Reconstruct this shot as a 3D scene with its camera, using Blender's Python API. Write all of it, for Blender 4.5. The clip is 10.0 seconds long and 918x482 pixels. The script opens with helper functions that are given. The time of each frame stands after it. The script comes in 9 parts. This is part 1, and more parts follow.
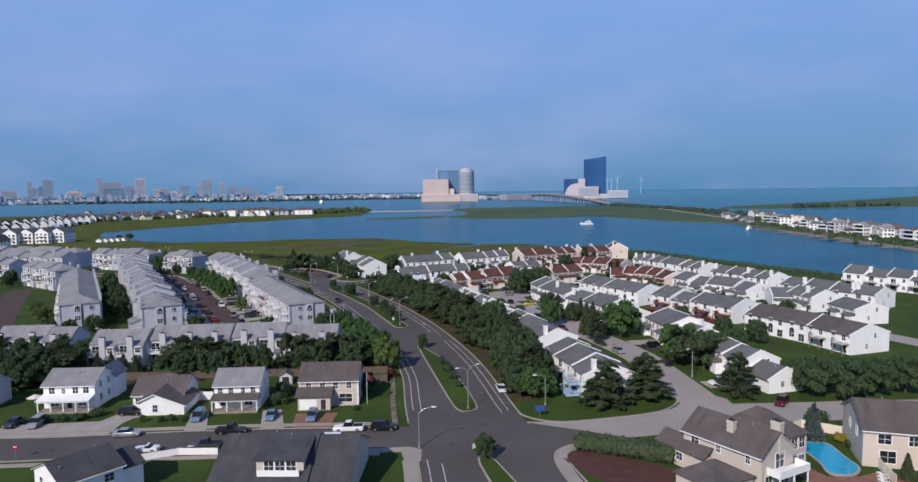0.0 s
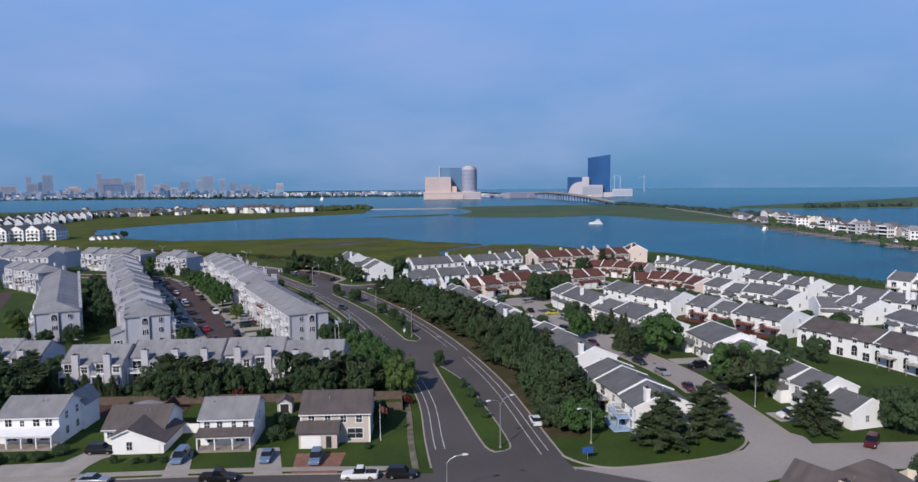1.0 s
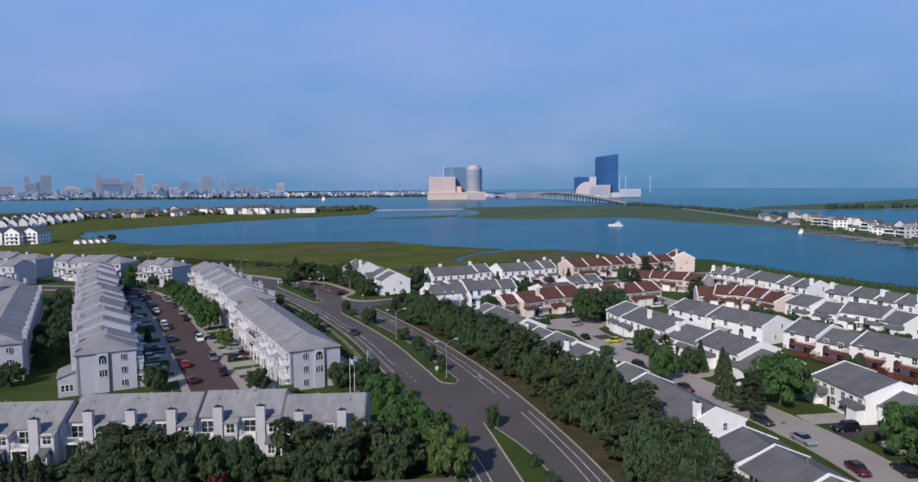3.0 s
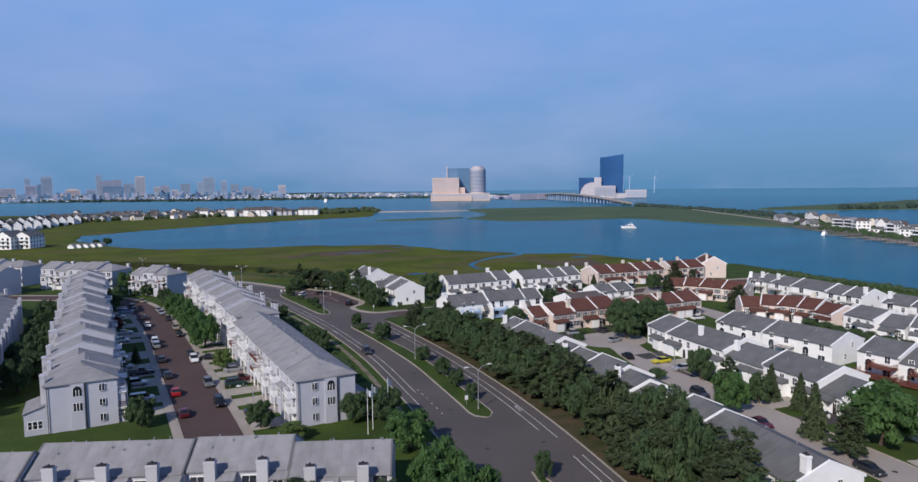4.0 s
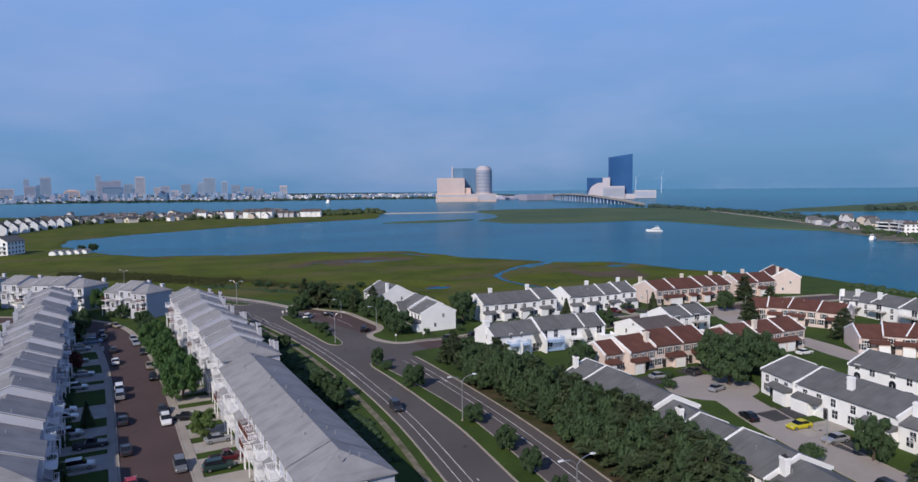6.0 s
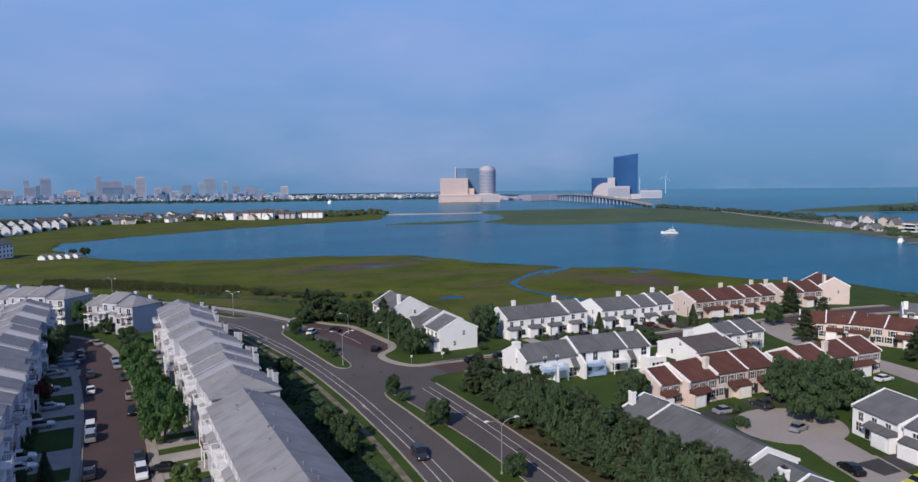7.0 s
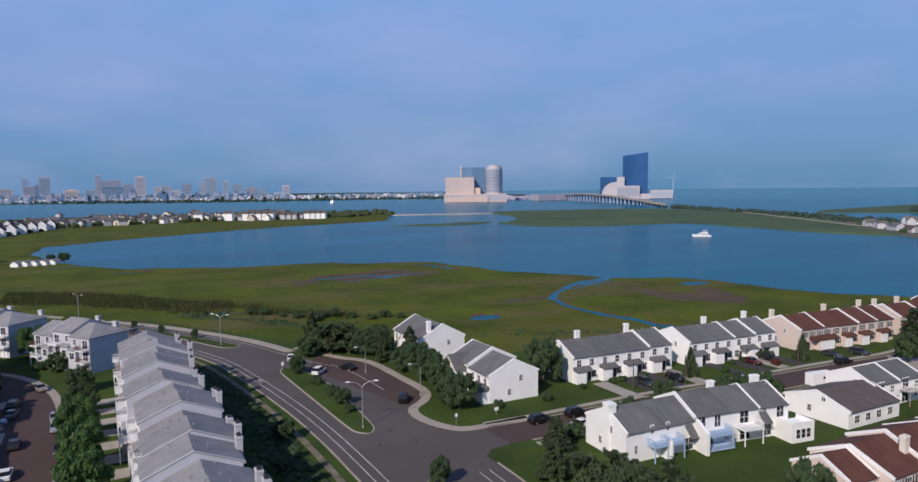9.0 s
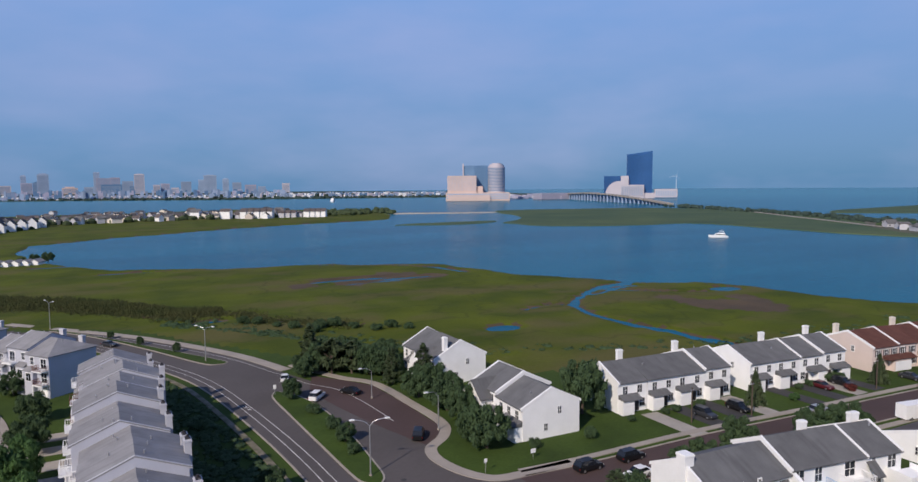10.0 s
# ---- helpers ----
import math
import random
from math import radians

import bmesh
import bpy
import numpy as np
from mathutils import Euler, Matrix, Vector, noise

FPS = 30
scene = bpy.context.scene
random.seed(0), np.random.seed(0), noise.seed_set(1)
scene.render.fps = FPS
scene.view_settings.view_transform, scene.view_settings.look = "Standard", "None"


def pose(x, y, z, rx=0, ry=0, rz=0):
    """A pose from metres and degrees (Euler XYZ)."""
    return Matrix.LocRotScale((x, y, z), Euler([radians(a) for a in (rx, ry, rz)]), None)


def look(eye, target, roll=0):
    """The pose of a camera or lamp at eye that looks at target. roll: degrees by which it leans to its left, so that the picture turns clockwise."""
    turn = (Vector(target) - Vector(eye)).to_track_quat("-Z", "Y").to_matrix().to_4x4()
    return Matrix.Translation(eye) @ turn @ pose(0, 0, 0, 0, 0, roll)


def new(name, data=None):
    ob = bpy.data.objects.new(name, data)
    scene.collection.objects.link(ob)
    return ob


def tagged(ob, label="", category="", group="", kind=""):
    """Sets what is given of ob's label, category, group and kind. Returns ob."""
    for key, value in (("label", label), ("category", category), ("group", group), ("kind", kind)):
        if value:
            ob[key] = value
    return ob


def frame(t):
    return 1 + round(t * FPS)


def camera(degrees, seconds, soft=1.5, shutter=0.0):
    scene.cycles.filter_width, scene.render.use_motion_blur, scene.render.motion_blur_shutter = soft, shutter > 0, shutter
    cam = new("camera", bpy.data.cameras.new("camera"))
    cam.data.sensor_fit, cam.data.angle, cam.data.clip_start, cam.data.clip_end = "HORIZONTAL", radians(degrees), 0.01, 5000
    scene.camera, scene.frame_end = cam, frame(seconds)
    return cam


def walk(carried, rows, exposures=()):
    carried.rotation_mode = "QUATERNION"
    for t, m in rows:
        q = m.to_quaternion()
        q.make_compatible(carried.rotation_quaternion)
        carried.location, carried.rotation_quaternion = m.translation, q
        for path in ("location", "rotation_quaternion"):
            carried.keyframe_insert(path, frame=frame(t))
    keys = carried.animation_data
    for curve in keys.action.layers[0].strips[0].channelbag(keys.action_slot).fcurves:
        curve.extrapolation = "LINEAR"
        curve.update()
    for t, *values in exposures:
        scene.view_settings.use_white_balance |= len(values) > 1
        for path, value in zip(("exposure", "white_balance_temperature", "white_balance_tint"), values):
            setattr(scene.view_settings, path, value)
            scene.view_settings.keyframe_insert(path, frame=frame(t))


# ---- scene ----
cam = camera(68.5, 10.0, soft=1.5)
PATH = [
    (0.0, 0.09, -1.48, 44.64, -28.407, -4.712, -0.767),
    (0.5, 2.86, 8.96, 44.70, -28.417, -4.823, -0.603),
    (1.0, 5.56, 19.67, 44.74, -28.367, -4.908, -0.455),
    (1.5, 8.12, 29.89, 44.59, -28.364, -4.968, -0.372),
    (2.0, 10.95, 41.01, 44.44, -28.334, -4.928, -0.398),
    (2.5, 13.96, 51.91, 44.25, -28.343, -4.925, -0.372),
    (4.0, 21.19, 84.53, 43.94, -28.186, -4.789, -0.598),
    (4.5, 23.79, 95.40, 43.88, -28.147, -4.803, -0.583),
    (5.0, 26.43, 106.84, 43.98, -28.101, -4.815, -0.575),
    (5.5, 29.06, 117.47, 44.08, -28.112, -4.783, -0.601),
    (7.0, 37.33, 151.06, 44.60, -27.984, -4.748, -0.686),
    (7.5, 40.22, 162.25, 44.63, -27.957, -4.770, -0.625),
    (8.0, 42.94, 173.70, 44.55, -27.929, -4.764, -0.650),
    (8.5, 45.70, 184.99, 44.44, -27.906, -4.808, -0.594),
    (9.0, 48.69, 196.16, 44.21, -27.866, -4.779, -0.655),
    (9.5, 52.04, 207.03, 43.80, -27.875, -4.824, -0.566),
    (10.0, 55.57, 218.98, 43.22, -27.866, -4.881, -0.444),
]
walk(cam, [(t, pose(x, y, z, 90 + pitch, 0, yaw) @ pose(0, 0, 0, 0, 0, lean)) for t, x, y, z, yaw, pitch, lean in PATH],
     [(0.0, 0.0, 6500, 10), (4.5, -0.02, 6530, 10), (7.0, -0.04, 6600, 11), (10.0, -0.04, 6850, 12)])

# ---- daylight ----
SUN_AZ, SUN_EL = 237.0, 35.0          # compass bearing of the sun from +y, clockwise; height
sun = new("sun", bpy.data.lights.new("sun", "SUN"))
sun.data.energy, sun.data.angle, sun.data.color = 4.05, radians(1.0), (1.0, 0.918, 0.825)
sa, se = radians(SUN_AZ), radians(SUN_EL)
sun.matrix_world = look((0, 0, 0), (-math.sin(sa) * math.cos(se), -math.cos(sa) * math.cos(se), -math.sin(se)))

world = bpy.data.worlds.new("sky")
scene.world = world
world.use_nodes = True
wn, wl = world.node_tree.nodes, world.node_tree.links
wn.clear()
w_out = wn.new("ShaderNodeOutputWorld")
w_bg = wn.new("ShaderNodeBackground")
w_sky = wn.new("ShaderNodeTexSky")
w_sky.sky_type, w_sky.sun_disc = "NISHITA", False
w_sky.sun_elevation, w_sky.sun_rotation = se, sa
w_sky.altitude, w_sky.air_density, w_sky.dust_density, w_sky.ozone_density = 50, 1.0, 0.6, 3.0
w_geo = wn.new("ShaderNodeTexCoord")
w_sep = wn.new("ShaderNodeSeparateXYZ")
wl.new(w_geo.outputs["Generated"], w_sep.inputs[0])
w_ramp = wn.new("ShaderNodeValToRGB")
wl.new(w_sep.outputs["Z"], w_ramp.inputs[0])
w_ramp.color_ramp.elements[0].position = 0.0
w_ramp.color_ramp.elements[0].color = (0.080, 0.265, 0.53, 1)
w_ramp.color_ramp.elements[1].position = 1.0
w_ramp.color_ramp.elements[1].color = (0.045, 0.112, 0.33, 1)
for p, c in ((0.05, (0.135, 0.315, 0.62, 1)), (0.14, (0.194, 0.375, 0.74, 1)), (0.28, (0.235, 0.43, 0.88, 1)), (0.55, (0.098, 0.205, 0.52, 1))):
    e = w_ramp.color_ramp.elements.new(p)
    e.color = c
# thin veils of cloud, wide and soft
w_map = wn.new("ShaderNodeMapping")
w_map.inputs["Scale"].default_value = (1.6, 1.6, 4.5)
wl.new(w_geo.outputs["Generated"], w_map.inputs[0])
w_noise = wn.new("ShaderNodeTexNoise")
w_noise.inputs["Scale"].default_value, w_noise.inputs["Detail"].default_value = 2.2, 4.0
w_noise.inputs["Roughness"].default_value = 0.5
wl.new(w_map.outputs[0], w_noise.inputs[0])
w_cr = wn.new("ShaderNodeMapRange")
w_cr.inputs["From Min"].default_value, w_cr.inputs["From Max"].default_value = 0.40, 0.72
w_cr.inputs["To Max"].default_value = 0.42
wl.new(w_noise.outputs[0], w_cr.inputs[0])
w_cloud = wn.new("ShaderNodeMix")
w_cloud.data_type = "RGBA"
w_cloud.inputs["B"].default_value = (0.42, 0.50, 0.86, 1)
wl.new(w_cr.outputs[0], w_cloud.inputs["Factor"])
wl.new(w_ramp.outputs[0], w_cloud.inputs["A"])
w_scale = wn.new("ShaderNodeMix")
w_scale.data_type, w_scale.blend_type = "RGBA", "MULTIPLY"
w_scale.inputs["Factor"].default_value = 1.0
w_scale.inputs["B"].default_value = (0.05, 0.05, 0.05, 1)
wl.new(w_sky.outputs[0], w_scale.inputs["A"])
w_mix = wn.new("ShaderNodeMix")
w_mix.data_type = "RGBA"
w_mix.inputs["Factor"].default_value = 0.85
wl.new(w_scale.outputs["Result"], w_mix.inputs["A"])
wl.new(w_cloud.outputs["Result"], w_mix.inputs["B"])
wl.new(w_mix.outputs["Result"], w_bg.inputs["Color"])
w_bg.inputs["Strength"].default_value = 1.0
wl.new(w_bg.outputs[0], w_out.inputs[0])
scene.view_settings.exposure = 0.0

# ---- materials ----
def material(name, color, rough=0.8, var=0.25, scale=1.0, fine=18.0, bump=0.3, metal=0.0, spread=0.0, color2=None, lift=0.5, space="Object", island=0.0, spec=0.4, sheer=0.0):
    """A two-scale noisy surface: broad stains and fine grain, with a bump; spread varies it from object to object, sheer lets light through thin leaves."""
    m = bpy.data.materials.new(name)
    m.use_nodes = True
    n, l = m.node_tree.nodes, m.node_tree.links
    b = n["Principled BSDF"]
    b.inputs["Roughness"].default_value, b.inputs["Metallic"].default_value = rough, metal
    b.inputs["Specular IOR Level"].default_value = spec
    if space == "World":
        src = n.new("ShaderNodeNewGeometry").outputs["Position"]
    else:
        src = n.new("ShaderNodeTexCoord").outputs["Object"]
    big, small = n.new("ShaderNodeTexNoise"), n.new("ShaderNodeTexNoise")
    for t, s, d in ((big, scale, 4.0), (small, fine, 3.0)):
        t.inputs["Scale"].default_value, t.inputs["Detail"].default_value = s, d
        l.new(src, t.inputs["Vector"])
    mix = n.new("ShaderNodeMix")
    mix.data_type = "RGBA"
    dark = color2 or tuple(c * (1 - var) for c in color)
    mix.inputs["A"].default_value, mix.inputs["B"].default_value = (*dark, 1), (*color, 1)
    rng = n.new("ShaderNodeMapRange")
    rng.inputs["From Min"].default_value, rng.inputs["From Max"].default_value = lift - 0.18, lift + 0.18
    l.new(big.outputs[0], rng.inputs[0])
    l.new(rng.outputs[0], mix.inputs["Factor"])
    hsv = n.new("ShaderNodeHueSaturation")
    val = n.new("ShaderNodeMath")
    val.operation = "MULTIPLY_ADD"
    val.inputs[1].default_value, val.inputs[2].default_value = var * 1.2, 1 - var * 0.6
    l.new(small.outputs[0], val.inputs[0])
    last = val.outputs[0]
    if spread or island:
        rnd = n.new("ShaderNodeObjectInfo").outputs["Random"] if spread else n.new("ShaderNodeNewGeometry").outputs["Random Per Island"]
        k = spread or island
        v2 = n.new("ShaderNodeMath")
        v2.operation = "MULTIPLY_ADD"
        v2.inputs[1].default_value, v2.inputs[2].default_value = 2 * k, 1 - k
        l.new(rnd, v2.inputs[0])
        v3 = n.new("ShaderNodeMath")
        v3.operation = "MULTIPLY"
        l.new(last, v3.inputs[0])
        l.new(v2.outputs[0], v3.inputs[1])
        last = v3.outputs[0]
    l.new(last, hsv.inputs["Value"])
    l.new(mix.outputs["Result"], hsv.inputs["Color"])
    l.new(hsv.outputs[0], b.inputs["Base Color"])
    if bump:
        bp = n.new("ShaderNodeBump")
        bp.inputs["Strength"].default_value, bp.inputs["Distance"].default_value = bump, 0.05
        l.new(small.outputs[0], bp.inputs["Height"])
        l.new(bp.outputs[0], b.inputs["Normal"])
    if sheer:
        tr, ms = n.new("ShaderNodeBsdfTranslucent"), n.new("ShaderNodeMixShader")
        l.new(hsv.outputs[0], tr.inputs["Color"])
        ms.inputs[0].default_value = sheer
        l.new(b.outputs[0], ms.inputs[1])
        l.new(tr.outputs[0], ms.inputs[2])
        l.new(ms.outputs[0], n["Material Output"].inputs["Surface"])
    return m


def lapped(name, color, pitch=0.2, var=0.08, spread=0.03, rough=0.6):
    """Lap siding: a bump that repeats with the height of the boards, over a faintly stained paint."""
    m = material(name, color, rough, var, 0.35, 6.0, 0.0, spread=spread)
    n, l = m.node_tree.nodes, m.node_tree.links
    pos = n.new("ShaderNodeTexCoord")
    sep = n.new("ShaderNodeSeparateXYZ")
    l.new(pos.outputs["Object"], sep.inputs[0])
    f = n.new("ShaderNodeMath")
    f.operation, f.inputs[1].default_value = "DIVIDE", pitch
    l.new(sep.outputs["Z"], f.inputs[0])
    g = n.new("ShaderNodeMath")
    g.operation = "FRACT"
    l.new(f.outputs[0], g.inputs[0])
    bp = n.new("ShaderNodeBump")
    bp.inputs["Strength"].default_value, bp.inputs["Distance"].default_value = 0.5, 0.02
    l.new(g.outputs[0], bp.inputs["Height"])
    l.new(bp.outputs[0], n["Principled BSDF"].inputs["Normal"])
    return m


def shingled(name, color, color2, spread=0.08):
    """Asphalt shingles: courses that step with height, streaked and mottled."""
    m = material(name, color, 0.9, 0.18, 0.35, 7.0, 0.0, color2=color2, spread=spread, spec=0.25)
    n, l = m.node_tree.nodes, m.node_tree.links
    pos = n.new("ShaderNodeTexCoord")
    hsv = [x for x in n if x.type == "HUE_SAT"][0]
    mp = n.new("ShaderNodeMapping")
    mp.inputs["Scale"].default_value = (1.1, 0.16, 0.16)
    l.new(pos.outputs["Object"], mp.inputs[0])
    t = n.new("ShaderNodeTexNoise")
    t.inputs["Scale"].default_value, t.inputs["Detail"].default_value = 1.0, 4.0
    l.new(mp.outputs[0], t.inputs["Vector"])
    r = n.new("ShaderNodeMapRange")
    r.inputs["From Min"].default_value, r.inputs["From Max"].default_value = 0.48, 0.74
    r.inputs["To Max"].default_value = 0.5
    l.new(t.outputs[0], r.inputs[0])
    mx = n.new("ShaderNodeMix")
    mx.data_type = "RGBA"
    mx.inputs["B"].default_value = (color2[0] * 0.62, color2[1] * 0.62, color2[2] * 0.60, 1)
    l.new(r.outputs[0], mx.inputs["Factor"])
    l.new(hsv.inputs["Color"].links[0].from_socket, mx.inputs["A"])
    l.new(mx.outputs["Result"], hsv.inputs["Color"])
    sep = n.new("ShaderNodeSeparateXYZ")
    l.new(pos.outputs["Object"], sep.inputs[0])
    f = n.new("ShaderNodeMath")
    f.operation, f.inputs[1].default_value = "DIVIDE", 0.11
    l.new(sep.outputs["Z"], f.inputs[0])
    g = n.new("ShaderNodeMath")
    g.operation = "FRACT"
    l.new(f.outputs[0], g.inputs[0])
    bp = n.new("ShaderNodeBump")
    bp.inputs["Strength"].default_value, bp.inputs["Distance"].default_value = 0.6, 0.02
    l.new(g.outputs[0], bp.inputs["Height"])
    l.new(bp.outputs[0], n["Principled BSDF"].inputs["Normal"])
    return m


def glassy(name, color, rough=0.08):
    m = bpy.data.materials.new(name)
    m.use_nodes = True
    n, l = m.node_tree.nodes, m.node_tree.links
    b = n["Principled BSDF"]
    inf = n.new("ShaderNodeObjectInfo")
    mp = n.new("ShaderNodeMapRange")
    mp.inputs["To Min"].default_value, mp.inputs["To Max"].default_value = 0.6, 1.6
    l.new(inf.outputs["Random"], mp.inputs[0])
    h = n.new("ShaderNodeHueSaturation")
    h.inputs["Color"].default_value = (*color, 1)
    l.new(mp.outputs[0], h.inputs["Value"])
    l.new(h.outputs[0], b.inputs["Base Color"])
    b.inputs["Roughness"].default_value = rough
    return m


M = {
    "white_siding": lapped("white_siding", (0.85, 0.848, 0.85)),
    "cream_siding": lapped("cream_siding", (0.72, 0.65, 0.57)),
    "peach_siding": lapped("peach_siding", (0.68, 0.565, 0.515)),
    "tan_siding": lapped("tan_siding", (0.56, 0.49, 0.44)),
    "grey_siding": lapped("grey_siding", (0.49, 0.49, 0.53)),
    "pale_siding": lapped("pale_siding", (0.48, 0.49, 0.555)),
    "stone_siding": lapped("stone_siding", (0.60, 0.52, 0.46)),
    "trim": material("white_trim", (0.83, 0.825, 0.825), 0.5, 0.06, 0.8, 8, 0.0),
    "grey_roof": shingled("grey_roof", (0.140, 0.141, 0.146), (0.108, 0.109, 0.114)),
    "pale_roof": shingled("pale_roof", (0.268, 0.266, 0.278), (0.205, 0.203, 0.214)),
    "brown_roof": shingled("brown_roof", (0.118, 0.050, 0.038), (0.088, 0.037, 0.029)),
    "umber_roof": shingled("umber_roof", (0.122, 0.102, 0.098), (0.092, 0.078, 0.077)),
    "dark_roof": shingled("dark_roof", (0.075, 0.075, 0.085), (0.05, 0.05, 0.056)),
    "pane": glassy("window_glass", (0.025, 0.03, 0.04)),
    "shutter": material("dark_shutter", (0.035, 0.03, 0.032), 0.6, 0.2, 2, 20, 0.0),
    "red_wood": material("red_stained_wood", (0.16, 0.05, 0.035), 0.7, 0.3, 1.5, 14, 0.2),
    "deck_wood": material("weathered_deck", (0.30, 0.26, 0.23), 0.8, 0.25, 1.2, 12, 0.2),
    "fence_wood": material("weathered_fence", (0.14, 0.105, 0.082), 0.85, 0.3, 0.8, 8, 0.3),
    "asphalt": material("asphalt", (0.090, 0.078, 0.075), 0.9, 0.22, 0.06, 1.3, 0.2, space="World"),
    "brown_asphalt": material("brown_asphalt", (0.074, 0.046, 0.043), 0.9, 0.2, 0.08, 1.5, 0.2, space="World"),
    "beige_road": material("worn_concrete_road", (0.325, 0.288, 0.266), 0.9, 0.16, 0.07, 1.2, 0.2, space="World"),
    "concrete": material("concrete", (0.34, 0.30, 0.26), 0.9, 0.18, 0.2, 2.0, 0.2, space="World"),
    "worn_path": material("weathered_path", (0.21, 0.175, 0.135), 0.95, 0.45, 0.5, 3.0, 0.3, space="World", color2=(0.07, 0.075, 0.035)),
    "drive": material("driveway_concrete", (0.36, 0.33, 0.295), 0.9, 0.2, 0.3, 2.0, 0.2, space="World"),
    "dark_drive": material("driveway_asphalt", (0.05, 0.048, 0.05), 0.9, 0.25, 0.3, 2.0, 0.2, space="World"),
    "brick_drive": material("brick_paving", (0.26, 0.13, 0.09), 0.9, 0.3, 0.5, 4.0, 0.3, space="World"),
    "paint": material("road_paint", (0.62, 0.60, 0.58), 0.8, 0.3, 0.4, 3.0, 0.0, space="World"),
    "lawn": material("lawn", (0.048, 0.080, 0.015), 0.95, 0.4, 0.10, 1.6, 0.5, space="World", color2=(0.030, 0.052, 0.011), spec=0.15),
    "marsh": None,
    "mud": material("mud_flat", (0.088, 0.060, 0.032), 0.95, 0.35, 0.05, 0.7, 0.3, space="World"),
    "mulch": material("brown_mulch", (0.085, 0.035, 0.026), 0.95, 0.3, 0.4, 3.0, 0.5, space="World"),
    "pine": material("pine_needles", (0.100, 0.134, 0.066), 0.8, 0.3, 1.6, 34, 0.5, island=0.13, color2=(0.072, 0.102, 0.054), spec=0.15, sheer=0.4),
    "leaf": material("green_leaves", (0.092, 0.176, 0.056), 0.7, 0.3, 1.6, 34, 0.5, island=0.13, color2=(0.066, 0.132, 0.048), spec=0.2, sheer=0.4),
    "dull_leaf": material("dull_leaves", (0.084, 0.134, 0.062), 0.75, 0.3, 1.6, 34, 0.5, island=0.13, color2=(0.060, 0.100, 0.050), spec=0.15, sheer=0.4),
    "light_leaf": material("light_leaves", (0.150, 0.215, 0.070), 0.7, 0.4, 1.6, 34, 0.5, island=0.22, color2=(0.10, 0.155, 0.05), spec=0.2, sheer=0.4),
    "red_leaf": material("red_leaves", (0.12, 0.028, 0.022), 0.7, 0.5, 1.6, 34, 0.9, island=0.25, spec=0.25),
    "blue_spruce": material("blue_spruce_needles", (0.085, 0.12, 0.12), 0.8, 0.5, 1.6, 34, 0.9, island=0.25, spec=0.2),
    "yellow_leaf": material("yellow_leaves", (0.30, 0.24, 0.03), 0.7, 0.5, 1.6, 34, 0.9, island=0.25, spec=0.2),
    "bark": material("bark", (0.10, 0.075, 0.058), 0.95, 0.3, 1.0, 9, 0.5),
    "steel": material("galvanised_steel", (0.52, 0.52, 0.54), 0.4, 0.1, 1.0, 8, 0.0, metal=0.7),
    "tyre": material("tyre_rubber", (0.012, 0.012, 0.013), 0.8, 0.2, 2, 12, 0.0),
    "rim": material("alloy_rim", (0.45, 0.45, 0.47), 0.35, 0.1, 2, 12, 0.0, metal=0.8),
    "car_glass": glassy("car_glass", (0.012, 0.014, 0.018), 0.05),
    "lens": material("lamp_lens", (0.75, 0.75, 0.74), 0.2, 0.05, 2, 12, 0.0),
    "tail": material("tail_lens", (0.30, 0.012, 0.012), 0.25, 0.05, 2, 12, 0.0),
    "pool_water": material("pool_water", (0.02, 0.36, 0.58), 0.08, 0.15, 0.6, 3.0, 0.15, spec=0.5),
}


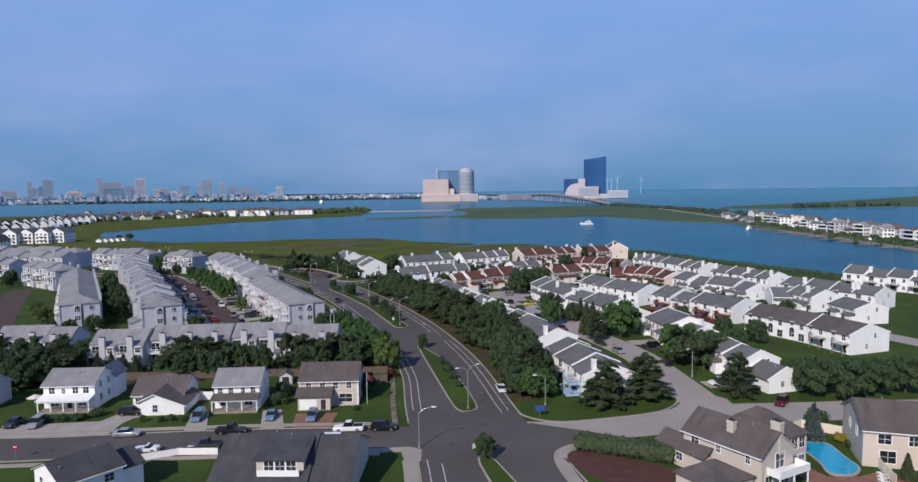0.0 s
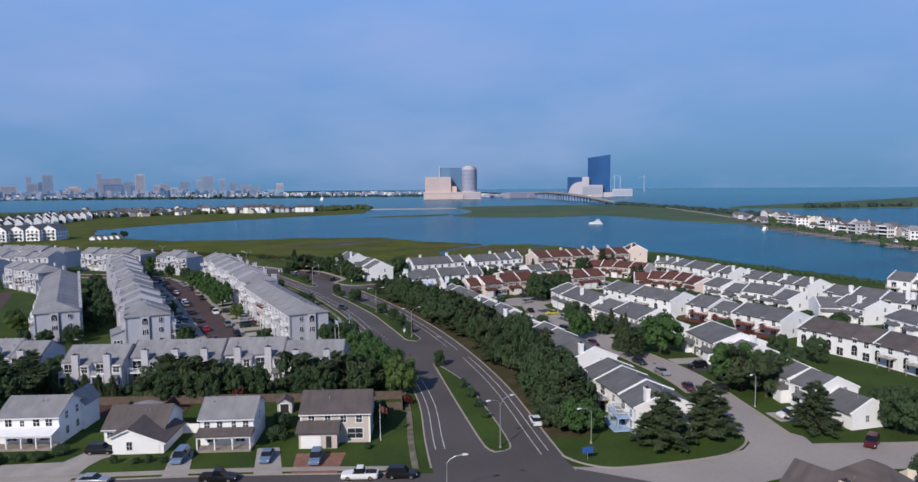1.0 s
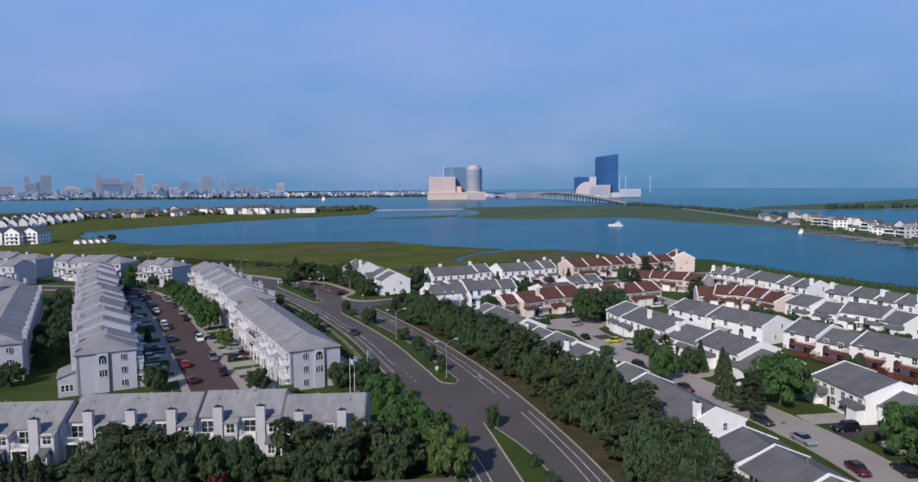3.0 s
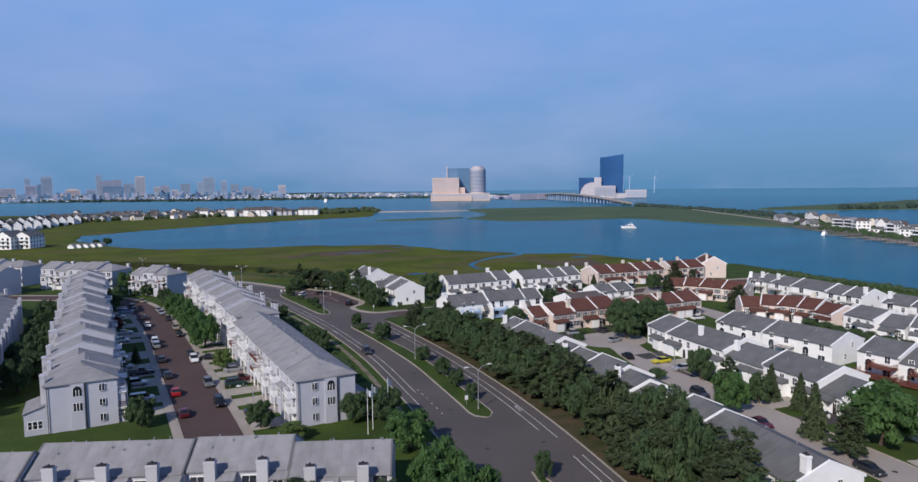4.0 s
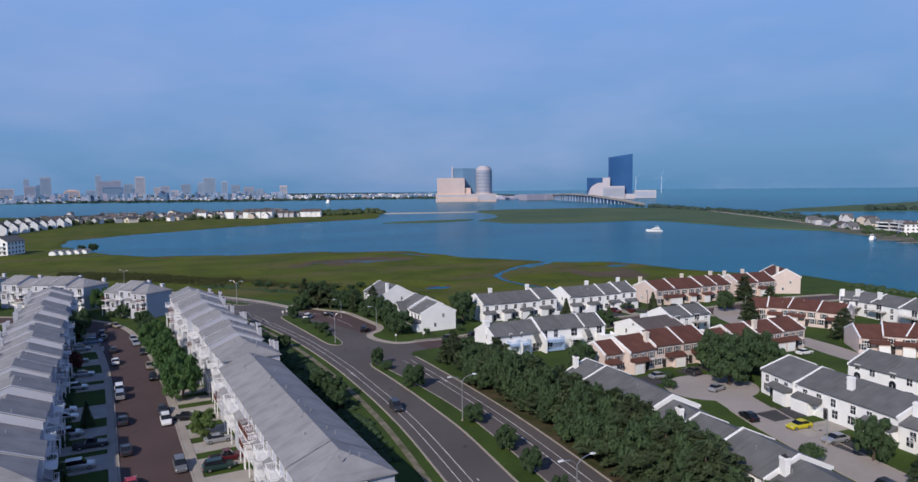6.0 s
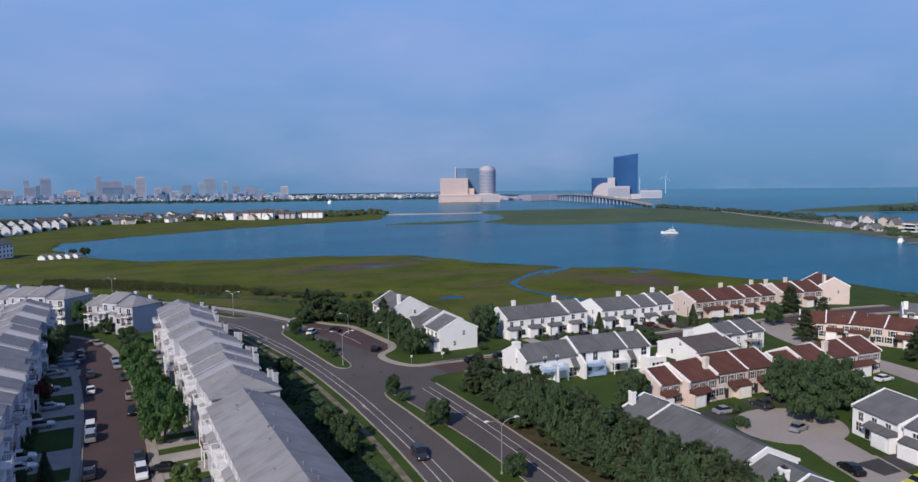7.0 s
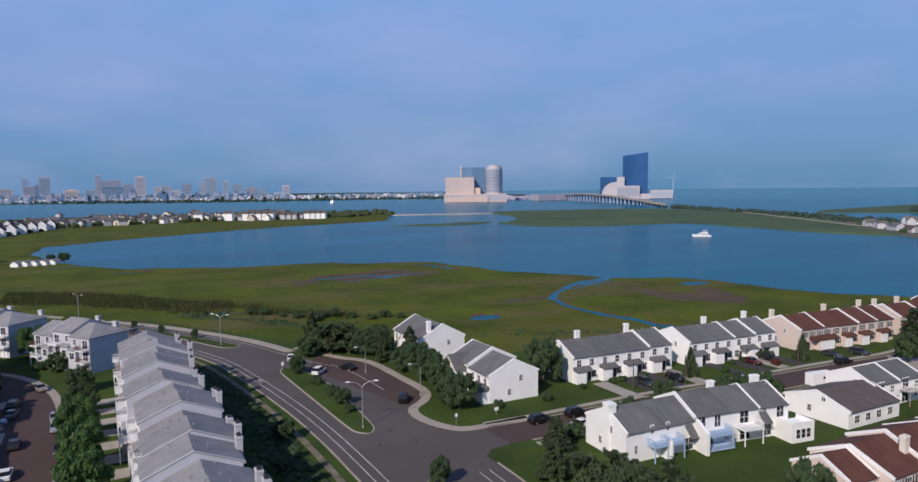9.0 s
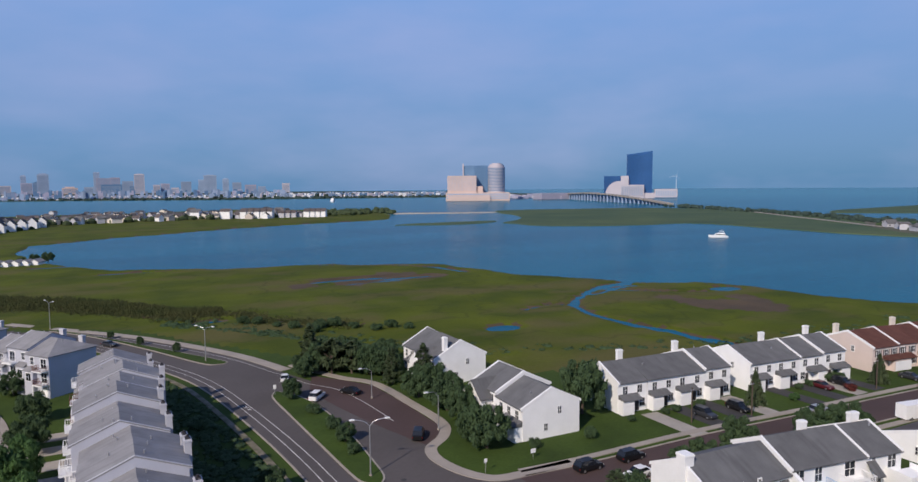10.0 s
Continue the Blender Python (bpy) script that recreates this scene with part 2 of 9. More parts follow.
class Bag:
    """Vertices and faces of one part, in metres of its own."""

    def __init__(self):
        self.v, self.f, self.s = [], [], []

    def add(self, verts, faces, slot=0):
        k = len(self.v)
        self.v += [tuple(p) for p in verts]
        self.f += [tuple(i + k for i in f) for f in faces]
        self.s += [slot] * len(faces)
        return self

    def box(self, x0, x1, y0, y1, z0, z1, slot=0):
        return self.add([(x, y, z) for z in (z0, z1) for x, y in ((x0, y0), (x1, y0), (x1, y1), (x0, y1))],
                        [(3, 2, 1, 0), (4, 5, 6, 7), (0, 1, 5, 4), (1, 2, 6, 5), (2, 3, 7, 6), (3, 0, 4, 7)], slot)

    def slab(self, ring, z0, z1, slot=0):
        """An upright prism over a ring of (x, y), counter-clockwise."""
        n = len(ring)
        self.add([(x, y, z0) for x, y in ring] + [(x, y, z1) for x, y in ring],
                 [tuple(range(n, 2 * n)), tuple(range(n - 1, -1, -1))] + [(i, (i + 1) % n, n + (i + 1) % n, n + i) for i in range(n)], slot)
        return self

    def along_x(self, ring, x0, x1, slot=0):
        """A prism along x over a ring of (y, z), counter-clockwise seen from +x."""
        n = len(ring)
        self.add([(x0, y, z) for y, z in ring] + [(x1, y, z) for y, z in ring],
                 [tuple(range(n, 2 * n)), tuple(range(n - 1, -1, -1))] + [(i, (i + 1) % n, n + (i + 1) % n, n + i) for i in range(n)], slot)
        return self

    def along_y(self, ring, y0, y1, slot=0):
        n = len(ring)
        self.add([(x, y0, z) for x, z in ring] + [(x, y1, z) for x, z in ring],
                 [tuple(range(n)), tuple(range(2 * n - 1, n - 1, -1))] + [(n + i, n + (i + 1) % n, (i + 1) % n, i) for i in range(n)], slot)
        return self

    def tube(self, a, b, r0, r1=None, n=8, slot=0):
        a, b = Vector(a), Vector(b)
        r1 = r0 if r1 is None else r1
        q = (b - a).to_track_quat("Z", "Y")
        ring = [Vector((math.cos(2 * math.pi * i / n), math.sin(2 * math.pi * i / n), 0)) for i in range(n)]
        self.add([a + q @ (p * r0) for p in ring] + [b + q @ (p * r1) for p in ring],
                 [tuple(range(n - 1, -1, -1)), tuple(range(n, 2 * n))] + [(i, (i + 1) % n, n + (i + 1) % n, n + i) for i in range(n)], slot)
        return self

    def mesh(self, name, mats):
        me = bpy.data.meshes.new(name)
        me.from_pydata(self.v, [], self.f)
        for m in mats:
            me.materials.append(m)
        if len(mats) > 1:
            me.polygons.foreach_set("material_index", self.s)
        me.update()
        return me


def part(name, bag, mat, parent=None, label="", smooth=False):
    mats = mat if isinstance(mat, (list, tuple)) else [mat]
    ob = new(name, bag.mesh(name, mats) if isinstance(bag, Bag) else bag)
    if smooth:
        ob.data.polygons.foreach_set("use_smooth", [True] * len(ob.data.polygons))
    if parent is not None:
        ob.parent = parent
    if label:
        ob["label"] = label
    return ob


def thing(name, m, label, category, group="", kind=""):
    ob = new(name)
    ob.empty_display_size = 0.5
    ob.matrix_world = m
    return tagged(ob, label, category, group, kind)


def spline(points, step=2.0):
    """A smooth line through the points, every step metres."""
    p = [Vector((*q, 0)).to_2d() for q in points]
    p = [2 * p[0] - p[1]] + p + [2 * p[-1] - p[-2]]
    out = []
    for i in range(1, len(p) - 2):
        a, b, c, d = p[i - 1:i + 3]
        n = max(1, round((c - b).length / step))
        for k in range(n):
            t = k / n
            out.append(0.5 * ((2 * b) + (c - a) * t + (2 * a - 5 * b + 4 * c - d) * t * t + (3 * b - a - 3 * c + d) * t ** 3))
    return out + [p[-2]]


def offset(line, d):
    """The line moved d metres to its right."""
    out = []
    for i, p in enumerate(line):
        t = (line[min(i + 1, len(line) - 1)] - line[max(i - 1, 0)]).normalized()
        out.append(p + Vector((t.y, -t.x)) * d)
    return out


def resample(line, n):
    d = np.cumsum([0] + [(b - a).length for a, b in zip(line, line[1:])])
    s = np.linspace(0, d[-1], n)
    xs, ys = np.interp(s, d, [p.x for p in line]), np.interp(s, d, [p.y for p in line])
    return [Vector((x, y)) for x, y in zip(xs, ys)]


def strip(bag, left, right, z, thick=0.0):
    """A band between two lines of as many points, with its sides down by thick."""
    n = len(left)
    v = [(p.x, p.y, z) for p in left] + [(p.x, p.y, z) for p in right]
    f = [(i, n + i, n + i + 1, i + 1) for i in range(n - 1)]
    if thick:
        v += [(p.x, p.y, z - thick) for p in left] + [(p.x, p.y, z - thick) for p in right]
        for i in range(n - 1):
            f += [(i, i + 1, 2 * n + i + 1, 2 * n + i), (n + i + 1, n + i, 3 * n + i, 3 * n + i + 1)]
        f += [(0, 2 * n, 3 * n, n), (n - 1, 2 * n - 1, 4 * n - 1, 3 * n - 1)]
    bag.add(v, f)
    return bag


def band(bag, line, width, z, thick=0.0):
    return strip(bag, offset(line, -width / 2), offset(line, width / 2), z, thick)

# ---- ground, marsh and water ----
def marsh_material():
    m = material("marsh_grass", (0.084, 0.102, 0.011), 0.95, 0.34, 0.035, 1.1, 0.9, space="World", color2=(0.042, 0.060, 0.009), lift=0.47, spec=0.1)
    n, l = m.node_tree.nodes, m.node_tree.links
    hsv = [x for x in n if x.type == "HUE_SAT"][0]
    pos = n.new("ShaderNodeNewGeometry")
    mp = n.new("ShaderNodeMapping")
    mp.inputs["Rotation"].default_value = (0, 0, radians(-28))
    mp.inputs["Scale"].default_value = (0.012, 0.035, 1)
    l.new(pos.outputs["Position"], mp.inputs[0])
    t = n.new("ShaderNodeTexNoise")
    t.inputs["Scale"].default_value, t.inputs["Detail"].default_value = 1.0, 5.0
    l.new(mp.outputs[0], t.inputs["Vector"])
    r = n.new("ShaderNodeMapRange")
    r.inputs["From Min"].default_value, r.inputs["From Max"].default_value = 0.50, 0.64
    r.inputs["To Max"].default_value = 0.8
    l.new(t.outputs[0], r.inputs[0])
    mx = n.new("ShaderNodeMix")
    mx.data_type = "RGBA"
    mx.inputs["B"].default_value = (0.100, 0.088, 0.034, 1)
    old = hsv.inputs["Color"].links[0].from_socket
    l.new(r.outputs[0], mx.inputs["Factor"])
    l.new(old, mx.inputs["A"])
    # narrow dark runnels that wind through the grass
    rn = n.new("ShaderNodeTexNoise")
    rn.inputs["Scale"].default_value, rn.inputs["Detail"].default_value = 0.022, 3.0
    l.new(pos.outputs["Position"], rn.inputs["Vector"])
    off = n.new("ShaderNodeMath")
    off.operation, off.inputs[1].default_value = "SUBTRACT", 0.5
    l.new(rn.outputs[0], off.inputs[0])
    ab = n.new("ShaderNodeMath")
    ab.operation = "ABSOLUTE"
    l.new(off.outputs[0], ab.inputs[0])
    rr = n.new("ShaderNodeMapRange")
    rr.inputs["From Min"].default_value, rr.inputs["From Max"].default_value = 0.002, 0.010
    rr.inputs["To Min"].default_value, rr.inputs["To Max"].default_value = 0.28, 0.0
    l.new(ab.outputs[0], rr.inputs[0])
    m2 = n.new("ShaderNodeMix")
    m2.data_type = "RGBA"
    m2.inputs["B"].default_value = (0.022, 0.030, 0.010, 1)
    l.new(rr.outputs[0], m2.inputs["Factor"])
    l.new(mx.outputs["Result"], m2.inputs["A"])
    l.new(m2.outputs["Result"], hsv.inputs["Color"])
    return m


M["marsh"] = marsh_material()

# the land's edge against the bay, the left peninsula included
SHORE = [(-520, -160), (330, -160), (312, 100), (312, 180), (314, 235), (314, 271), (326, 330), (310, 352), (296, 378), (297, 411), (285, 431),
         (262, 436), (249, 458), (228, 496), (214, 546), (164, 577), (114, 579), (60, 612), (14, 690), (5, 750), (8, 806), (26, 818), (66, 859),
         (114, 883), (172, 921), (240, 956), (312, 972), (366, 998), (428, 1130), (446, 1249), (382, 1363), (262, 1460), (75, 1400), (-520, 1420)]


def inside_distance(px, py, ring):
    """Signed distance to a ring, positive inside."""
    d2 = np.full(px.shape, 1e12)
    odd = np.zeros(px.shape, bool)
    for (ax, ay), (bx, by) in zip(ring, ring[1:] + ring[:1]):
        ex, ey = bx - ax, by - ay
        t = np.clip(((px - ax) * ex + (py - ay) * ey) / (ex * ex + ey * ey), 0, 1)
        d2 = np.minimum(d2, (px - ax - t * ex) ** 2 + (py - ay - t * ey) ** 2)
        if ay != by:
            odd ^= ((ay > py) != (by > py)) & (px < ex * (py - ay) / ey + ax)
    return np.where(odd, 1, -1) * np.sqrt(d2)


def line_distance(px, py, pts):
    d2 = np.full(px.shape, 1e12)
    for a, b in zip(pts, pts[1:]):
        ex, ey = b[0] - a[0], b[1] - a[1]
        t = np.clip(((px - a[0]) * ex + (py - a[1]) * ey) / (ex * ex + ey * ey), 0, 1)
        d2 = np.minimum(d2, (px - a[0] - t * ex) ** 2 + (py - a[1] - t * ey) ** 2)
    return np.sqrt(d2)


gx = np.concatenate([np.arange(-520, -60, 20), np.arange(-60, 330, 2.0), np.arange(330, 470, 10)])
gy = np.concatenate([np.arange(-160, 330, 10), np.arange(330, 720, 2.0), np.arange(720, 1480, 12)])
PX, PY = np.meshgrid(gx, gy)
wob = np.array([noise.noise((x * 0.06, y * 0.06, 3.1)) * 3.2 + noise.noise((x * 0.018, y * 0.018, 7.7)) * 6 for x, y in zip(PX.ravel(), PY.ravel())]).reshape(PX.shape)
sd = inside_distance(PX, PY, SHORE) + np.where(PY > 335, wob, 0)
# tidal creeks and ponds, wider towards the bay
CREEK = [(262, 446), (252, 440), (240, 439), (226, 431), (211, 419), (203, 410), (198, 398), (197.6, 384), (198, 372), (201.5, 362), (201, 352), (203, 344)]
FORK = [(254, 434), (240, 433), (230, 427), (220, 425)]
BRANCH = [(203, 412), (196, 416), (189, 414), (183, 412)]
BRANCH_EAST = [(236, 431), (248, 421), (258, 411), (268, 407)]
LAGOON = [(158, 574), (171, 567), (195, 551), (209, 535), (213, 511)]
DITCH = [(8, 516), (24, 503), (46, 486), (64, 467), (78, 451.5), (87, 454), (96.5, 451), (100, 437), (112, 425), (124, 414)]
fine = np.array([noise.noise((x * 0.21, y * 0.21, 5.3)) for x, y in zip(PX.ravel(), PY.ravel())]).reshape(PX.shape)
wide = np.interp(PX, (196, 199, 204, 214, 256), (0.1, 0.7, 1.7, 1.4, 2.2)) + wob * 0.3 + fine * 1.5
creek = np.minimum.reduce([line_distance(PX, PY, CREEK) - wide, line_distance(PX, PY, FORK) - 0.9 - wob * 0.35 - fine, line_distance(PX, PY, BRANCH) - 0.8 - wob * 0.25, line_distance(PX, PY, BRANCH_EAST) - 0.7 - wob * 0.4,
                           line_distance(PX, PY, LAGOON) - 1.3 - wob * 0.4])
for cx, cy, rx, ry in ((161.6, 390.5, 6.2, 4.0), (84.5, 444.5, 5, 2.2), (152, 512, 8, 1.2), (166, 500, 9, 1.3), (180, 506, 5, 0.9), (278, 409, 4.5, 3.0), (75, 592, 15, 1.5), (28, 640, 14, 1.5)):
    creek = np.minimum(creek, (np.sqrt(((PX - cx) / rx) ** 2 + ((PY - cy) / ry) ** 2) - 1) * min(rx, ry) + wob * 0.5)
ditch = line_distance(PX, PY, DITCH) - 0.9 - np.abs(wob) * 0.25
wet = np.minimum(sd, creek)
PZ = np.clip(wet * 0.28 - 0.62, -2.2, 0.0)
tuft = np.array([noise.noise((x * 0.11, y * 0.11, 1.3)) for x, y in zip(PX.ravel(), PY.ravel())]).reshape(PX.shape)
in_marsh = (PY > 0.0) & (inside_distance(PX, PY, [(-520, 520), (-60, 500), (0, 478), (30, 458), (60, 440), (84, 402), (104, 372), (134, 345), (206, 326), (262, 318), (300, 322), (340, 340), (420, 700), (480, 1500), (-520, 1500)]) > 0)
PZ = np.where(in_marsh & (wet > 2), PZ + 0.12 + tuft * 0.3, PZ)
PZ = np.where(ditch < 0.6, np.minimum(PZ, -0.5), PZ)
nx, ny = len(gx), len(gy)
bag = Bag()
bag.v = [tuple(p) for p in np.stack([PX, PY, PZ], -1).reshape(-1, 3).tolist()]
bag.f = [(j * nx + i, j * nx + i + 1, (j + 1) * nx + i + 1, (j + 1) * nx + i) for j in range(ny - 1) for i in range(nx - 1)]
mud = (np.hypot((PX - 250) / 12, (PY - 377) / 14) + wob * 0.22 + tuft * 0.9 < 1) | (np.hypot((PX - 164) / 22, (PY - 507) / 10) + wob * 0.2 + tuft * 0.9 < 1) | ((wet > -1) & (wet < 0.3) & in_marsh) | (ditch < 0.4)
slot = np.where(mud, 2, np.where(in_marsh, 1, 0))
bag.s = slot[:-1, :-1].ravel().tolist()
ground = part("ground", bag, [M["lawn"], M["marsh"], M["mud"]], smooth=True)
tagged(ground, "flat coastal land of lawns and green tidal salt marsh", "ground", kind="structure")


def water_material():
    m = bpy.data.materials.new("bay_water")
    m.use_nodes = True
    n, l = m.node_tree.nodes, m.node_tree.links
    b = n["Principled BSDF"]
    b.inputs["Roughness"].default_value, b.inputs["IOR"].default_value = 0.22, 1.33
    b.inputs["Specular IOR Level"].default_value = 0.03
    b.inputs["Specular Tint"].default_value = (0.5, 0.9, 1.0, 1)
    pos = n.new("ShaderNodeNewGeometry")
    t, u = n.new("ShaderNodeTexNoise"), n.new("ShaderNodeTexNoise")
    mp = n.new("ShaderNodeMapping")
    mp.inputs["Rotation"].default_value = (0, 0, radians(-28))
    mp.inputs["Scale"].default_value = (0.0035, 0.012, 1)
    l.new(pos.outputs["Position"], mp.inputs[0])
    l.new(mp.outputs[0], t.inputs["Vector"])
    t.inputs["Scale"].default_value, t.inputs["Detail"].default_value = 1.0, 5.0
    l.new(pos.outputs["Position"], u.inputs["Vector"])
    u.inputs["Scale"].default_value, u.inputs["Detail"].default_value = 0.35, 6.0
    mix = n.new("ShaderNodeMix")
    mix.data_type = "RGBA"
    mix.inputs["A"].default_value, mix.inputs["B"].default_value = (0.002, 0.082, 0.150, 1), (0.004, 0.116, 0.196, 1)
    r = n.new("ShaderNodeMapRange")
    r.inputs["From Min"].default_value, r.inputs["From Max"].default_value = 0.35, 0.68
    l.new(t.outputs[0], r.inputs[0])
    l.new(r.outputs[0], mix.inputs["Factor"])
    # distance haze painted into the colour: water pales and greens away from the origin
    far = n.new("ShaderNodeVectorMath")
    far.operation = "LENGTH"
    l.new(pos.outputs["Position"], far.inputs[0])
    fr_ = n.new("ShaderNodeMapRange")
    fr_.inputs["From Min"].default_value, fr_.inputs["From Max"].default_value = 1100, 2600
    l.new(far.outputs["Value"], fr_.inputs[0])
    haze_mix = n.new("ShaderNodeMix")
    haze_mix.data_type = "RGBA"
    haze_mix.inputs["B"].default_value = (0.026, 0.165, 0.235, 1)
    l.new(fr_.outputs[0], haze_mix.inputs["Factor"])
    l.new(mix.outputs["Result"], haze_mix.inputs["A"])
    l.new(haze_mix.outputs["Result"], b.inputs["Base Color"])
    bp = n.new("ShaderNodeBump")
    bp.inputs["Strength"].default_value, bp.inputs["Distance"].default_value = 0.6, 0.5
    l.new(u.outputs[0], bp.inputs["Height"])
    l.new(bp.outputs[0], b.inputs["Normal"])
    return m


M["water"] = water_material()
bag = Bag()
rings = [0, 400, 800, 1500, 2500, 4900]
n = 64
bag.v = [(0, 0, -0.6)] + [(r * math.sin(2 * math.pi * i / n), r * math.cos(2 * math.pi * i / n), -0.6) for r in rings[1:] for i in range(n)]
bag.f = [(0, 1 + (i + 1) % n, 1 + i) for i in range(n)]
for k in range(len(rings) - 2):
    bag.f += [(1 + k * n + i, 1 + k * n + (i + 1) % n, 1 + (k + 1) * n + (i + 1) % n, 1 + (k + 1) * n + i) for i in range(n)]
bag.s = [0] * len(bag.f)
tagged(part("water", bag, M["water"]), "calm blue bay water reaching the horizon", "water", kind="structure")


def island(name, ring, mat, label, z=0.25, step=6.0, jag=5.0, category="ground"):
    """A low bank over a ring of shore points, its edge made uneven and sloping under the water."""
    line = spline(ring + ring[:1], step)[:-1]
    cx, cy = sum(p.x for p in line) / len(line), sum(p.y for p in line) / len(line)
    out, inn = [], []
    for p in line:
        k = noise.noise((p.x * 0.03, p.y * 0.03, 9.0)) * jag
        d = (p - Vector((cx, cy))).normalized()
        out.append((p.x + d.x * (k + 4), p.y + d.y * (k + 4), -1.2))
        inn.append((p.x + d.x * k, p.y + d.y * k, z))
    n = len(out)
    b = Bag()
    b.add(out + inn, [(i, (i + 1) % n, n + (i + 1) % n, n + i) for i in range(n)] + [tuple(range(n, 2 * n))])
    return tagged(part(name, b, mat), label, category, kind="structure")


# far marsh and city shore carry distance haze in their colours, greyed and blue-green
far_marsh = material("hazed_marsh_grass", (0.085, 0.118, 0.062), 0.95, 0.3, 0.012, 0.3, 0.0, space="World", color2=(0.050, 0.085, 0.055), spec=0.1)
far_land = material("hazed_shore", (0.050, 0.075, 0.060), 0.95, 0.35, 0.01, 0.2, 0.0, space="World", spec=0.1)
spit_land = material("sandy_scrub_ground", (0.15, 0.135, 0.11), 0.95, 0.35, 0.03, 0.4, 0.0, space="World", color2=(0.07, 0.085, 0.06), spec=0.1)
sand = material("pale_sand", (0.42, 0.36, 0.30), 0.95, 0.2, 0.02, 0.4, 0.0, space="World")
island("ground_marsh_island", [(446, 850), (462, 776), (530, 742), (606, 730), (604, 640), (596, 560), (612, 505), (660, 470), (760, 560), (830, 660), (900, 860), (880, 1040), (740, 1110), (600, 1120), (536, 948)], far_marsh,
       "low green salt marsh island across the bay")
island("ground_marsh_islet", [(330, 880), (372, 858), (420, 860), (455, 884), (420, 892), (360, 890)], far_marsh, "thin green marsh islet in the bay", 0.1, jag=2)
island("ground_sand_spit", [(430, 1130), (470, 1112), (540, 1085), (585, 1090), (520, 1118), (452, 1150)], sand, "pale sand bar at the marsh point", 0.1, jag=3)
island("ground_east_spit", [(558, 425), (520, 352), (484, 286), (462, 226), (450, 120), (545, 100), (580, 220), (625, 330), (690, 430), (760, 510), (820, 640), (760, 640), (690, 596), (640, 540), (590, 470)], spit_land,
       "built-up sandy spit across the bay", 0.5)
island("ground_far_marsh", [(930, 790), (1010, 715), (1130, 650), (1400, 560), (2000, 540), (2500, 800), (2100, 1000), (1500, 900), (1130, 850), (1000, 830)], far_marsh, "distant flat green marsh", 0.3, 20)
island("ground_city_shore", [(-1500, 3600), (-600, 3240), (-320, 2720), (71, 2520), (300, 2380), (537, 2300), (800, 2250), (1010, 2150), (1150, 2020), (1300, 1880), (1440, 1720), (1520, 1740), (1560, 1900), (1560, 2300), (1640, 3300), (1300, 4250), (200, 4800), (-900, 4820), (-1700, 4560)],
       far_land, "distant low city shore with dark trees", 1.0, 25, 14)

# ---- roads ----
ROAD_L = spline([(-52, -158), (-30, -90), (-4, -12), (18, 40), (30, 63), (41.6, 88), (49.6, 110), (54.5, 123), (62.5, 143), (68.5, 166), (73.2, 198), (75.6, 215), (78.4, 236), (79.8, 252), (80.5, 266), (81.0, 289), (79.8, 319), (76, 350), (71.4, 374), (63, 395), (57, 408), (43.2, 434), (27, 456), (0, 486), (-60, 540)])
ROAD_R = spline([(-22, -158), (0, -100), (26, -30), (44, 22), (54, 52), (63, 76), (70, 102), (73.5, 113), (83.7, 143), (91.0, 172), (95.6, 196), (98.2, 215), (100.2, 234), (101.5, 256), (102.1, 275), (102.3, 290), (102.6, 318), (102, 338), (99.5, 354), (95, 362), (90.5, 374), (83.3, 393), (71.5, 414), (57.7, 434), (25.5, 471), (0, 500), (-60, 555)])
NR = 280
road = part("road", strip(Bag(), resample(ROAD_L, NR), resample(ROAD_R, NR), 0.03, 0.3), M["asphalt"])
tagged(road, "worn grey asphalt avenue, wide and gently curved", "road", kind="structure")


def street(name, pts, width, mat, label, z=0.026, kerb=True):
    line = spline(pts)
    tagged(part(name, band(Bag(), line, width, z, 0.3), M[mat]), label, "road", kind="structure")
    return line


HS = street("road_cross", [(-420, 335), (-200, 228), (-90, 175), (-40, 151), (-16.3, 136.5), (4, 127.5), (21, 119.6), (43.5, 107.8), (54, 102)], 10.5, "asphalt", "grey asphalt residential cross street")
street("road_east", [(60, 103), (67, 97.5), (74, 93.8), (88, 89.4), (104, 86.6), (122, 78), (142, 68), (190, 40), (310, -28)], 10.5, "beige_road", "pale worn residential street")
SR = street("road_court", [(101, 84), (106.5, 93), (115, 111), (122.2, 128), (126.5, 147), (129.2, 165), (132.5, 184), (138, 204), (145, 222)], 8.6, "beige_road", "pale worn concrete court street", 0.030)
SS = street("road_side", [(106.6, 295.5), (113, 295.0), (120, 294.6), (145, 294.3), (172, 292.5), (200, 291), (222, 289), (252, 290), (282, 284)], 8.4, "brown_asphalt", "reddish brown asphalt side street", 0.034)
street("road_loop", [(224, 290), (214, 281), (207, 267), (203.4, 252), (201, 240), (197.6, 228), (197.6, 214), (199, 190), (199.4, 150), (196, 90), (186, 50)], 8.4, "beige_road", "pale worn concrete loop street", 0.036)
PK = street("road_west", [(37.3, 190), (37.5, 215), (37.5, 250), (37.5, 290), (36.6, 320), (34.4, 346), (31, 366), (23, 382), (8, 396), (-18, 412), (-60, 430)], 9.6, "brown_asphalt", "dark reddish brown asphalt parking street")
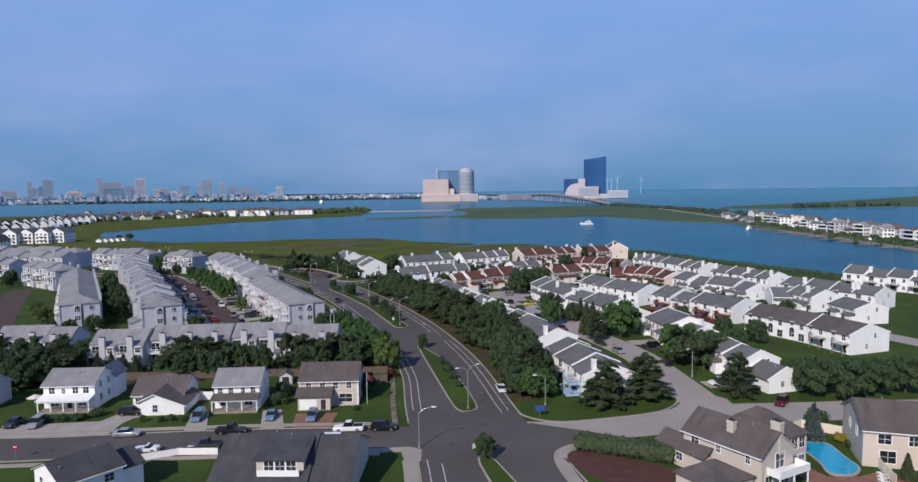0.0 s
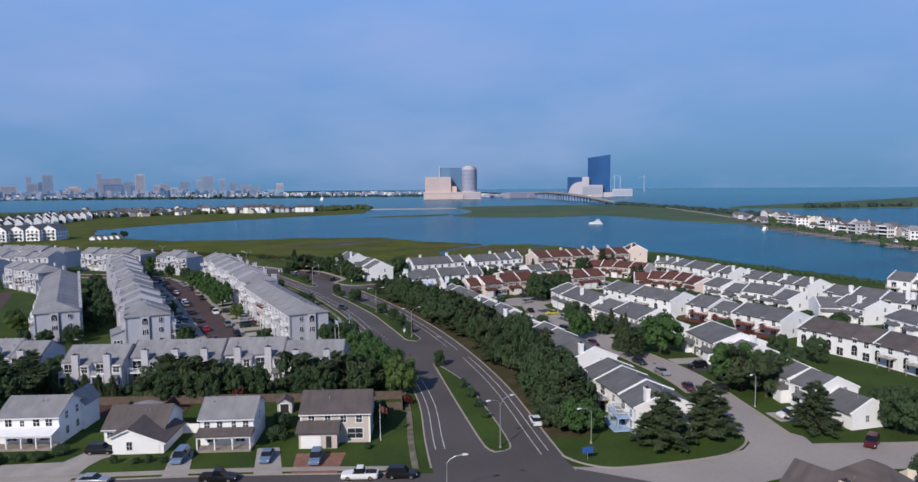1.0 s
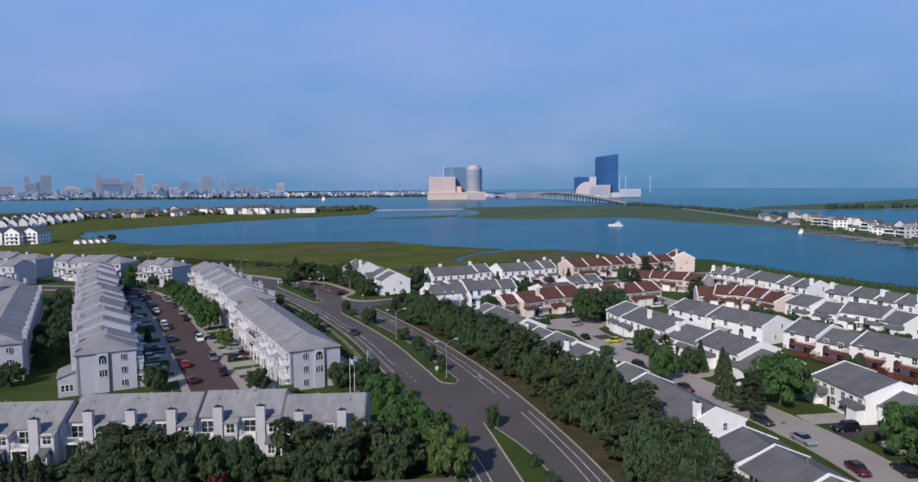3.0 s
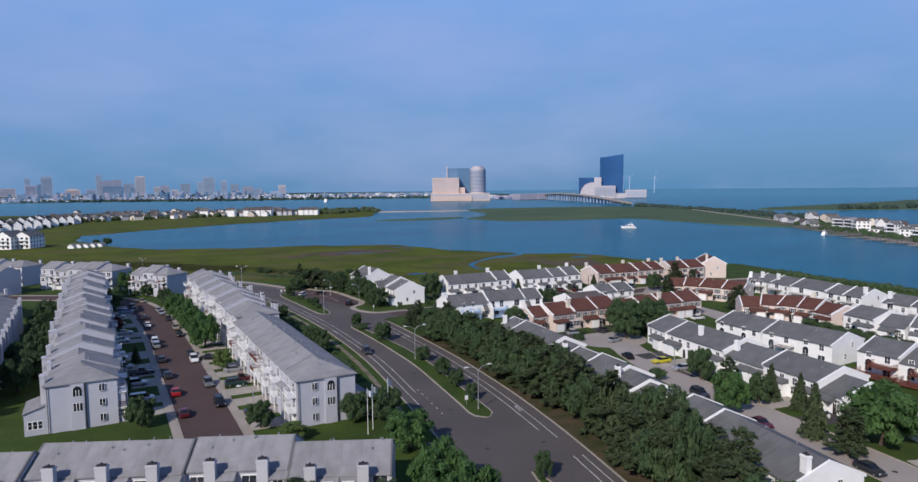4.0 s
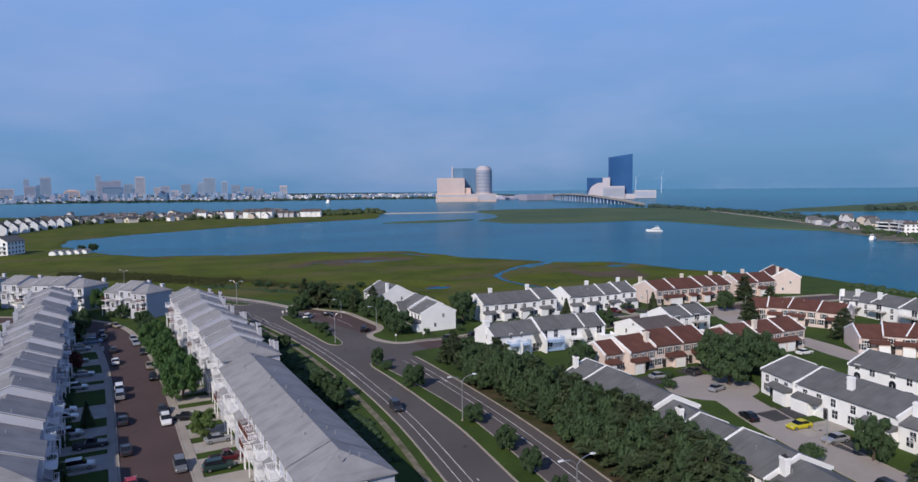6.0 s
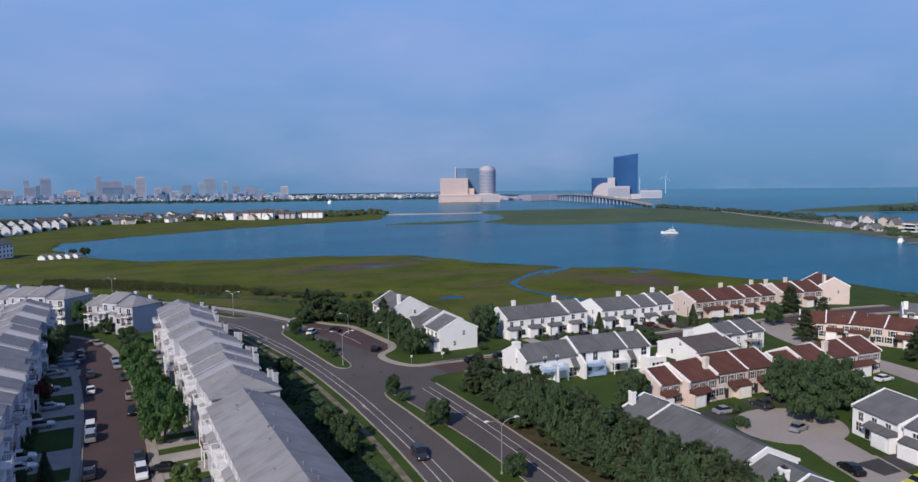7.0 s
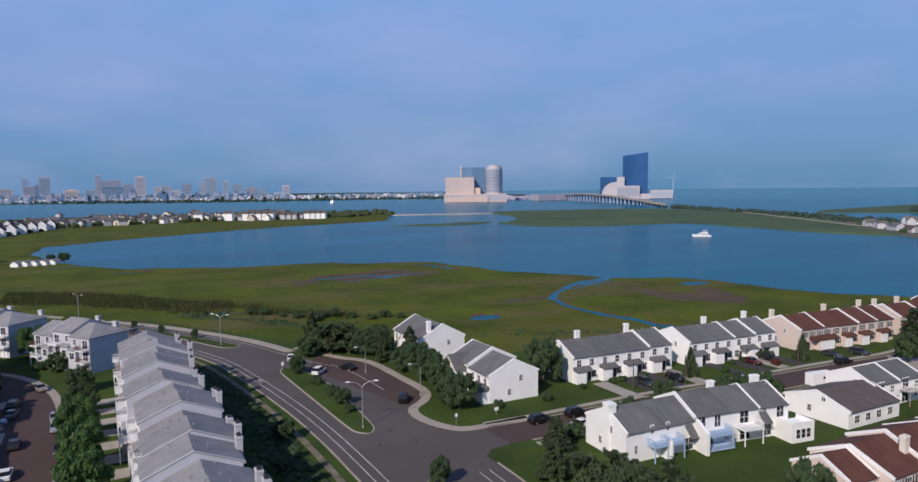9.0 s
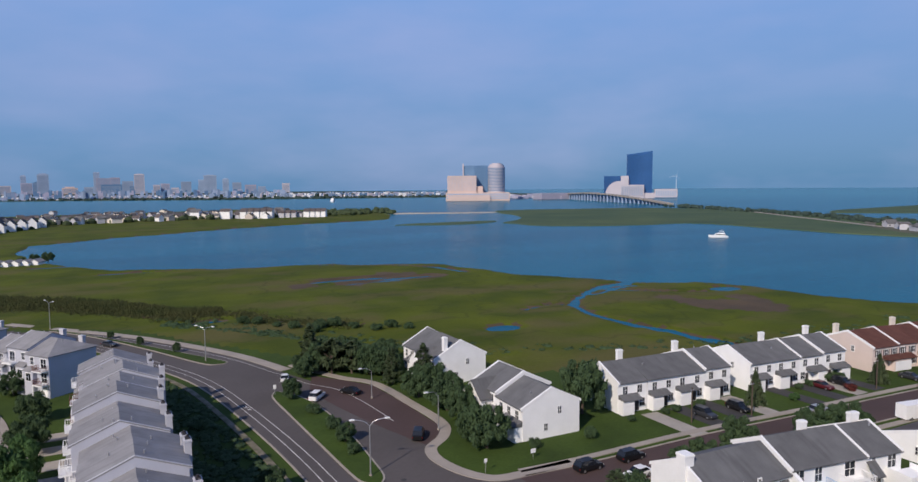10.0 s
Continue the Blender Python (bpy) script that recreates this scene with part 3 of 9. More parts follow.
street("road_far_west", [(-27, 230), (-30, 262), (-31, 300), (-31, 360)], 9.5, "brown_asphalt", "dark reddish brown asphalt parking street")
street("road_lane", [(37, 196), (20, 204), (-5, 217), (-40, 235)], 7.0, "brown_asphalt", "reddish brown asphalt lane behind the row", 0.033)
bag = Bag()
bag.slab([(147 + 10.5 * math.cos(a), 229 + 9.0 * math.sin(a)) for a in np.linspace(0, 2 * math.pi, 28, endpoint=False)], -0.2, 0.042)
tagged(part("road_turning_circle", bag, M["beige_road"]), "pale concrete turning circle", "road", kind="structure")
bag = Bag()
bag.slab([(92.2, 356), (94.2, 344), (96.2, 335), (98.2, 327.6), (101.4, 317.2), (103, 318), (105.5, 321), (107.2, 325.7), (106.7, 338), (105.4, 353.4), (100.4, 361.2), (95.8, 367)], -0.2, 0.040)
tagged(part("road_bay", bag, M["brown_asphalt"]), "reddish brown asphalt parking bay", "road", kind="structure")


def median(name, pts_l, pts_r):
    """A grassed island with a concrete kerb."""
    l, r = resample(spline(pts_l, 1.0), 40), resample(spline(pts_r, 1.0), 40)
    ring = [(p.x, p.y) for p in r] + [(p.x, p.y) for p in reversed(l)]
    ob = part(name, Bag().slab(ring, -0.1, 0.17), M["concrete"])
    tagged(ob, "grass median island with pale concrete kerb", "median", kind="structure")
    m = resample([(a + b) / 2 for a, b in zip(l, r)], 40)
    li = [p + (q - p) * min(0.45, 0.32 / max((q - p).length, 0.3)) for p, q in zip(l, m)]
    ri = [p + (q - p) * min(0.45, 0.32 / max((q - p).length, 0.3)) for p, q in zip(r, m)]
    part("grass", strip(Bag(), li, ri, 0.19), M["lawn"], ob)
    return ob


median("median_1", [(40, 52), (46.5, 70), (52.4, 89.5), (54.2, 92)], [(45, 50), (51, 68), (55.4, 89), (54.8, 92)])
median("median_2", [(63.6, 112.4), (61.8, 114.6), (66.8, 132.3), (73.9, 155.3), (77.6, 167.2)], [(64.2, 112.4), (66.4, 114.2), (71.6, 129.8), (77.2, 150.4), (78.6, 167.4)])
median("median_3", [(84.0, 191.6), (82.2, 194), (83.1, 200), (85.1, 214), (87.5, 232), (88.3, 245), (88.8, 257), (89.0, 270), (88.9, 282), (89.6, 284.6)], [(85.0, 191.6), (86.6, 193.4), (87.6, 200), (89.2, 212), (91.2, 227), (92.4, 240), (92.7, 252), (92.3, 264), (91.4, 279), (90.4, 284.4)])
median("median_4", [(88.4, 307.6), (87.0, 309), (86.4, 313), (85.7, 325.5), (84.8, 343), (84.3, 355), (85.4, 358.6)], [(89.6, 307.6), (90.8, 309.4), (91.4, 316), (92.0, 330), (91.4, 345), (89.0, 355), (86.6, 358.6)])
median("median_5", [(78.8, 387.6), (75.2, 390), (64.3, 412.4), (51.7, 435.8), (40, 452)], [(80.2, 387.6), (80.9, 389.4), (70.0, 408), (56.2, 431), (42, 453)])


def pavement(name, line, off, width, label="pale concrete pavement beside the road", a=0, b=None, mat="concrete"):
    seg = line[a:b]
    tagged(part(name, strip(Bag(), offset(seg, off - width / 2), offset(seg, off + width / 2), 0.14, 0.3), M[mat]), label, "pavement", kind="structure")


def between(line, y0, y1):
    idx = [i for i, p in enumerate(line) if y0 <= p.y <= y1]
    return idx[0], idx[-1] + 1


KERB = "pale concrete kerb along the road"
for k, (y0, y1) in enumerate(((-150, 96), (112, 470))):
    a, b = between(ROAD_L, y0, y1)
    pavement(f"kerb_west_{k + 1}", ROAD_L, -0.15, 0.3, KERB, a, b)
    pavement(f"pavement_west_{k + 1}", ROAD_L, -1.5 if k == 0 else -2.6, 2.3 if k == 0 else 1.1, a=a, b=b, mat="concrete" if k == 0 else "worn_path")
for k, (y0, y1) in enumerate(((-150, 86), (106, 287), (374, 470))):
    a, b = between(ROAD_R, y0, y1)
    pavement(f"kerb_east_{k + 1}", ROAD_R, 0.15, 0.3, KERB, a, b)
    if k == 2:
        pavement("pavement_east_3", ROAD_R, 1.6, 2.4, a=a, b=b)
for nm, line, half, a, b in (("cross_north", HS, -5.25, 0, -6), ("cross_south", HS, 5.25, 0, -6), ("west_left", PK, -4.8, 6, None), ("west_right", PK, 4.8, 4, None),
                             ("side_north", SS, -4.2, 1, None), ("side_south", SS, 4.2, 3, None), ("court_left", SR, -4.3, 7, -4), ("court_right", SR, 4.3, 7, -4)):
    s = 1 if half > 0 else -1
    pavement("kerb_" + nm, line, half + s * 0.15, 0.3, KERB, a, b)
    if not nm.startswith("court"):
        pavement("pavement_" + nm, line, half + s * (1.0 if nm.startswith("west") else 2.0), 1.3, a=a, b=b)


def markings(name, line, off, y0, y1, width=0.14, dash=0.0, gap=0.0):
    seg = [p for p in offset(line, off) if y0 <= p.y <= y1]
    seg = resample(seg, max(4, int(sum((b - a).length for a, b in zip(seg, seg[1:])) / 1.0)))
    b = Bag()
    if not dash:
        band(b, seg, width, 0.046)
    else:
        k, per = 0, int(dash + gap)
        while k + int(dash) < len(seg):
            band(b, seg[k:k + int(dash) + 1], width, 0.046)
            k += per
    tagged(part(name, b, M["paint"]), "worn white painted road line", "road marking", kind="structure")


markings("road_line_1", ROAD_L, 1.3, 118, 158)
markings("road_line_2", ROAD_L, 2.9, 118, 158)
markings("road_line_3", ROAD_L, 1.9, 204, 430)
markings("road_line_4", ROAD_L, 3.6, 212, 430)
markings("road_line_5", ROAD_R, -1.6, 108, 170)
markings("road_line_6", ROAD_R, -3.2, 108, 170)
markings("road_line_7", ROAD_R, -2.4, 176, 284)
markings("road_line_8", ROAD_R, -4.1, 180, 284)
markings("road_line_9", ROAD_L, 1.4, 40, 96)
markings("road_line_10", ROAD_L, 3.6, 60, 94)
markings("road_line_11", ROAD_L, 4.6, 196, 216, 0.14, 1, 2)
markings("road_line_12", ROAD_R, -1.6, 330, 460)


tagged(part("pavement_corner_west", Bag().slab([(36.4, 103.6), (43.6, 100.5), (42.4, 96.2), (44.8, 95.2), (46.9, 99.2), (45.8, 101.4), (37.2, 105.2)], -0.1, 0.146), M["concrete"]), "pale concrete pavement round the corner", "pavement", kind="structure")
tagged(part("road_side_mouth", Bag().slab([(100.4, 286.6), (104.4, 290.6), (108.4, 291.0), (108.0, 299.8), (104.8, 300.6), (100.6, 305.0)], -0.2, 0.037), M["asphalt"]), "grey asphalt at the mouth of the side street", "road", kind="structure")
# the rounded corner of the east street
CORNER = spline([(53.4, 52), (58.2, 68), (61.6, 78.4), (64.0, 84.2), (66.4, 87.0), (69.6, 88.0), (74, 87.4), (80, 86.2)], 1.0)
pavement("pavement_corner", CORNER, 0.6, 2.2, "pale concrete pavement round the corner")
tagged(part("road_corner", Bag().slab([(60.6, 77), (66, 86.4), (70, 88.4), (80, 87), (76, 93), (70, 101), (64, 92)], -0.2, 0.037), M["asphalt"]), "grey asphalt at the mouth of the east street", "road", kind="structure")

# the corner by the marsh: a pavement that curves round the bay and into the side street, lawn behind it
CORNER_N = spline([(93.0, 378), (95.5, 372.4), (100.2, 361.8), (105.2, 353.9), (106.7, 338), (107.2, 326), (104.8, 320.4), (100.6, 316.6), (99.3, 312), (100.2, 306.4), (102.4, 302), (105.2, 299.9), (110.8, 299.4), (118, 299.3)], 1.0)
pavement("pavement_corner_north", CORNER_N, -1.0, 2.0, "pale concrete pavement curving round the corner")
inner = offset(CORNER_N, -1.95)
tagged(part("ground_corner_lawn", Bag().slab([(p.x, p.y) for p in inner[6:]] + [(118.5, 312), (118, 340), (116, 366), (104, 374)], -0.1, 0.1), M["lawn"]), "mown lawn of the corner plot", "ground", kind="structure")


def painted_bike(x, y, a):
    """A worn bicycle sign on the lane: two rings, a frame and an arrow."""
    b = Bag()
    for cy in (-0.55, 0.55):
        ring = [(0.36 * math.cos(k * math.pi / 6), cy + 0.36 * math.sin(k * math.pi / 6)) for k in range(12)]
        inn = [(q * 0.68, cy + (r - cy) * 0.68) for q, r in ring]
        b.add([(*p, 0.05) for p in ring] + [(*p, 0.05) for p in inn], [(k, (k + 1) % 12, 12 + (k + 1) % 12, 12 + k) for k in range(12)])
    b.add([(-0.06, -0.5, 0.052), (0.06, -0.5, 0.052), (0.06, 0.5, 0.052), (-0.06, 0.5, 0.052)], [(0, 1, 2, 3)])
    b.add([(-0.4, 1.5, 0.05), (0.4, 1.5, 0.05), (0, 2.3, 0.05)], [(0, 1, 2)])
    o = part("road_bicycle_mark", b, M["paint"])
    o.matrix_world = pose(x, y, 0, 0, 0, a)
    tagged(o, "worn white bicycle mark on the lane", "road marking", kind="structure")


painted_bike(91.9, 192.4, -13)
painted_bike(82.7, 278.5, 177)
painted_bike(99.2, 262, -3)
painted_bike(78.6, 352, 190)
for x, y in ((76.5, 178.6), (86.4, 176.4), (80.2, 199.0), (84.6, 226.0), (86.0, 262.4), (95.0, 300.5), (92.8, 307.2), (70.8, 140.2), (62.4, 104.6), (52.6, 98.8), (88.6, 301.4), (20.4, 118.8), (-8.4, 131.6), (35.6, 262.0), (38.2, 299.4), (125.4, 140.4)):
    ob = part("manhole_cover", Bag().slab([(0.42 * math.cos(k * math.pi / 6), 0.42 * math.sin(k * math.pi / 6)) for k in range(12)], -0.05, 0.058), M["dark_drive"])
    ob.location = (x, y, 0)
    tagged(ob, "round dark iron manhole cover in the road", "manhole cover", "manhole covers")

# the rounded lawn corner between the avenue, the east street and the court
CORNER_E = spline([(71.0, 106), (71.3, 103.9), (72.4, 101.1), (75.4, 98.0), (83.6, 95.3), (91.4, 93.4), (97.2, 93.2), (103.1, 95.7), (106.4, 101), (108.6, 106)], 1.0)
pavement("kerb_corner_east", CORNER_E, -0.2, 0.4, KERB)
edge = offset(CORNER_E, -0.38)
tagged(part("ground_corner_east", Bag().slab([(p.x, p.y) for p in edge] + [(104, 110), (92, 112), (78, 111)], -0.1, 0.1), M["lawn"]), "mown lawn at the street corner", "ground", kind="structure")
tagged(part("road_court_mouth", Bag().slab([(96.5, 87.5), (108, 84), (113, 92), (111.4, 100), (107.4, 101.5), (103.6, 95.2), (97.4, 92.6)], -0.2, 0.034), M["beige_road"]), "pale worn concrete at the mouth of the court", "road", kind="structure")
# ---- buildings ----
def mesh_cache(store={}):
    return store


def shared(key, make, mats):
    """One mesh for all alike pieces."""
    c = mesh_cache()
    if key not in c:
        c[key] = make().mesh(key[0], mats)
    return c[key]


# near windows keep their panes as parts of their own
SPLIT = [True]


def window(parent, x, z, w, h, m, arch=False, shutters=False, bars=2, rail=True, rim=0.13):
    """A window in a wall whose outer face is the plane y = 0 of m and looks along -y: frame, pane, perhaps shutters."""
    def frame_bag():
        t, bar = rim, 0.025 if rail else 0.05
        xs = [-w / 2 - t, -w / 2] + [v for i in range(1, bars) for v in (-w / 2 + w * i / bars - bar, -w / 2 + w * i / bars + bar)] + [w / 2, w / 2 + t]
        zs = [-t, 0] + ([h * 0.5 - bar, h * 0.5 + bar] if rail else []) + [h] + ([] if arch else [h + t])
        solid = {(i, k) for i in range(len(xs) - 1) for k in range(len(zs) - 1) if i % 2 == 0 or k % 2 == 0}
        b = Bag()
        nx_, nz_ = len(xs), len(zs)
        b.v = [(x, y, z) for y in (-0.06, 0.02) for z in zs for x in xs]
        at = lambda i, k, y: y * nx_ * nz_ + k * nx_ + i
        for i, k in solid:
            b.f.append((at(i, k, 0), at(i + 1, k, 0), at(i + 1, k + 1, 0), at(i, k + 1, 0)))
            for (di, dk), (p, q) in (((-1, 0), ((i, k + 1), (i, k))), ((1, 0), ((i + 1, k), (i + 1, k + 1))), ((0, -1), ((i, k), (i + 1, k))), ((0, 1), ((i + 1, k + 1), (i, k + 1)))):
                if (i + di, k + dk) not in solid:
                    b.f.append((at(*p, 0), at(*p, 1), at(*q, 1), at(*q, 0)))
        if arch:
            r, n_ = w / 2, 10
            ends = [at(nx_ - 1, nz_ - 1, 0), at(nx_ - 1, nz_ - 1, 1), at(nx_ - 2, nz_ - 1, 0), at(nx_ - 2, nz_ - 1, 1)]
            prev = ends
            for i in range(1, n_ + 1):
                a1 = math.pi * i / n_
                if i < n_:
                    k = len(b.v)
                    b.v += [(q * math.cos(a1), y, h + q * math.sin(a1)) for q in (r + t, r) for y in (-0.06, 0.02)]
                    cur = [k, k + 1, k + 2, k + 3]
                else:
                    cur = [at(0, nz_ - 1, 0), at(0, nz_ - 1, 1), at(1, nz_ - 1, 0), at(1, nz_ - 1, 1)]
                b.f += [(prev[0], cur[0], cur[2], prev[2]), (prev[1], cur[1], cur[0], prev[0]), (prev[2], cur[2], cur[3], prev[3])]
                prev = cur
        b.s = [0] * len(b.f)
        return b

    def pane_bag():
        b = Bag().box(-w / 2, w / 2, -0.025, 0.01, 0, h)
        if arch:
            b.along_y([(w / 2, h)] + [(w / 2 * math.cos(a), h + w / 2 * math.sin(a)) for a in np.linspace(0, math.pi, 9)[1:-1]] + [(-w / 2, h)], -0.025, 0.01)
        return b

    def glazed():
        b, g = frame_bag(), pane_bag()
        return b.add(g.v, g.f, 1)

    if SPLIT[0]:
        fr = part("window", shared(("window", w, h, arch, bars, 0, rail), frame_bag, [M["trim"]]), None, parent)
    else:
        fr = part("window", shared(("window", w, h, arch, bars, 1, rail), glazed, [M["trim"], M["pane"]]), None, parent)
    fr.matrix_local = m @ pose(x, 0, z)
    if SPLIT[0]:
        part("pane", shared(("pane", w, h, arch), pane_bag, [M["pane"]]), None, fr)
    if shutters:
        for s in (-1, 1):
            sh = part("shutter", shared(("shutter", h), lambda: Bag().box(-0.19, 0.19, -0.05, 0.01, 0, h), [M["shutter"]]), None, parent)
            sh.matrix_local = m @ pose(x + s * (w / 2 + 0.31), 0, z)
    return fr


def gable_body(w, d, eave, ridge, z0=0.0):
    return Bag().along_x([(-d / 2, z0), (d / 2, z0), (d / 2, eave), (0, ridge), (-d / 2, eave)], -w / 2, w / 2)


def gable_roof(w, d, eave, ridge, over=0.35, ends=0.15, t=0.16):
    s = (ridge - eave) / (d / 2)
    b = Bag()
    for k in (-1, 1):
        y0, z0 = k * (d / 2 + over), eave - s * over
        ring = [(y0, z0), (y0, z0 + t), (0, ridge + t), (0, ridge)]
        b.along_x(ring if k < 0 else ring[::-1], -w / 2 - ends, w / 2 + ends)
    return b


def rakes(w, d, eave, ridge, side, over=0.35, wide=0.32, up=0.34):
    """The white board that caps a gable or party wall above the roof."""
    s = (ridge - eave) / (d / 2)
    x0 = side * (w / 2 - 0.12)
    b = Bag()
    for k in (-1, 1):
        y0, z0 = k * (d / 2 + over), eave - s * over
        ring = [(y0, z0 - 0.12), (y0, z0 + up), (0, ridge + up), (0, ridge - 0.12)]
        b.along_x(ring if k < 0 else ring[::-1], x0 - wide / 2, x0 + wide / 2)
    return b


def chimney(parent, x, y, z0, z1, mat, w=1.15, d=0.8):
    c = part("chimney", Bag().box(-w / 2, w / 2, -d / 2, d / 2, z0, z1).box(-w / 2 - 0.07, w / 2 + 0.07, -d / 2 - 0.07, d / 2 + 0.07, z1 - 0.35, z1 - 0.12), M[mat], parent, "boxed siding chimney")
    c.location = (x, y, 0)
    if SPLIT[0]:
        part("chimney_cap", Bag().box(-w / 2 + 0.12, w / 2 - 0.12, -d / 2 + 0.12, d / 2 - 0.12, z1, z1 + 0.14).tube((0, 0, z1 + 0.1), (0, 0, z1 + 0.4), 0.14), M["shutter"], c)
    return c


def vents(parent, rnd, d, eave, ridge, w, n=1):
    """Roof vents and pipes on the slopes."""
    for _ in range(n):
        y = rnd.uniform(-0.5, 0.5) * d / 2
        z = ridge - (ridge - eave) * abs(y) / (d / 2)
        o = part("vent_pipe", shared(("vent_pipe",), lambda: Bag().tube((0, 0, -0.1), (0, 0, 0.6), 0.09, n=6), [M["steel"]]), None, parent)
        o.location = (rnd.uniform(-0.4, 0.4) * w, y, z)


def deck(parent, m, x0, x1, z, depth, mat, posts=True, rail="trim"):
    """A raised deck on posts with a rail, out from the wall plane y = 0 of m towards -y."""
    b = Bag().box(x0, x1, -depth, 0, z - 0.22, z)
    if posts and z > 0.6:
        for x in (x0 + 0.1, x1 - 0.1):
            b.box(x - 0.08, x + 0.08, -depth + 0.05, -depth + 0.21, 0, z - 0.2)
    o = part("deck", b, M[mat], parent)
    o.matrix_local = m
    r = Bag()
    for x0_, x1_, y0_, y1_ in ((x0, x1, -depth, -depth + 0.06), (x0, x0 + 0.06, -depth, 0), (x1 - 0.06, x1, -depth, 0)):
        r.box(x0_, x1_, y0_, y1_, z + 0.92, z + 1.0)
        r.box(x0_, x1_, y0_, y1_, z + 0.1, z + 0.16)
        n = max(2, int(max(x1_ - x0_, y1_ - y0_) / 0.28))
        for i in range(n + 1):
            xx, yy = x0_ + (x1_ - x0_ - 0.05) * i / n if x1_ - x0_ > 0.1 else x0_, y0_ + (y1_ - y0_ - 0.05) * i / n if y1_ - y0_ > 0.1 else y0_
            r.box(xx, xx + 0.045, yy, yy + 0.045, z + 0.1, z + 0.95)
    part("railing", r, M[rail], o)
    return o


def garage_door(parent, m, x, w=2.6, h=2.2):
    def leaf():
        b = Bag().box(-w / 2, w / 2, -0.04, 0.02, 0.05, h)
        for i in range(4):
            b.box(-w / 2 + 0.06, w / 2 - 0.06, -0.075, -0.03, 0.12 + i * h / 4, 0.02 + (i + 1) * h / 4)
        return b
    g = part("garage_door", shared(("garage_door", w), leaf, [M["trim"]]), None, parent)
    g.matrix_local = m @ pose(x, 0, 0)


def door(parent, m, x, z=0.1, mat="shutter"):
    def leaf():
        return Bag().box(-0.46, 0.46, -0.05, 0.02, 0, 2.05).box(-0.34, -0.05, -0.08, -0.04, 1.1, 1.85).box(0.05, 0.34, -0.08, -0.04, 1.1, 1.85).box(-0.34, 0.34, -0.08, -0.04, 0.2, 0.9)
    g = part("door", shared(("door", mat), leaf, [M[mat]]), None, parent)
    g.matrix_local = m @ pose(x, 0, z)


FACE_F = lambda d: pose(0, -d / 2, 0)
FACE_B = lambda d: pose(0, d / 2, 0, 0, 0, 180)
FACE_L = lambda w: pose(-w / 2, 0, 0, 0, 0, -90)
FACE_R = lambda w: pose(w / 2, 0, 0, 0, 0, 90)


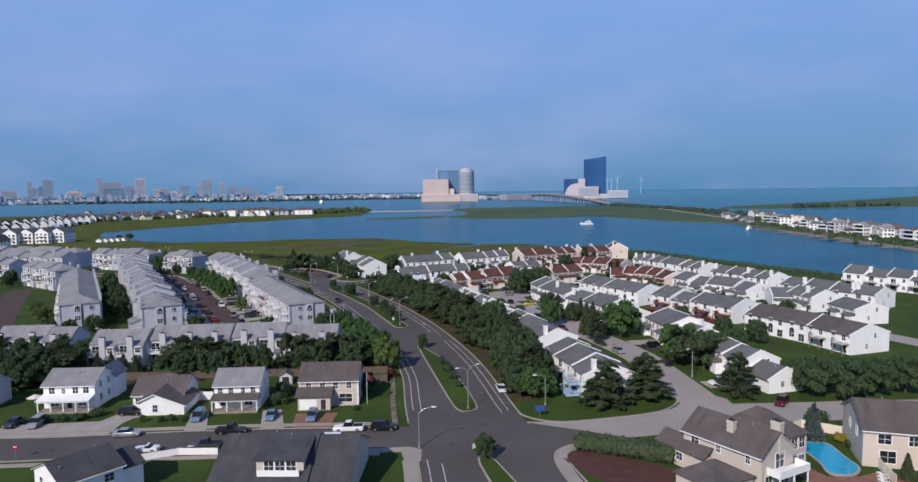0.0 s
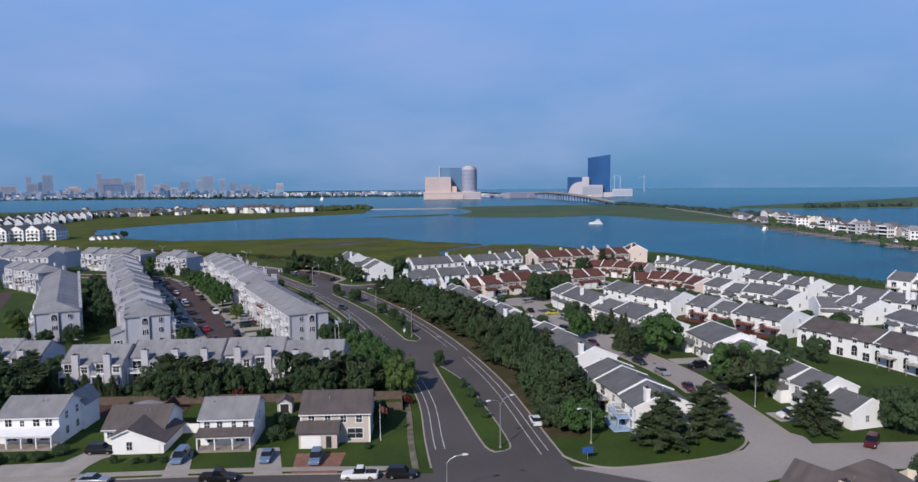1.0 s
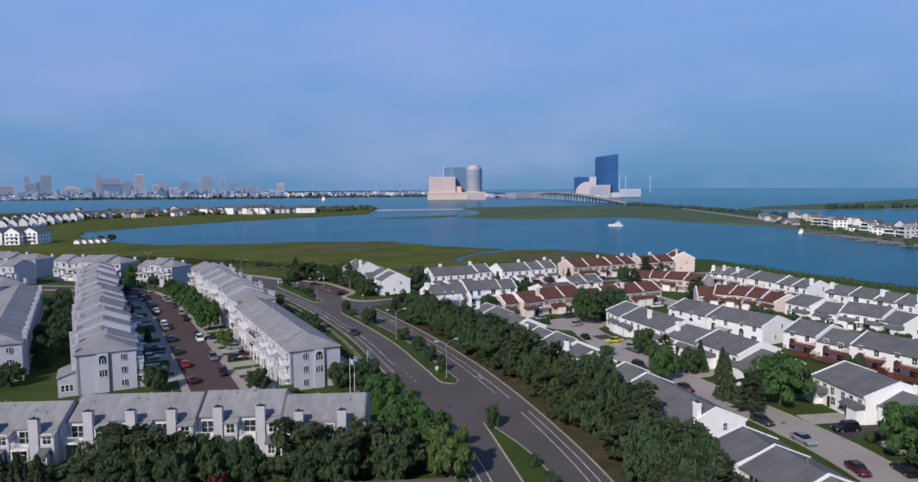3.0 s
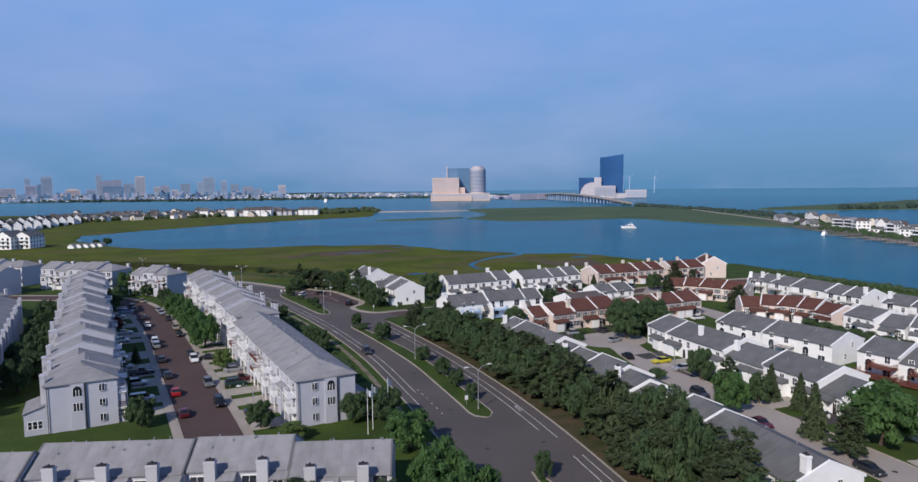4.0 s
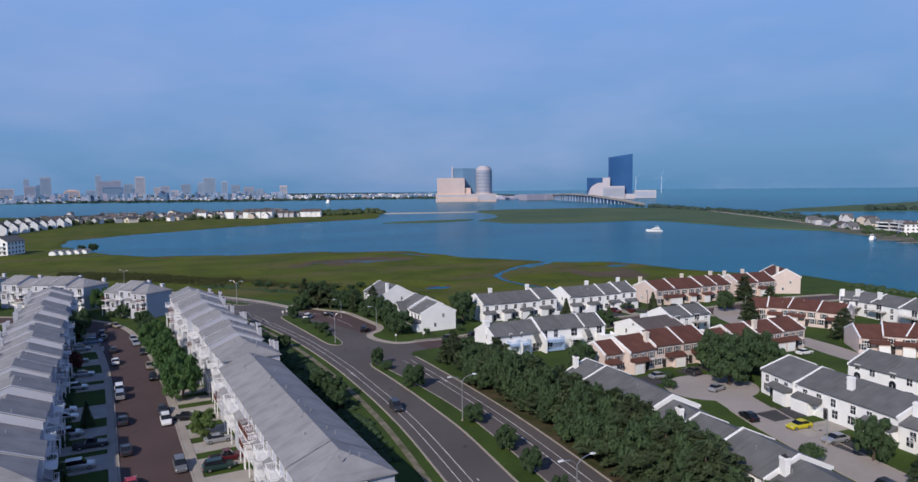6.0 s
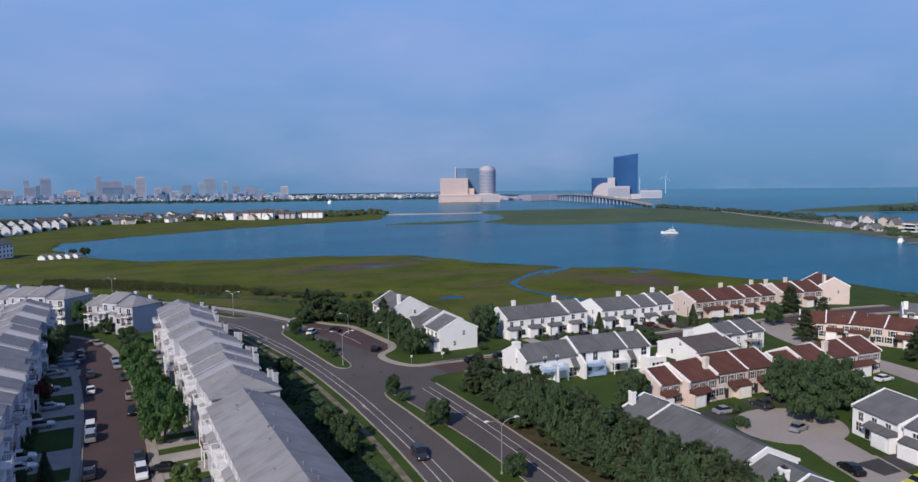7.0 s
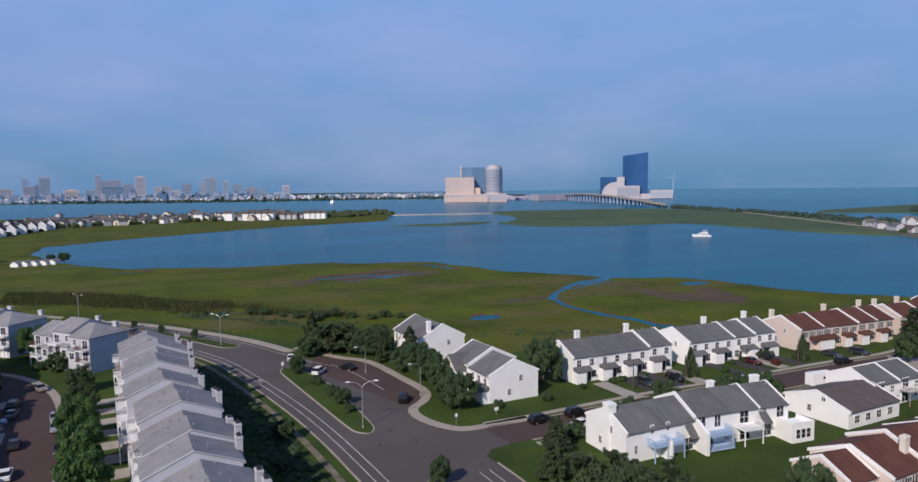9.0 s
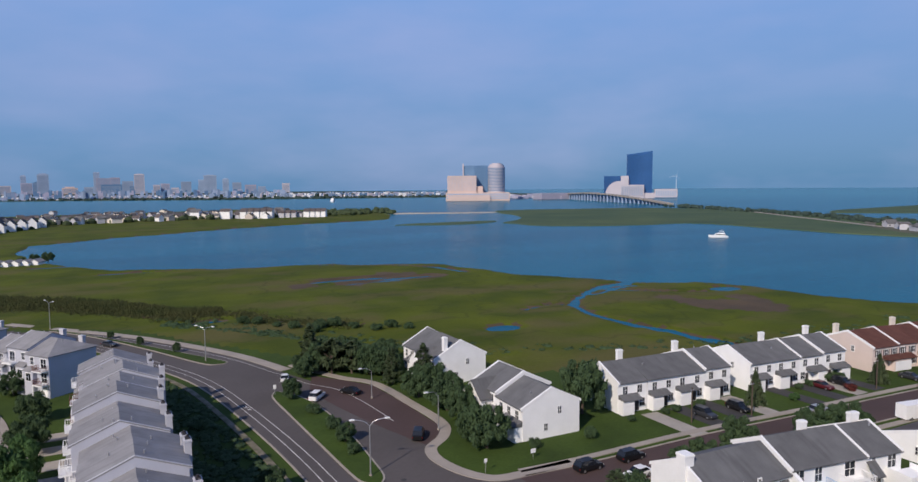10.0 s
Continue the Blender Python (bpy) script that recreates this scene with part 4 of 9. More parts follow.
def townhouse(m, w, d, eave, ridge, wall, roof, rnd, ends=(False, False), chim=0, name="townhouse", label="", group="", deck_mat="deck_wood", back="deck", front="garage"):
    """A two-storey row unit: front along -y, ridge along x; ends tells which gables stand free."""
    t = thing(name, m, label, "house", group)
    part("wall", gable_body(w, d, eave, ridge), M[wall], t)
    part("roof", gable_roof(w, d, eave, ridge, ends=0.02), M[roof], t)
    for s, free in zip((-1, 1), ends):
        if free:
            part("rake_board", rakes(w, d, eave, ridge, s), M["trim"], t)
    sh = wall == "peach_siding"
    f, bk = FACE_F(d), FACE_B(d)
    side = rnd.choice((-1, 1))
    # front: garage wing under a lean-to roof, entrance, windows
    if front == "":
        pass
    elif front == "garage":
        gx0, gx1 = sorted((side * 0.1 * w, side * (w / 2 - 0.15)))
        gd = 1.5
        gb = part("garage", Bag().box(gx0, gx1, -d / 2 - gd, -d / 2 + 0.05, 0, 2.75), M[wall], t)
        part("porch_roof", Bag().along_x([(-d / 2 - gd - 0.3, 2.7), (-d / 2 + 0.02, 2.7), (-d / 2 + 0.02, 3.6), (-d / 2 - gd - 0.3, 2.86)], -side * w * 0.02 + gx0 - (1.8 if side > 0 else 0.1), gx1 + (0.1 if side > 0 else 1.8)), M[roof], t)
        garage_door(t, pose(0, -d / 2 - gd, 0), (gx0 + gx1) / 2)
        door(t, f, -side * 0.12 * w - side * 0.3)
        window(t, -side * w * 0.34, 0.9, 1.2, 1.5, f, shutters=sh)
    else:
        door(t, f, side * 0.2 * w)
        window(t, -side * w * 0.22, 0.9, 1.5, 1.5, f, shutters=sh)
    for k in () if not front else (-0.3, 0.0, 0.3) if w > 7.5 else (-0.25, 0.25):
        window(t, k * w, eave - 2.15, 1.05, 1.45, f, shutters=sh)
    # back: sliding doors, deck, arched or plain windows
    if back == "deck":
        window(t, -0.2 * w, 0.25, 1.9, 2.0, bk)
        window(t, -0.2 * w, 3.0, 1.8, 2.0, bk)
        window(t, 0.26 * w, 1.0, 1.0, 1.35, bk)
        window(t, 0.26 * w, eave - 2.1, 1.0, 1.35, bk)
        deck(t, bk, -0.44 * w, 0.08 * w, 2.85, 2.2, deck_mat)
    elif back == "arch":
        window(t, -0.22 * w, 1.0, 1.5, 1.9, bk, arch=True)
        window(t, 0.22 * w, 0.25, 1.7, 2.0, bk)
        window(t, 0.22 * w, 3.5, 1.1, 1.4, bk)
        window(t, -0.22 * w, 4.2, 1.0, 1.0, bk)
        if deck_mat == "red_wood":
            deck(t, bk, -0.1 * w, 0.47 * w, 2.85, 3.0, deck_mat, rail="red_wood")
            deck(t, bk, -0.4 * w, 0.47 * w, 0.6, 3.8, deck_mat, rail="red_wood")
        elif rnd.random() < 0.6:
            deck(t, bk, 0.02 * w, 0.46 * w, 2.85 if rnd.random() < 0.5 else 0.5, 2.4, deck_mat)
    # free gables carry a few small windows
    for s, free, fc in ((-1, ends[0], FACE_L(w)), (1, ends[1], FACE_R(w))):
        if free and (m.to_3x3() @ Vector((s, 0, 0))).dot(Vector((0.4, 0.9, 0))) < 0.2:
            window(t, -1.2, 1.3, 0.7, 1.2, fc)
            window(t, 1.6, 3.9, 0.7, 1.2, fc)
    if chim:
        x = rnd.choice((-1, 1)) * (w / 2 - 0.9)
        chimney(t, x, (-1 if chim < 0 else 1) * (d * 0.28), eave + 0.3, ridge + 1.1, "trim" if wall != "peach_siding" else "cream_siding")
    if SPLIT[0] or rnd.random() < 0.4:
        vents(t, rnd, d, eave, ridge, w)
    return t


def row(p0, p1, n, d, facing, wall, roof, label, group, seed, eave=5.8, ridge=8.6, ends=(True, True), chims=(), jog=1.3, lift=0.8, **kw):
    """A terrace along the ridge line p0 to p1; facing is the side of the line (+1 right, -1 left) that the fronts look to."""
    rnd = random.Random(seed)
    a, b = Vector(p0), Vector(p1)
    step = (b - a) / n
    w = step.length
    u = step.normalized()
    nrm = Vector((u.y, -u.x)) * facing
    ang = math.degrees(math.atan2(nrm.x, -nrm.y))
    # a side turned out of the camera's view, towards the bay, stays plain
    if nrm.x + 0.6 * nrm.y > 0.4:
        kw["front"] = ""
    else:
        kw["back"] = ""
    out = []
    for i in range(n):
        c = a + step * (i + 0.5) + nrm * (rnd.choice((-1, 0, 1)) * jog)
        first, last = i == 0 and ends[0], i == n - 1 and ends[1]
        e = (first or (i > 0 and rnd.random() < 0.85), last or rnd.random() < 0.25)
        lx_dir = Vector((math.cos(math.radians(ang)), math.sin(math.radians(ang))))
        lx = e if lx_dir.dot(u) > 0 else (e[1], e[0])
        dz = rnd.choice((0, 0, 1, -0.6)) * lift
        out.append(townhouse(pose(c.x, c.y, 0, 0, 0, ang), w, d, eave + dz, ridge + dz, wall, roof, rnd, ends=lx, chim=(chims[i] if i < len(chims) else 0), label=label, group=group, **kw))
    return out


def terrace(pts, d, facing, wall, roof, label, group, seed, eave=5.0, ridge=7.4, dz=(), chims=(), gaps=(), caps=0.25, **kw):
    """A terrace whose units stand between the points of one ridge line, each with its own step in height."""
    rnd = random.Random(seed)
    n = len(pts) - 1
    dz = list(dz) + [0.0] * (n - len(dz))
    out = []
    for i in range(n):
        if i in gaps:
            continue
        a, b = Vector(pts[i]), Vector(pts[i + 1])
        u = (b - a).normalized()
        nrm = Vector((u.y, -u.x)) * facing
        ang = math.degrees(math.atan2(nrm.x, -nrm.y))
        # a side that the camera never sees, towards the bay, stays plain
        if nrm.x + 0.6 * nrm.y > 0.4:
            kw["front"] = ""
        else:
            kw["back"] = ""
        e = (i == 0 or i - 1 in gaps or dz[i] > dz[i - 1] + 0.05 or rnd.random() < caps, i == n - 1 or i + 1 in gaps or dz[i] > dz[i + 1] + 0.05)
        turned = Vector((math.cos(math.radians(ang)), math.sin(math.radians(ang)))).dot(u) < 0
        c = (a + b) / 2
        out.append(townhouse(pose(c.x, c.y, 0, 0, 0, ang), (b - a).length, d, eave + dz[i], ridge + dz[i], wall, roof, rnd, ends=e[::-1] if turned else e, chim=(chims[i] if i < len(chims) else 0), label=label, group=group, **kw))
    return out


WHITE = "white-sided two-storey townhouse with grey shingle roof"
BROWN = "peach-sided townhouse with brown shingle roof and shutters"
GW, GB = "white townhouses of the court", "brown-roofed townhouses"
# rows along the avenue and the court street
R1 = terrace([(92.6, 104.6), (95.6, 112.4), (98.2, 122.2), (101.4, 130.2)], 11.0, 1, "white_siding", "grey_roof", WHITE, GW, 1, 5.0, 7.3, (0, 0.1, -0.3), (1, 0, 0))
R2 = terrace([(103.2, 136.4), (105.6, 147), (108.0, 157.2), (109.9, 165.4), (108.8, 169.6), (110.4, 176.0), (112.6, 184.0), (114.4, 194.6), (115.6, 203.8), (117.2, 211.0), (118.6, 221.2), (119.9, 231.6), (120.8, 239)],
             11.0, 1, "white_siding", "grey_roof", WHITE, GW, 2, 5.1, 7.5, (0.1, 0.1, 0.0, -0.9, -0.7, -0.3, 0.2, -0.4, -0.5, 0.2, 0.2, -0.1), (1, 0, 0, 0, 0, 1, 0, 0, 1, 0, 0, 1), caps=0.1)
terrace([(129.4, 96.4), (131.2, 103.2), (134.0, 110.0)], 9.4, -1, "white_siding", "grey_roof", WHITE, GW, 17, 4.8, 6.9, caps=1.0)
terrace([(127.4, 88.6), (129.2, 96.2)], 9.0, -1, "white_siding", "grey_roof", "low white townhouse end wing with grey shingle roof", GW, 4, 2.9, 5.2, front="", back="")
terrace([(143.4, 130.0), (146.2, 137.0), (149.0, 144.0)], 13.4, -1, "white_siding", "grey_roof", WHITE, GW, 5, 5.0, 7.4, caps=0.0)
terrace([(141.6, 123.0), (143.2, 129.8)], 10.0, -1, "white_siding", "grey_roof", "low white townhouse wing with grey shingle roof", GW, 18, 4.1, 6.1, chims=(1,), front="", back="")
SPLIT[0] = False
terrace([(147.4, 157.0), (148.7, 163.0), (150.0, 170.4), (151.3, 177.6), (152.8, 189.0), (154.6, 199.6), (156.2, 210.0), (159.2, 219.4)], 12.6, -1, "white_siding", "grey_roof", WHITE, GW, 6, 5.0, 7.4,
        (-1.4, 0.0, 0.0, -0.8, 0.1, 0.1, 0.0), (0, 0, 0, -1, 0, -1, 0), caps=0.0)
terrace([(174.6, 98.8), (176.0, 106.0), (177.4, 113.4), (177.6, 120.2), (177.7, 127.2), (177.8, 134.2)], 13.0, 1, "white_siding", "umber_roof", "white townhouse with dark umber shingle roof", GW, 8, 5.0, 7.4, caps=0.4, back="arch")
terrace([(180.6, 141.2), (180.6, 149.6), (180.4, 158.0), (180.2, 166.4), (180.0, 175.6)], 13.2, 1, "white_siding", "grey_roof", WHITE, GW, 9, 5.0, 7.4, (0.1, 0.1, -0.7, 0.1), caps=0.2, back="arch", deck_mat="red_wood")
terrace([(178.6, 180.8), (178.4, 190), (178.2, 199.4), (178.6, 207), (179.0, 214.4)], 13.0, 1, "white_siding", "grey_roof", WHITE, GW, 10, 5.0, 7.3, (0.1, 0.1, 0, 0), caps=0.0, back="arch")
terrace([(210.6, 119.2), (212.8, 125.2), (215.2, 131.0)], 11.5, -1, "white_siding", "grey_roof", WHITE, GW, 11, 4.6, 6.6)
terrace([(218.2, 139.0), (219.8, 144.6), (220.6, 151.2), (213.0, 157.6)], 11.5, -1, "white_siding", "grey_roof", WHITE, GW, 19, 5.0, 7.3, (0, 0, -0.8), (-1, 0, 0), caps=1.0)
terrace([(218.0, 165.0), (219.2, 172.6), (219.0, 179.2), (217.6, 185.8), (217.2, 192.4), (219.0, 202.4)], 12.6, -1, "white_siding", "grey_roof", WHITE, GW, 12, 4.9, 7.2, (-0.8, 0, 0, -0.9, 0), caps=0.2)
terrace([(240.6, 132.0), (240.6, 140.4), (240.4, 148.6), (240.0, 158.6), (240.8, 168.4)], 12, 1, "white_siding", "grey_roof", WHITE, GW, 13, 5.0, 7.3, (0, -0.2, 0.1, -0.3), (1, 1, 0, 1), caps=0.5)
terrace([(244.4, 176.2), (245.4, 183.2), (246.2, 190.2), (247.0, 199.4), (248.0, 208.6)], 12, 1, "white_siding", "grey_roof", WHITE, GW, 14, 5.0, 7.3, (0.2, 0, 0.2, -0.1), (1, 1, 0, 1), caps=0.4)
terrace([(249.2, 215.6), (250.0, 222.6), (250.8, 229.2), (253.0, 244.0), (255.2, 254.0), (256.6, 262.2), (253.0, 268.0)], 12, 1, "white_siding", "grey_roof", WHITE, GW, 15, 5.0, 7.3, (0.1, 0, 0.3, 0, -0.2, -0.4), (1, 0, 0, 1, 1, 1), caps=0.6)
row((284.0, 171), (287.4, 112), 7, 12, -1, "white_siding", "grey_roof", WHITE, GW, 16, 5.2, 7.8, chims=(0, 1, 0, 1, 0, 1, 0))
# brown-roofed terraces
terrace([(133.0, 251.7), (138.6, 251.5)], 8.6, 1, "peach_siding", "brown_roof", BROWN, GB, 28, 4.8, 7.0, caps=1.0, back="")
terrace([(138.6, 251.2), (147.2, 251.4), (155.6, 250.8), (163.6, 250.0)], 11.5, 1, "peach_siding", "brown_roof", BROWN, GB, 21, 5.3, 7.8, (-0.3, 0.2, 0.2), (-1, 0, 0), caps=1.0, back="")
terrace([(165.6, 248.6), (171.8, 248.2), (179.8, 247.8), (188.4, 247.2), (196.4, 246.4)], 10.5, 1, "peach_siding", "brown_roof", BROWN, GB, 22, 5.0, 7.3, (-0.6, 0, 0.1, 0.2), (0, 0, -1, 0), caps=1.0, back="")
terrace([(229.6, 249.8), (227.2, 256.9), (224.4, 265.0), (220.6, 271.0), (216.8, 276.6)], 11, -1, "peach_siding", "brown_roof", BROWN, GB, 23, 4.9, 7.2, (0, 0.1, 0, -0.3), back="")
terrace([(216.6, 204.8), (217.9, 212.4), (217.0, 218.4), (215.6, 224.4), (211.6, 230.4), (206.4, 235.0)], 12, -1, "peach_siding", "brown_roof", BROWN, GB, 24, 4.9, 7.2, (-0.5, 0.1, 0.1, -0.1, -0.9), (0, 1, 0, 0, 0), back="")
terrace([(207.8, 313.6), (216.6, 312.8), (222.4, 311.8), (228.2, 311.0), (235.2, 310.2), (242.0, 309.4)], 13, 1, "peach_siding", "brown_roof", BROWN, GB, 25, 5.6, 8.2, (0, 0.1, 0.1, 0.3, 0.3), (1, 0, 1, 0, 1), caps=0.4, back="")
terrace([(248.4, 310.4), (257, 308.8), (265.6, 307.2)], 12, 1, "peach_siding", "brown_roof", BROWN, GB, 26, 5.4, 8.0, (0, 0.2), (1, 1), caps=1.0, back="")
terrace([(269.6, 300.4), (277.6, 312.4)], 11, -1, "peach_siding", "brown_roof", BROWN, GB, 27, 6.6, 9.6, chims=(-1,), back="")
# white terraces by the side street
terrace([(139.6, 320.2), (146.2, 319.6), (153.0, 319.2), (160.4, 318.6), (167.2, 318.0)], 12.6, 1, "white_siding", "grey_roof", WHITE, GW, 31, 5.7, 8.2, (0, 0, 0, 0.35), (0, 1, 0, 1), caps=0.0, back="")
terrace([(172.2, 317.4), (179.2, 316.8), (186.2, 316.0), (192.6, 315.2), (199.4, 314.4)], 12.6, 1, "white_siding", "grey_roof", WHITE, GW, 32, 5.7, 8.2, (0, 0, 0.1, 0.4), (0, 1, 0, 1), caps=0.0, back="")
N_ROW = terrace([(119.8, 280.2), (127.0, 279.8), (134.2, 279.4), (141.0, 278.4), (147.6, 277.4), (154.0, 276.4)], 10.6, -1, "white_siding", "grey_roof", WHITE, GW, 33, 5.3, 7.8, (-0.3, -0.3, 0.2, 0.2, 0.1), (0, 0, 0, 0, 0), caps=0.0, back="none")
LOW = terrace([(164.0, 273.4), (179.2, 273.2)], 12.8, -1, "white_siding", "umber_roof", "low white house with grey-brown shingle roof", GW, 34, 3.1, 5.3, back="", front="plain")
terrace([(178.4, 276.2), (186, 275.8), (193.6, 275.4)], 10, -1, "white_siding", "grey_roof", WHITE, GW, 35, 4.7, 6.9, (0, 0.1), caps=0.0)
WH_SOUTH = terrace([(121.6, 310.6), (121.8, 319.4), (121.6, 328.0)], 11.6, -1, "white_siding", "grey_roof", "white corner house with grey shingle roof by the marsh", GW, 36, 5.9, 8.7, (-0.3, 0.3))
WH_NORTH = row((123.4, 346), (123.0, 364), 2, 12.5, -1, "white_siding", "grey_roof", "white house with grey roof and tall chimney by the marsh", GW, 37, chims=(-1, 0), ridge=9.2, jog=0.4)


# the garden side of the white row: blue balconies, a pergola roof, a glazed sunroom
M["blue_paint"] = material("pale_blue_paint", (0.36, 0.50, 0.70), 0.6, 0.12, 1.0, 8, 0.0)
GARDEN = FACE_B(10.6)
for i, (t, plan) in enumerate(zip(N_ROW, (((-1.6, 1.4, 0.5), (1.6, 4.2, 0.6)), ((-2.4, 4.2, 0.5), (2.0, 0.2, 2.0)), ((-1.9, 3.2, 1.6), (1.4, 3.3, 1.2), (-0.6, 0.3, 2.2)), ((0.2, 3.2, 1.8), (0.4, 0.3, 2.0)), ((1.4, 3.3, 1.5), (-2.0, 3.8, 0.6), (-1.4, 0.4, 1.8))))):
    for x, z, w in plan:
        window(t, x, z, w, 2.0 if w > 1.1 else 1.3, GARDEN)
deck(N_ROW[0], GARDEN, 0.6, 3.4, 2.7, 2.0, "blue_paint", rail="blue_paint")
deck(N_ROW[1], GARDEN, -3.2, -0.6, 2.7, 2.2, "blue_paint", rail="blue_paint")
part("stair_side", Bag().box(-3.6, -3.3, -2.4, 0, 0, 3.4), M["white_siding"], N_ROW[1]).matrix_local = GARDEN
part("porch_roof", Bag().along_x([(-1.6, 2.5), (0.0, 4.3), (0.0, 4.44), (-1.6, 2.64)], 1.2, 2.8), M["grey_roof"], N_ROW[1]).matrix_local = GARDEN
part("saltbox", Bag().along_x([(-3.2, 0), (0.1, 0), (0.1, 5.4), (-3.2, 3.7)], -3.3, -2.7), M["white_siding"], N_ROW[2]).matrix_local = GARDEN
deck(N_ROW[2], GARDEN, -2.7, 2.9, 2.7, 2.3, "blue_paint", rail="blue_paint")
deck(N_ROW[2], GARDEN, -2.7, 2.9, 0.5, 2.6, "blue_paint", rail="blue_paint")
deck(N_ROW[3], GARDEN, -1.6, 2.4, 2.8, 2.4, "trim")
part("porch_roof", Bag().along_x([(-1.8, 3.0), (0.0, 4.6), (0.0, 4.74), (-1.8, 3.14)], -3.3, -1.7), M["grey_roof"], N_ROW[4]).matrix_local = GARDEN
sunroom = part("sunroom", Bag().box(0.2, 5.0, -4.0, 0.0, 0, 2.7), M["white_siding"], N_ROW[4], "flat-roofed white sunroom")
sunroom.matrix_local = GARDEN
part("railing", Bag().box(0.2, 5.0, -4.0, -3.92, 2.7, 3.5).box(0.2, 0.28, -3.9, 0, 2.7, 3.5).box(4.92, 5.0, -3.9, 0, 2.7, 3.5), M["trim"], sunroom)
for x in (1.5, 2.6, 3.7):
    window(N_ROW[4], x, 0.8, 0.85, 1.5, GARDEN @ pose(0, -4.0, 0), bars=1)
chimney(N_ROW[0], 3.2, 0.6, 0, 8.6, "trim", 1.5, 1.6)
chimney(N_ROW[3], 1.4, -1.4, 5.6, 8.9, "trim")
chimney(N_ROW[4], -2.2, -1.8, 5.6, 8.8, "trim", 1.6)
deck(R1[0], FACE_B(11.0), -2.8, 2.0, 2.7, 2.4, "blue_paint", rail="blue_paint")
deck(R1[0], FACE_B(11.0), -2.8, 2.4, 0.5, 3.2, "blue_paint", rail="blue_paint")
deck(R2[0], FACE_B(11.0), -4.2, 0.6, 2.7, 2.4, "blue_paint", rail="blue_paint")


# ---- three-storey terraces west of the avenue ----
def hip_roof(x0, x1, y0, y1, eave, ridge, hip0, hip1, over=0.35, t=0.16):
    """A roof with its ridge along y; hip0 and hip1 tell how far the hips run in from each end (0: gable)."""
    xm, s = (x0 + x1) / 2, (ridge - eave) / ((x1 - x0) / 2)
    X0, X1, Y0, Y1, e = x0 - over, x1 + over, y0 - over, y1 + over, eave - s * over
    b = Bag()
    top = [(X0, Y0, e + t), (X1, Y0, e + t), (X1, Y1, e + t), (X0, Y1, e + t), (xm, Y0 + hip0, ridge + t), (xm, Y1 - hip1, ridge + t)]
    b.add(top, [(0, 1, 4), (1, 2, 5, 4), (2, 3, 5), (3, 0, 4, 5)])
    b.add([(X0, Y0, e), (X1, Y0, e), (X1, Y1, e), (X0, Y1, e)] + top[:4], [(3, 2, 1, 0), (0, 1, 5, 4), (1, 2, 6, 5), (2, 3, 7, 6), (3, 0, 4, 7)])
    return b


def west_unit(m, w, d, eave, ridge, rnd, ends=(False, False), chim=1, hip=None, jogz=0.0, label="", group="", floors=3, wall="pale_siding", roof="pale_roof", balcony="trim", rear=False):
    """A three-storey unit: balconies and bays on the front (-y), a boxed chimney up the back wall, ridge along x."""
    t = thing("townhouse", m, label, "house", group)
    if hip is None:
        part("wall", gable_body(w, d, eave, ridge), M[wall], t)
        part("roof", gable_roof(w, d, eave, ridge, ends=0.02), M[roof], t)
    else:
        part("wall", Bag().box(-w / 2, w / 2, -d / 2, d / 2, 0, eave), M[wall], t)
        r = hip_roof(-d / 2, d / 2, -w / 2, w / 2, eave, ridge, d * 0.45 if hip < 0 else 0.0, d * 0.45 if hip > 0 else 0.0)
        r.v = [(y, -x, z) for x, y, z in r.v]
        part("roof", r, M[roof], t)
    for s, free in zip((-1, 1), ends):
        if free:
            part("rake_board", rakes(w, d, eave, ridge, s, wide=0.25, up=0.22), M["grey_siding"], t)
    f, bk = FACE_F(d), FACE_B(d)
    side = rnd.choice((-1, 1))
    h = eave / floors
    for k in range(floors):
        z = k * h
        if k == 0:
            garage_door(t, f, side * w * 0.22, 2.5)
            door(t, f, -side * w * 0.28)
        else:
            window(t, side * w * 0.27, z + 0.25, 1.7, 2.0, f)
            window(t, -side * w * 0.25, z + 0.8, 1.0, 1.5, f)
            deck(t, f, *sorted((side * w * 0.02, side * w * 0.47)), z + 0.02, 1.5, "trim", posts=k == 1, rail=balcony if rnd.random() < 0.8 else "red_wood")
        if rear:
            window(t, 0.28 * w, z + 0.8, 0.95, 1.5, bk)
            window(t, -0.3 * w, z + 0.8, 0.95, 1.5, bk)
    # a bay that stands out under its own small roof
    part("bay", Bag().box(*sorted((-side * w * 0.06, -side * w * 0.46)), -d / 2 - 0.9, -d / 2 + 0.05, 0, eave * 0.62), M[wall], t)
    part("bay_roof", Bag().along_x([(-d / 2 - 1.1, eave * 0.62), (-d / 2 + 0.02, eave * 0.62), (-d / 2 + 0.02, eave * 0.62 + 0.8), (-d / 2 - 1.1, eave * 0.62 + 0.15)], *sorted((-side * w * 0.04, -side * w * 0.48))), M[roof], t)
    window(t, -side * w * 0.26, h + 0.5, 1.5, 1.6, pose(0, -d / 2 - 0.9, 0))
    if chim:
        chimney(t, rnd.choice((-1, 1)) * w * 0.2, d / 2 + 0.35, 0, ridge - 0.5, "grey_siding", 1.3, 0.8)
    vents(t, rnd, d, eave, ridge, w, 3 if SPLIT[0] else 1)
    return t


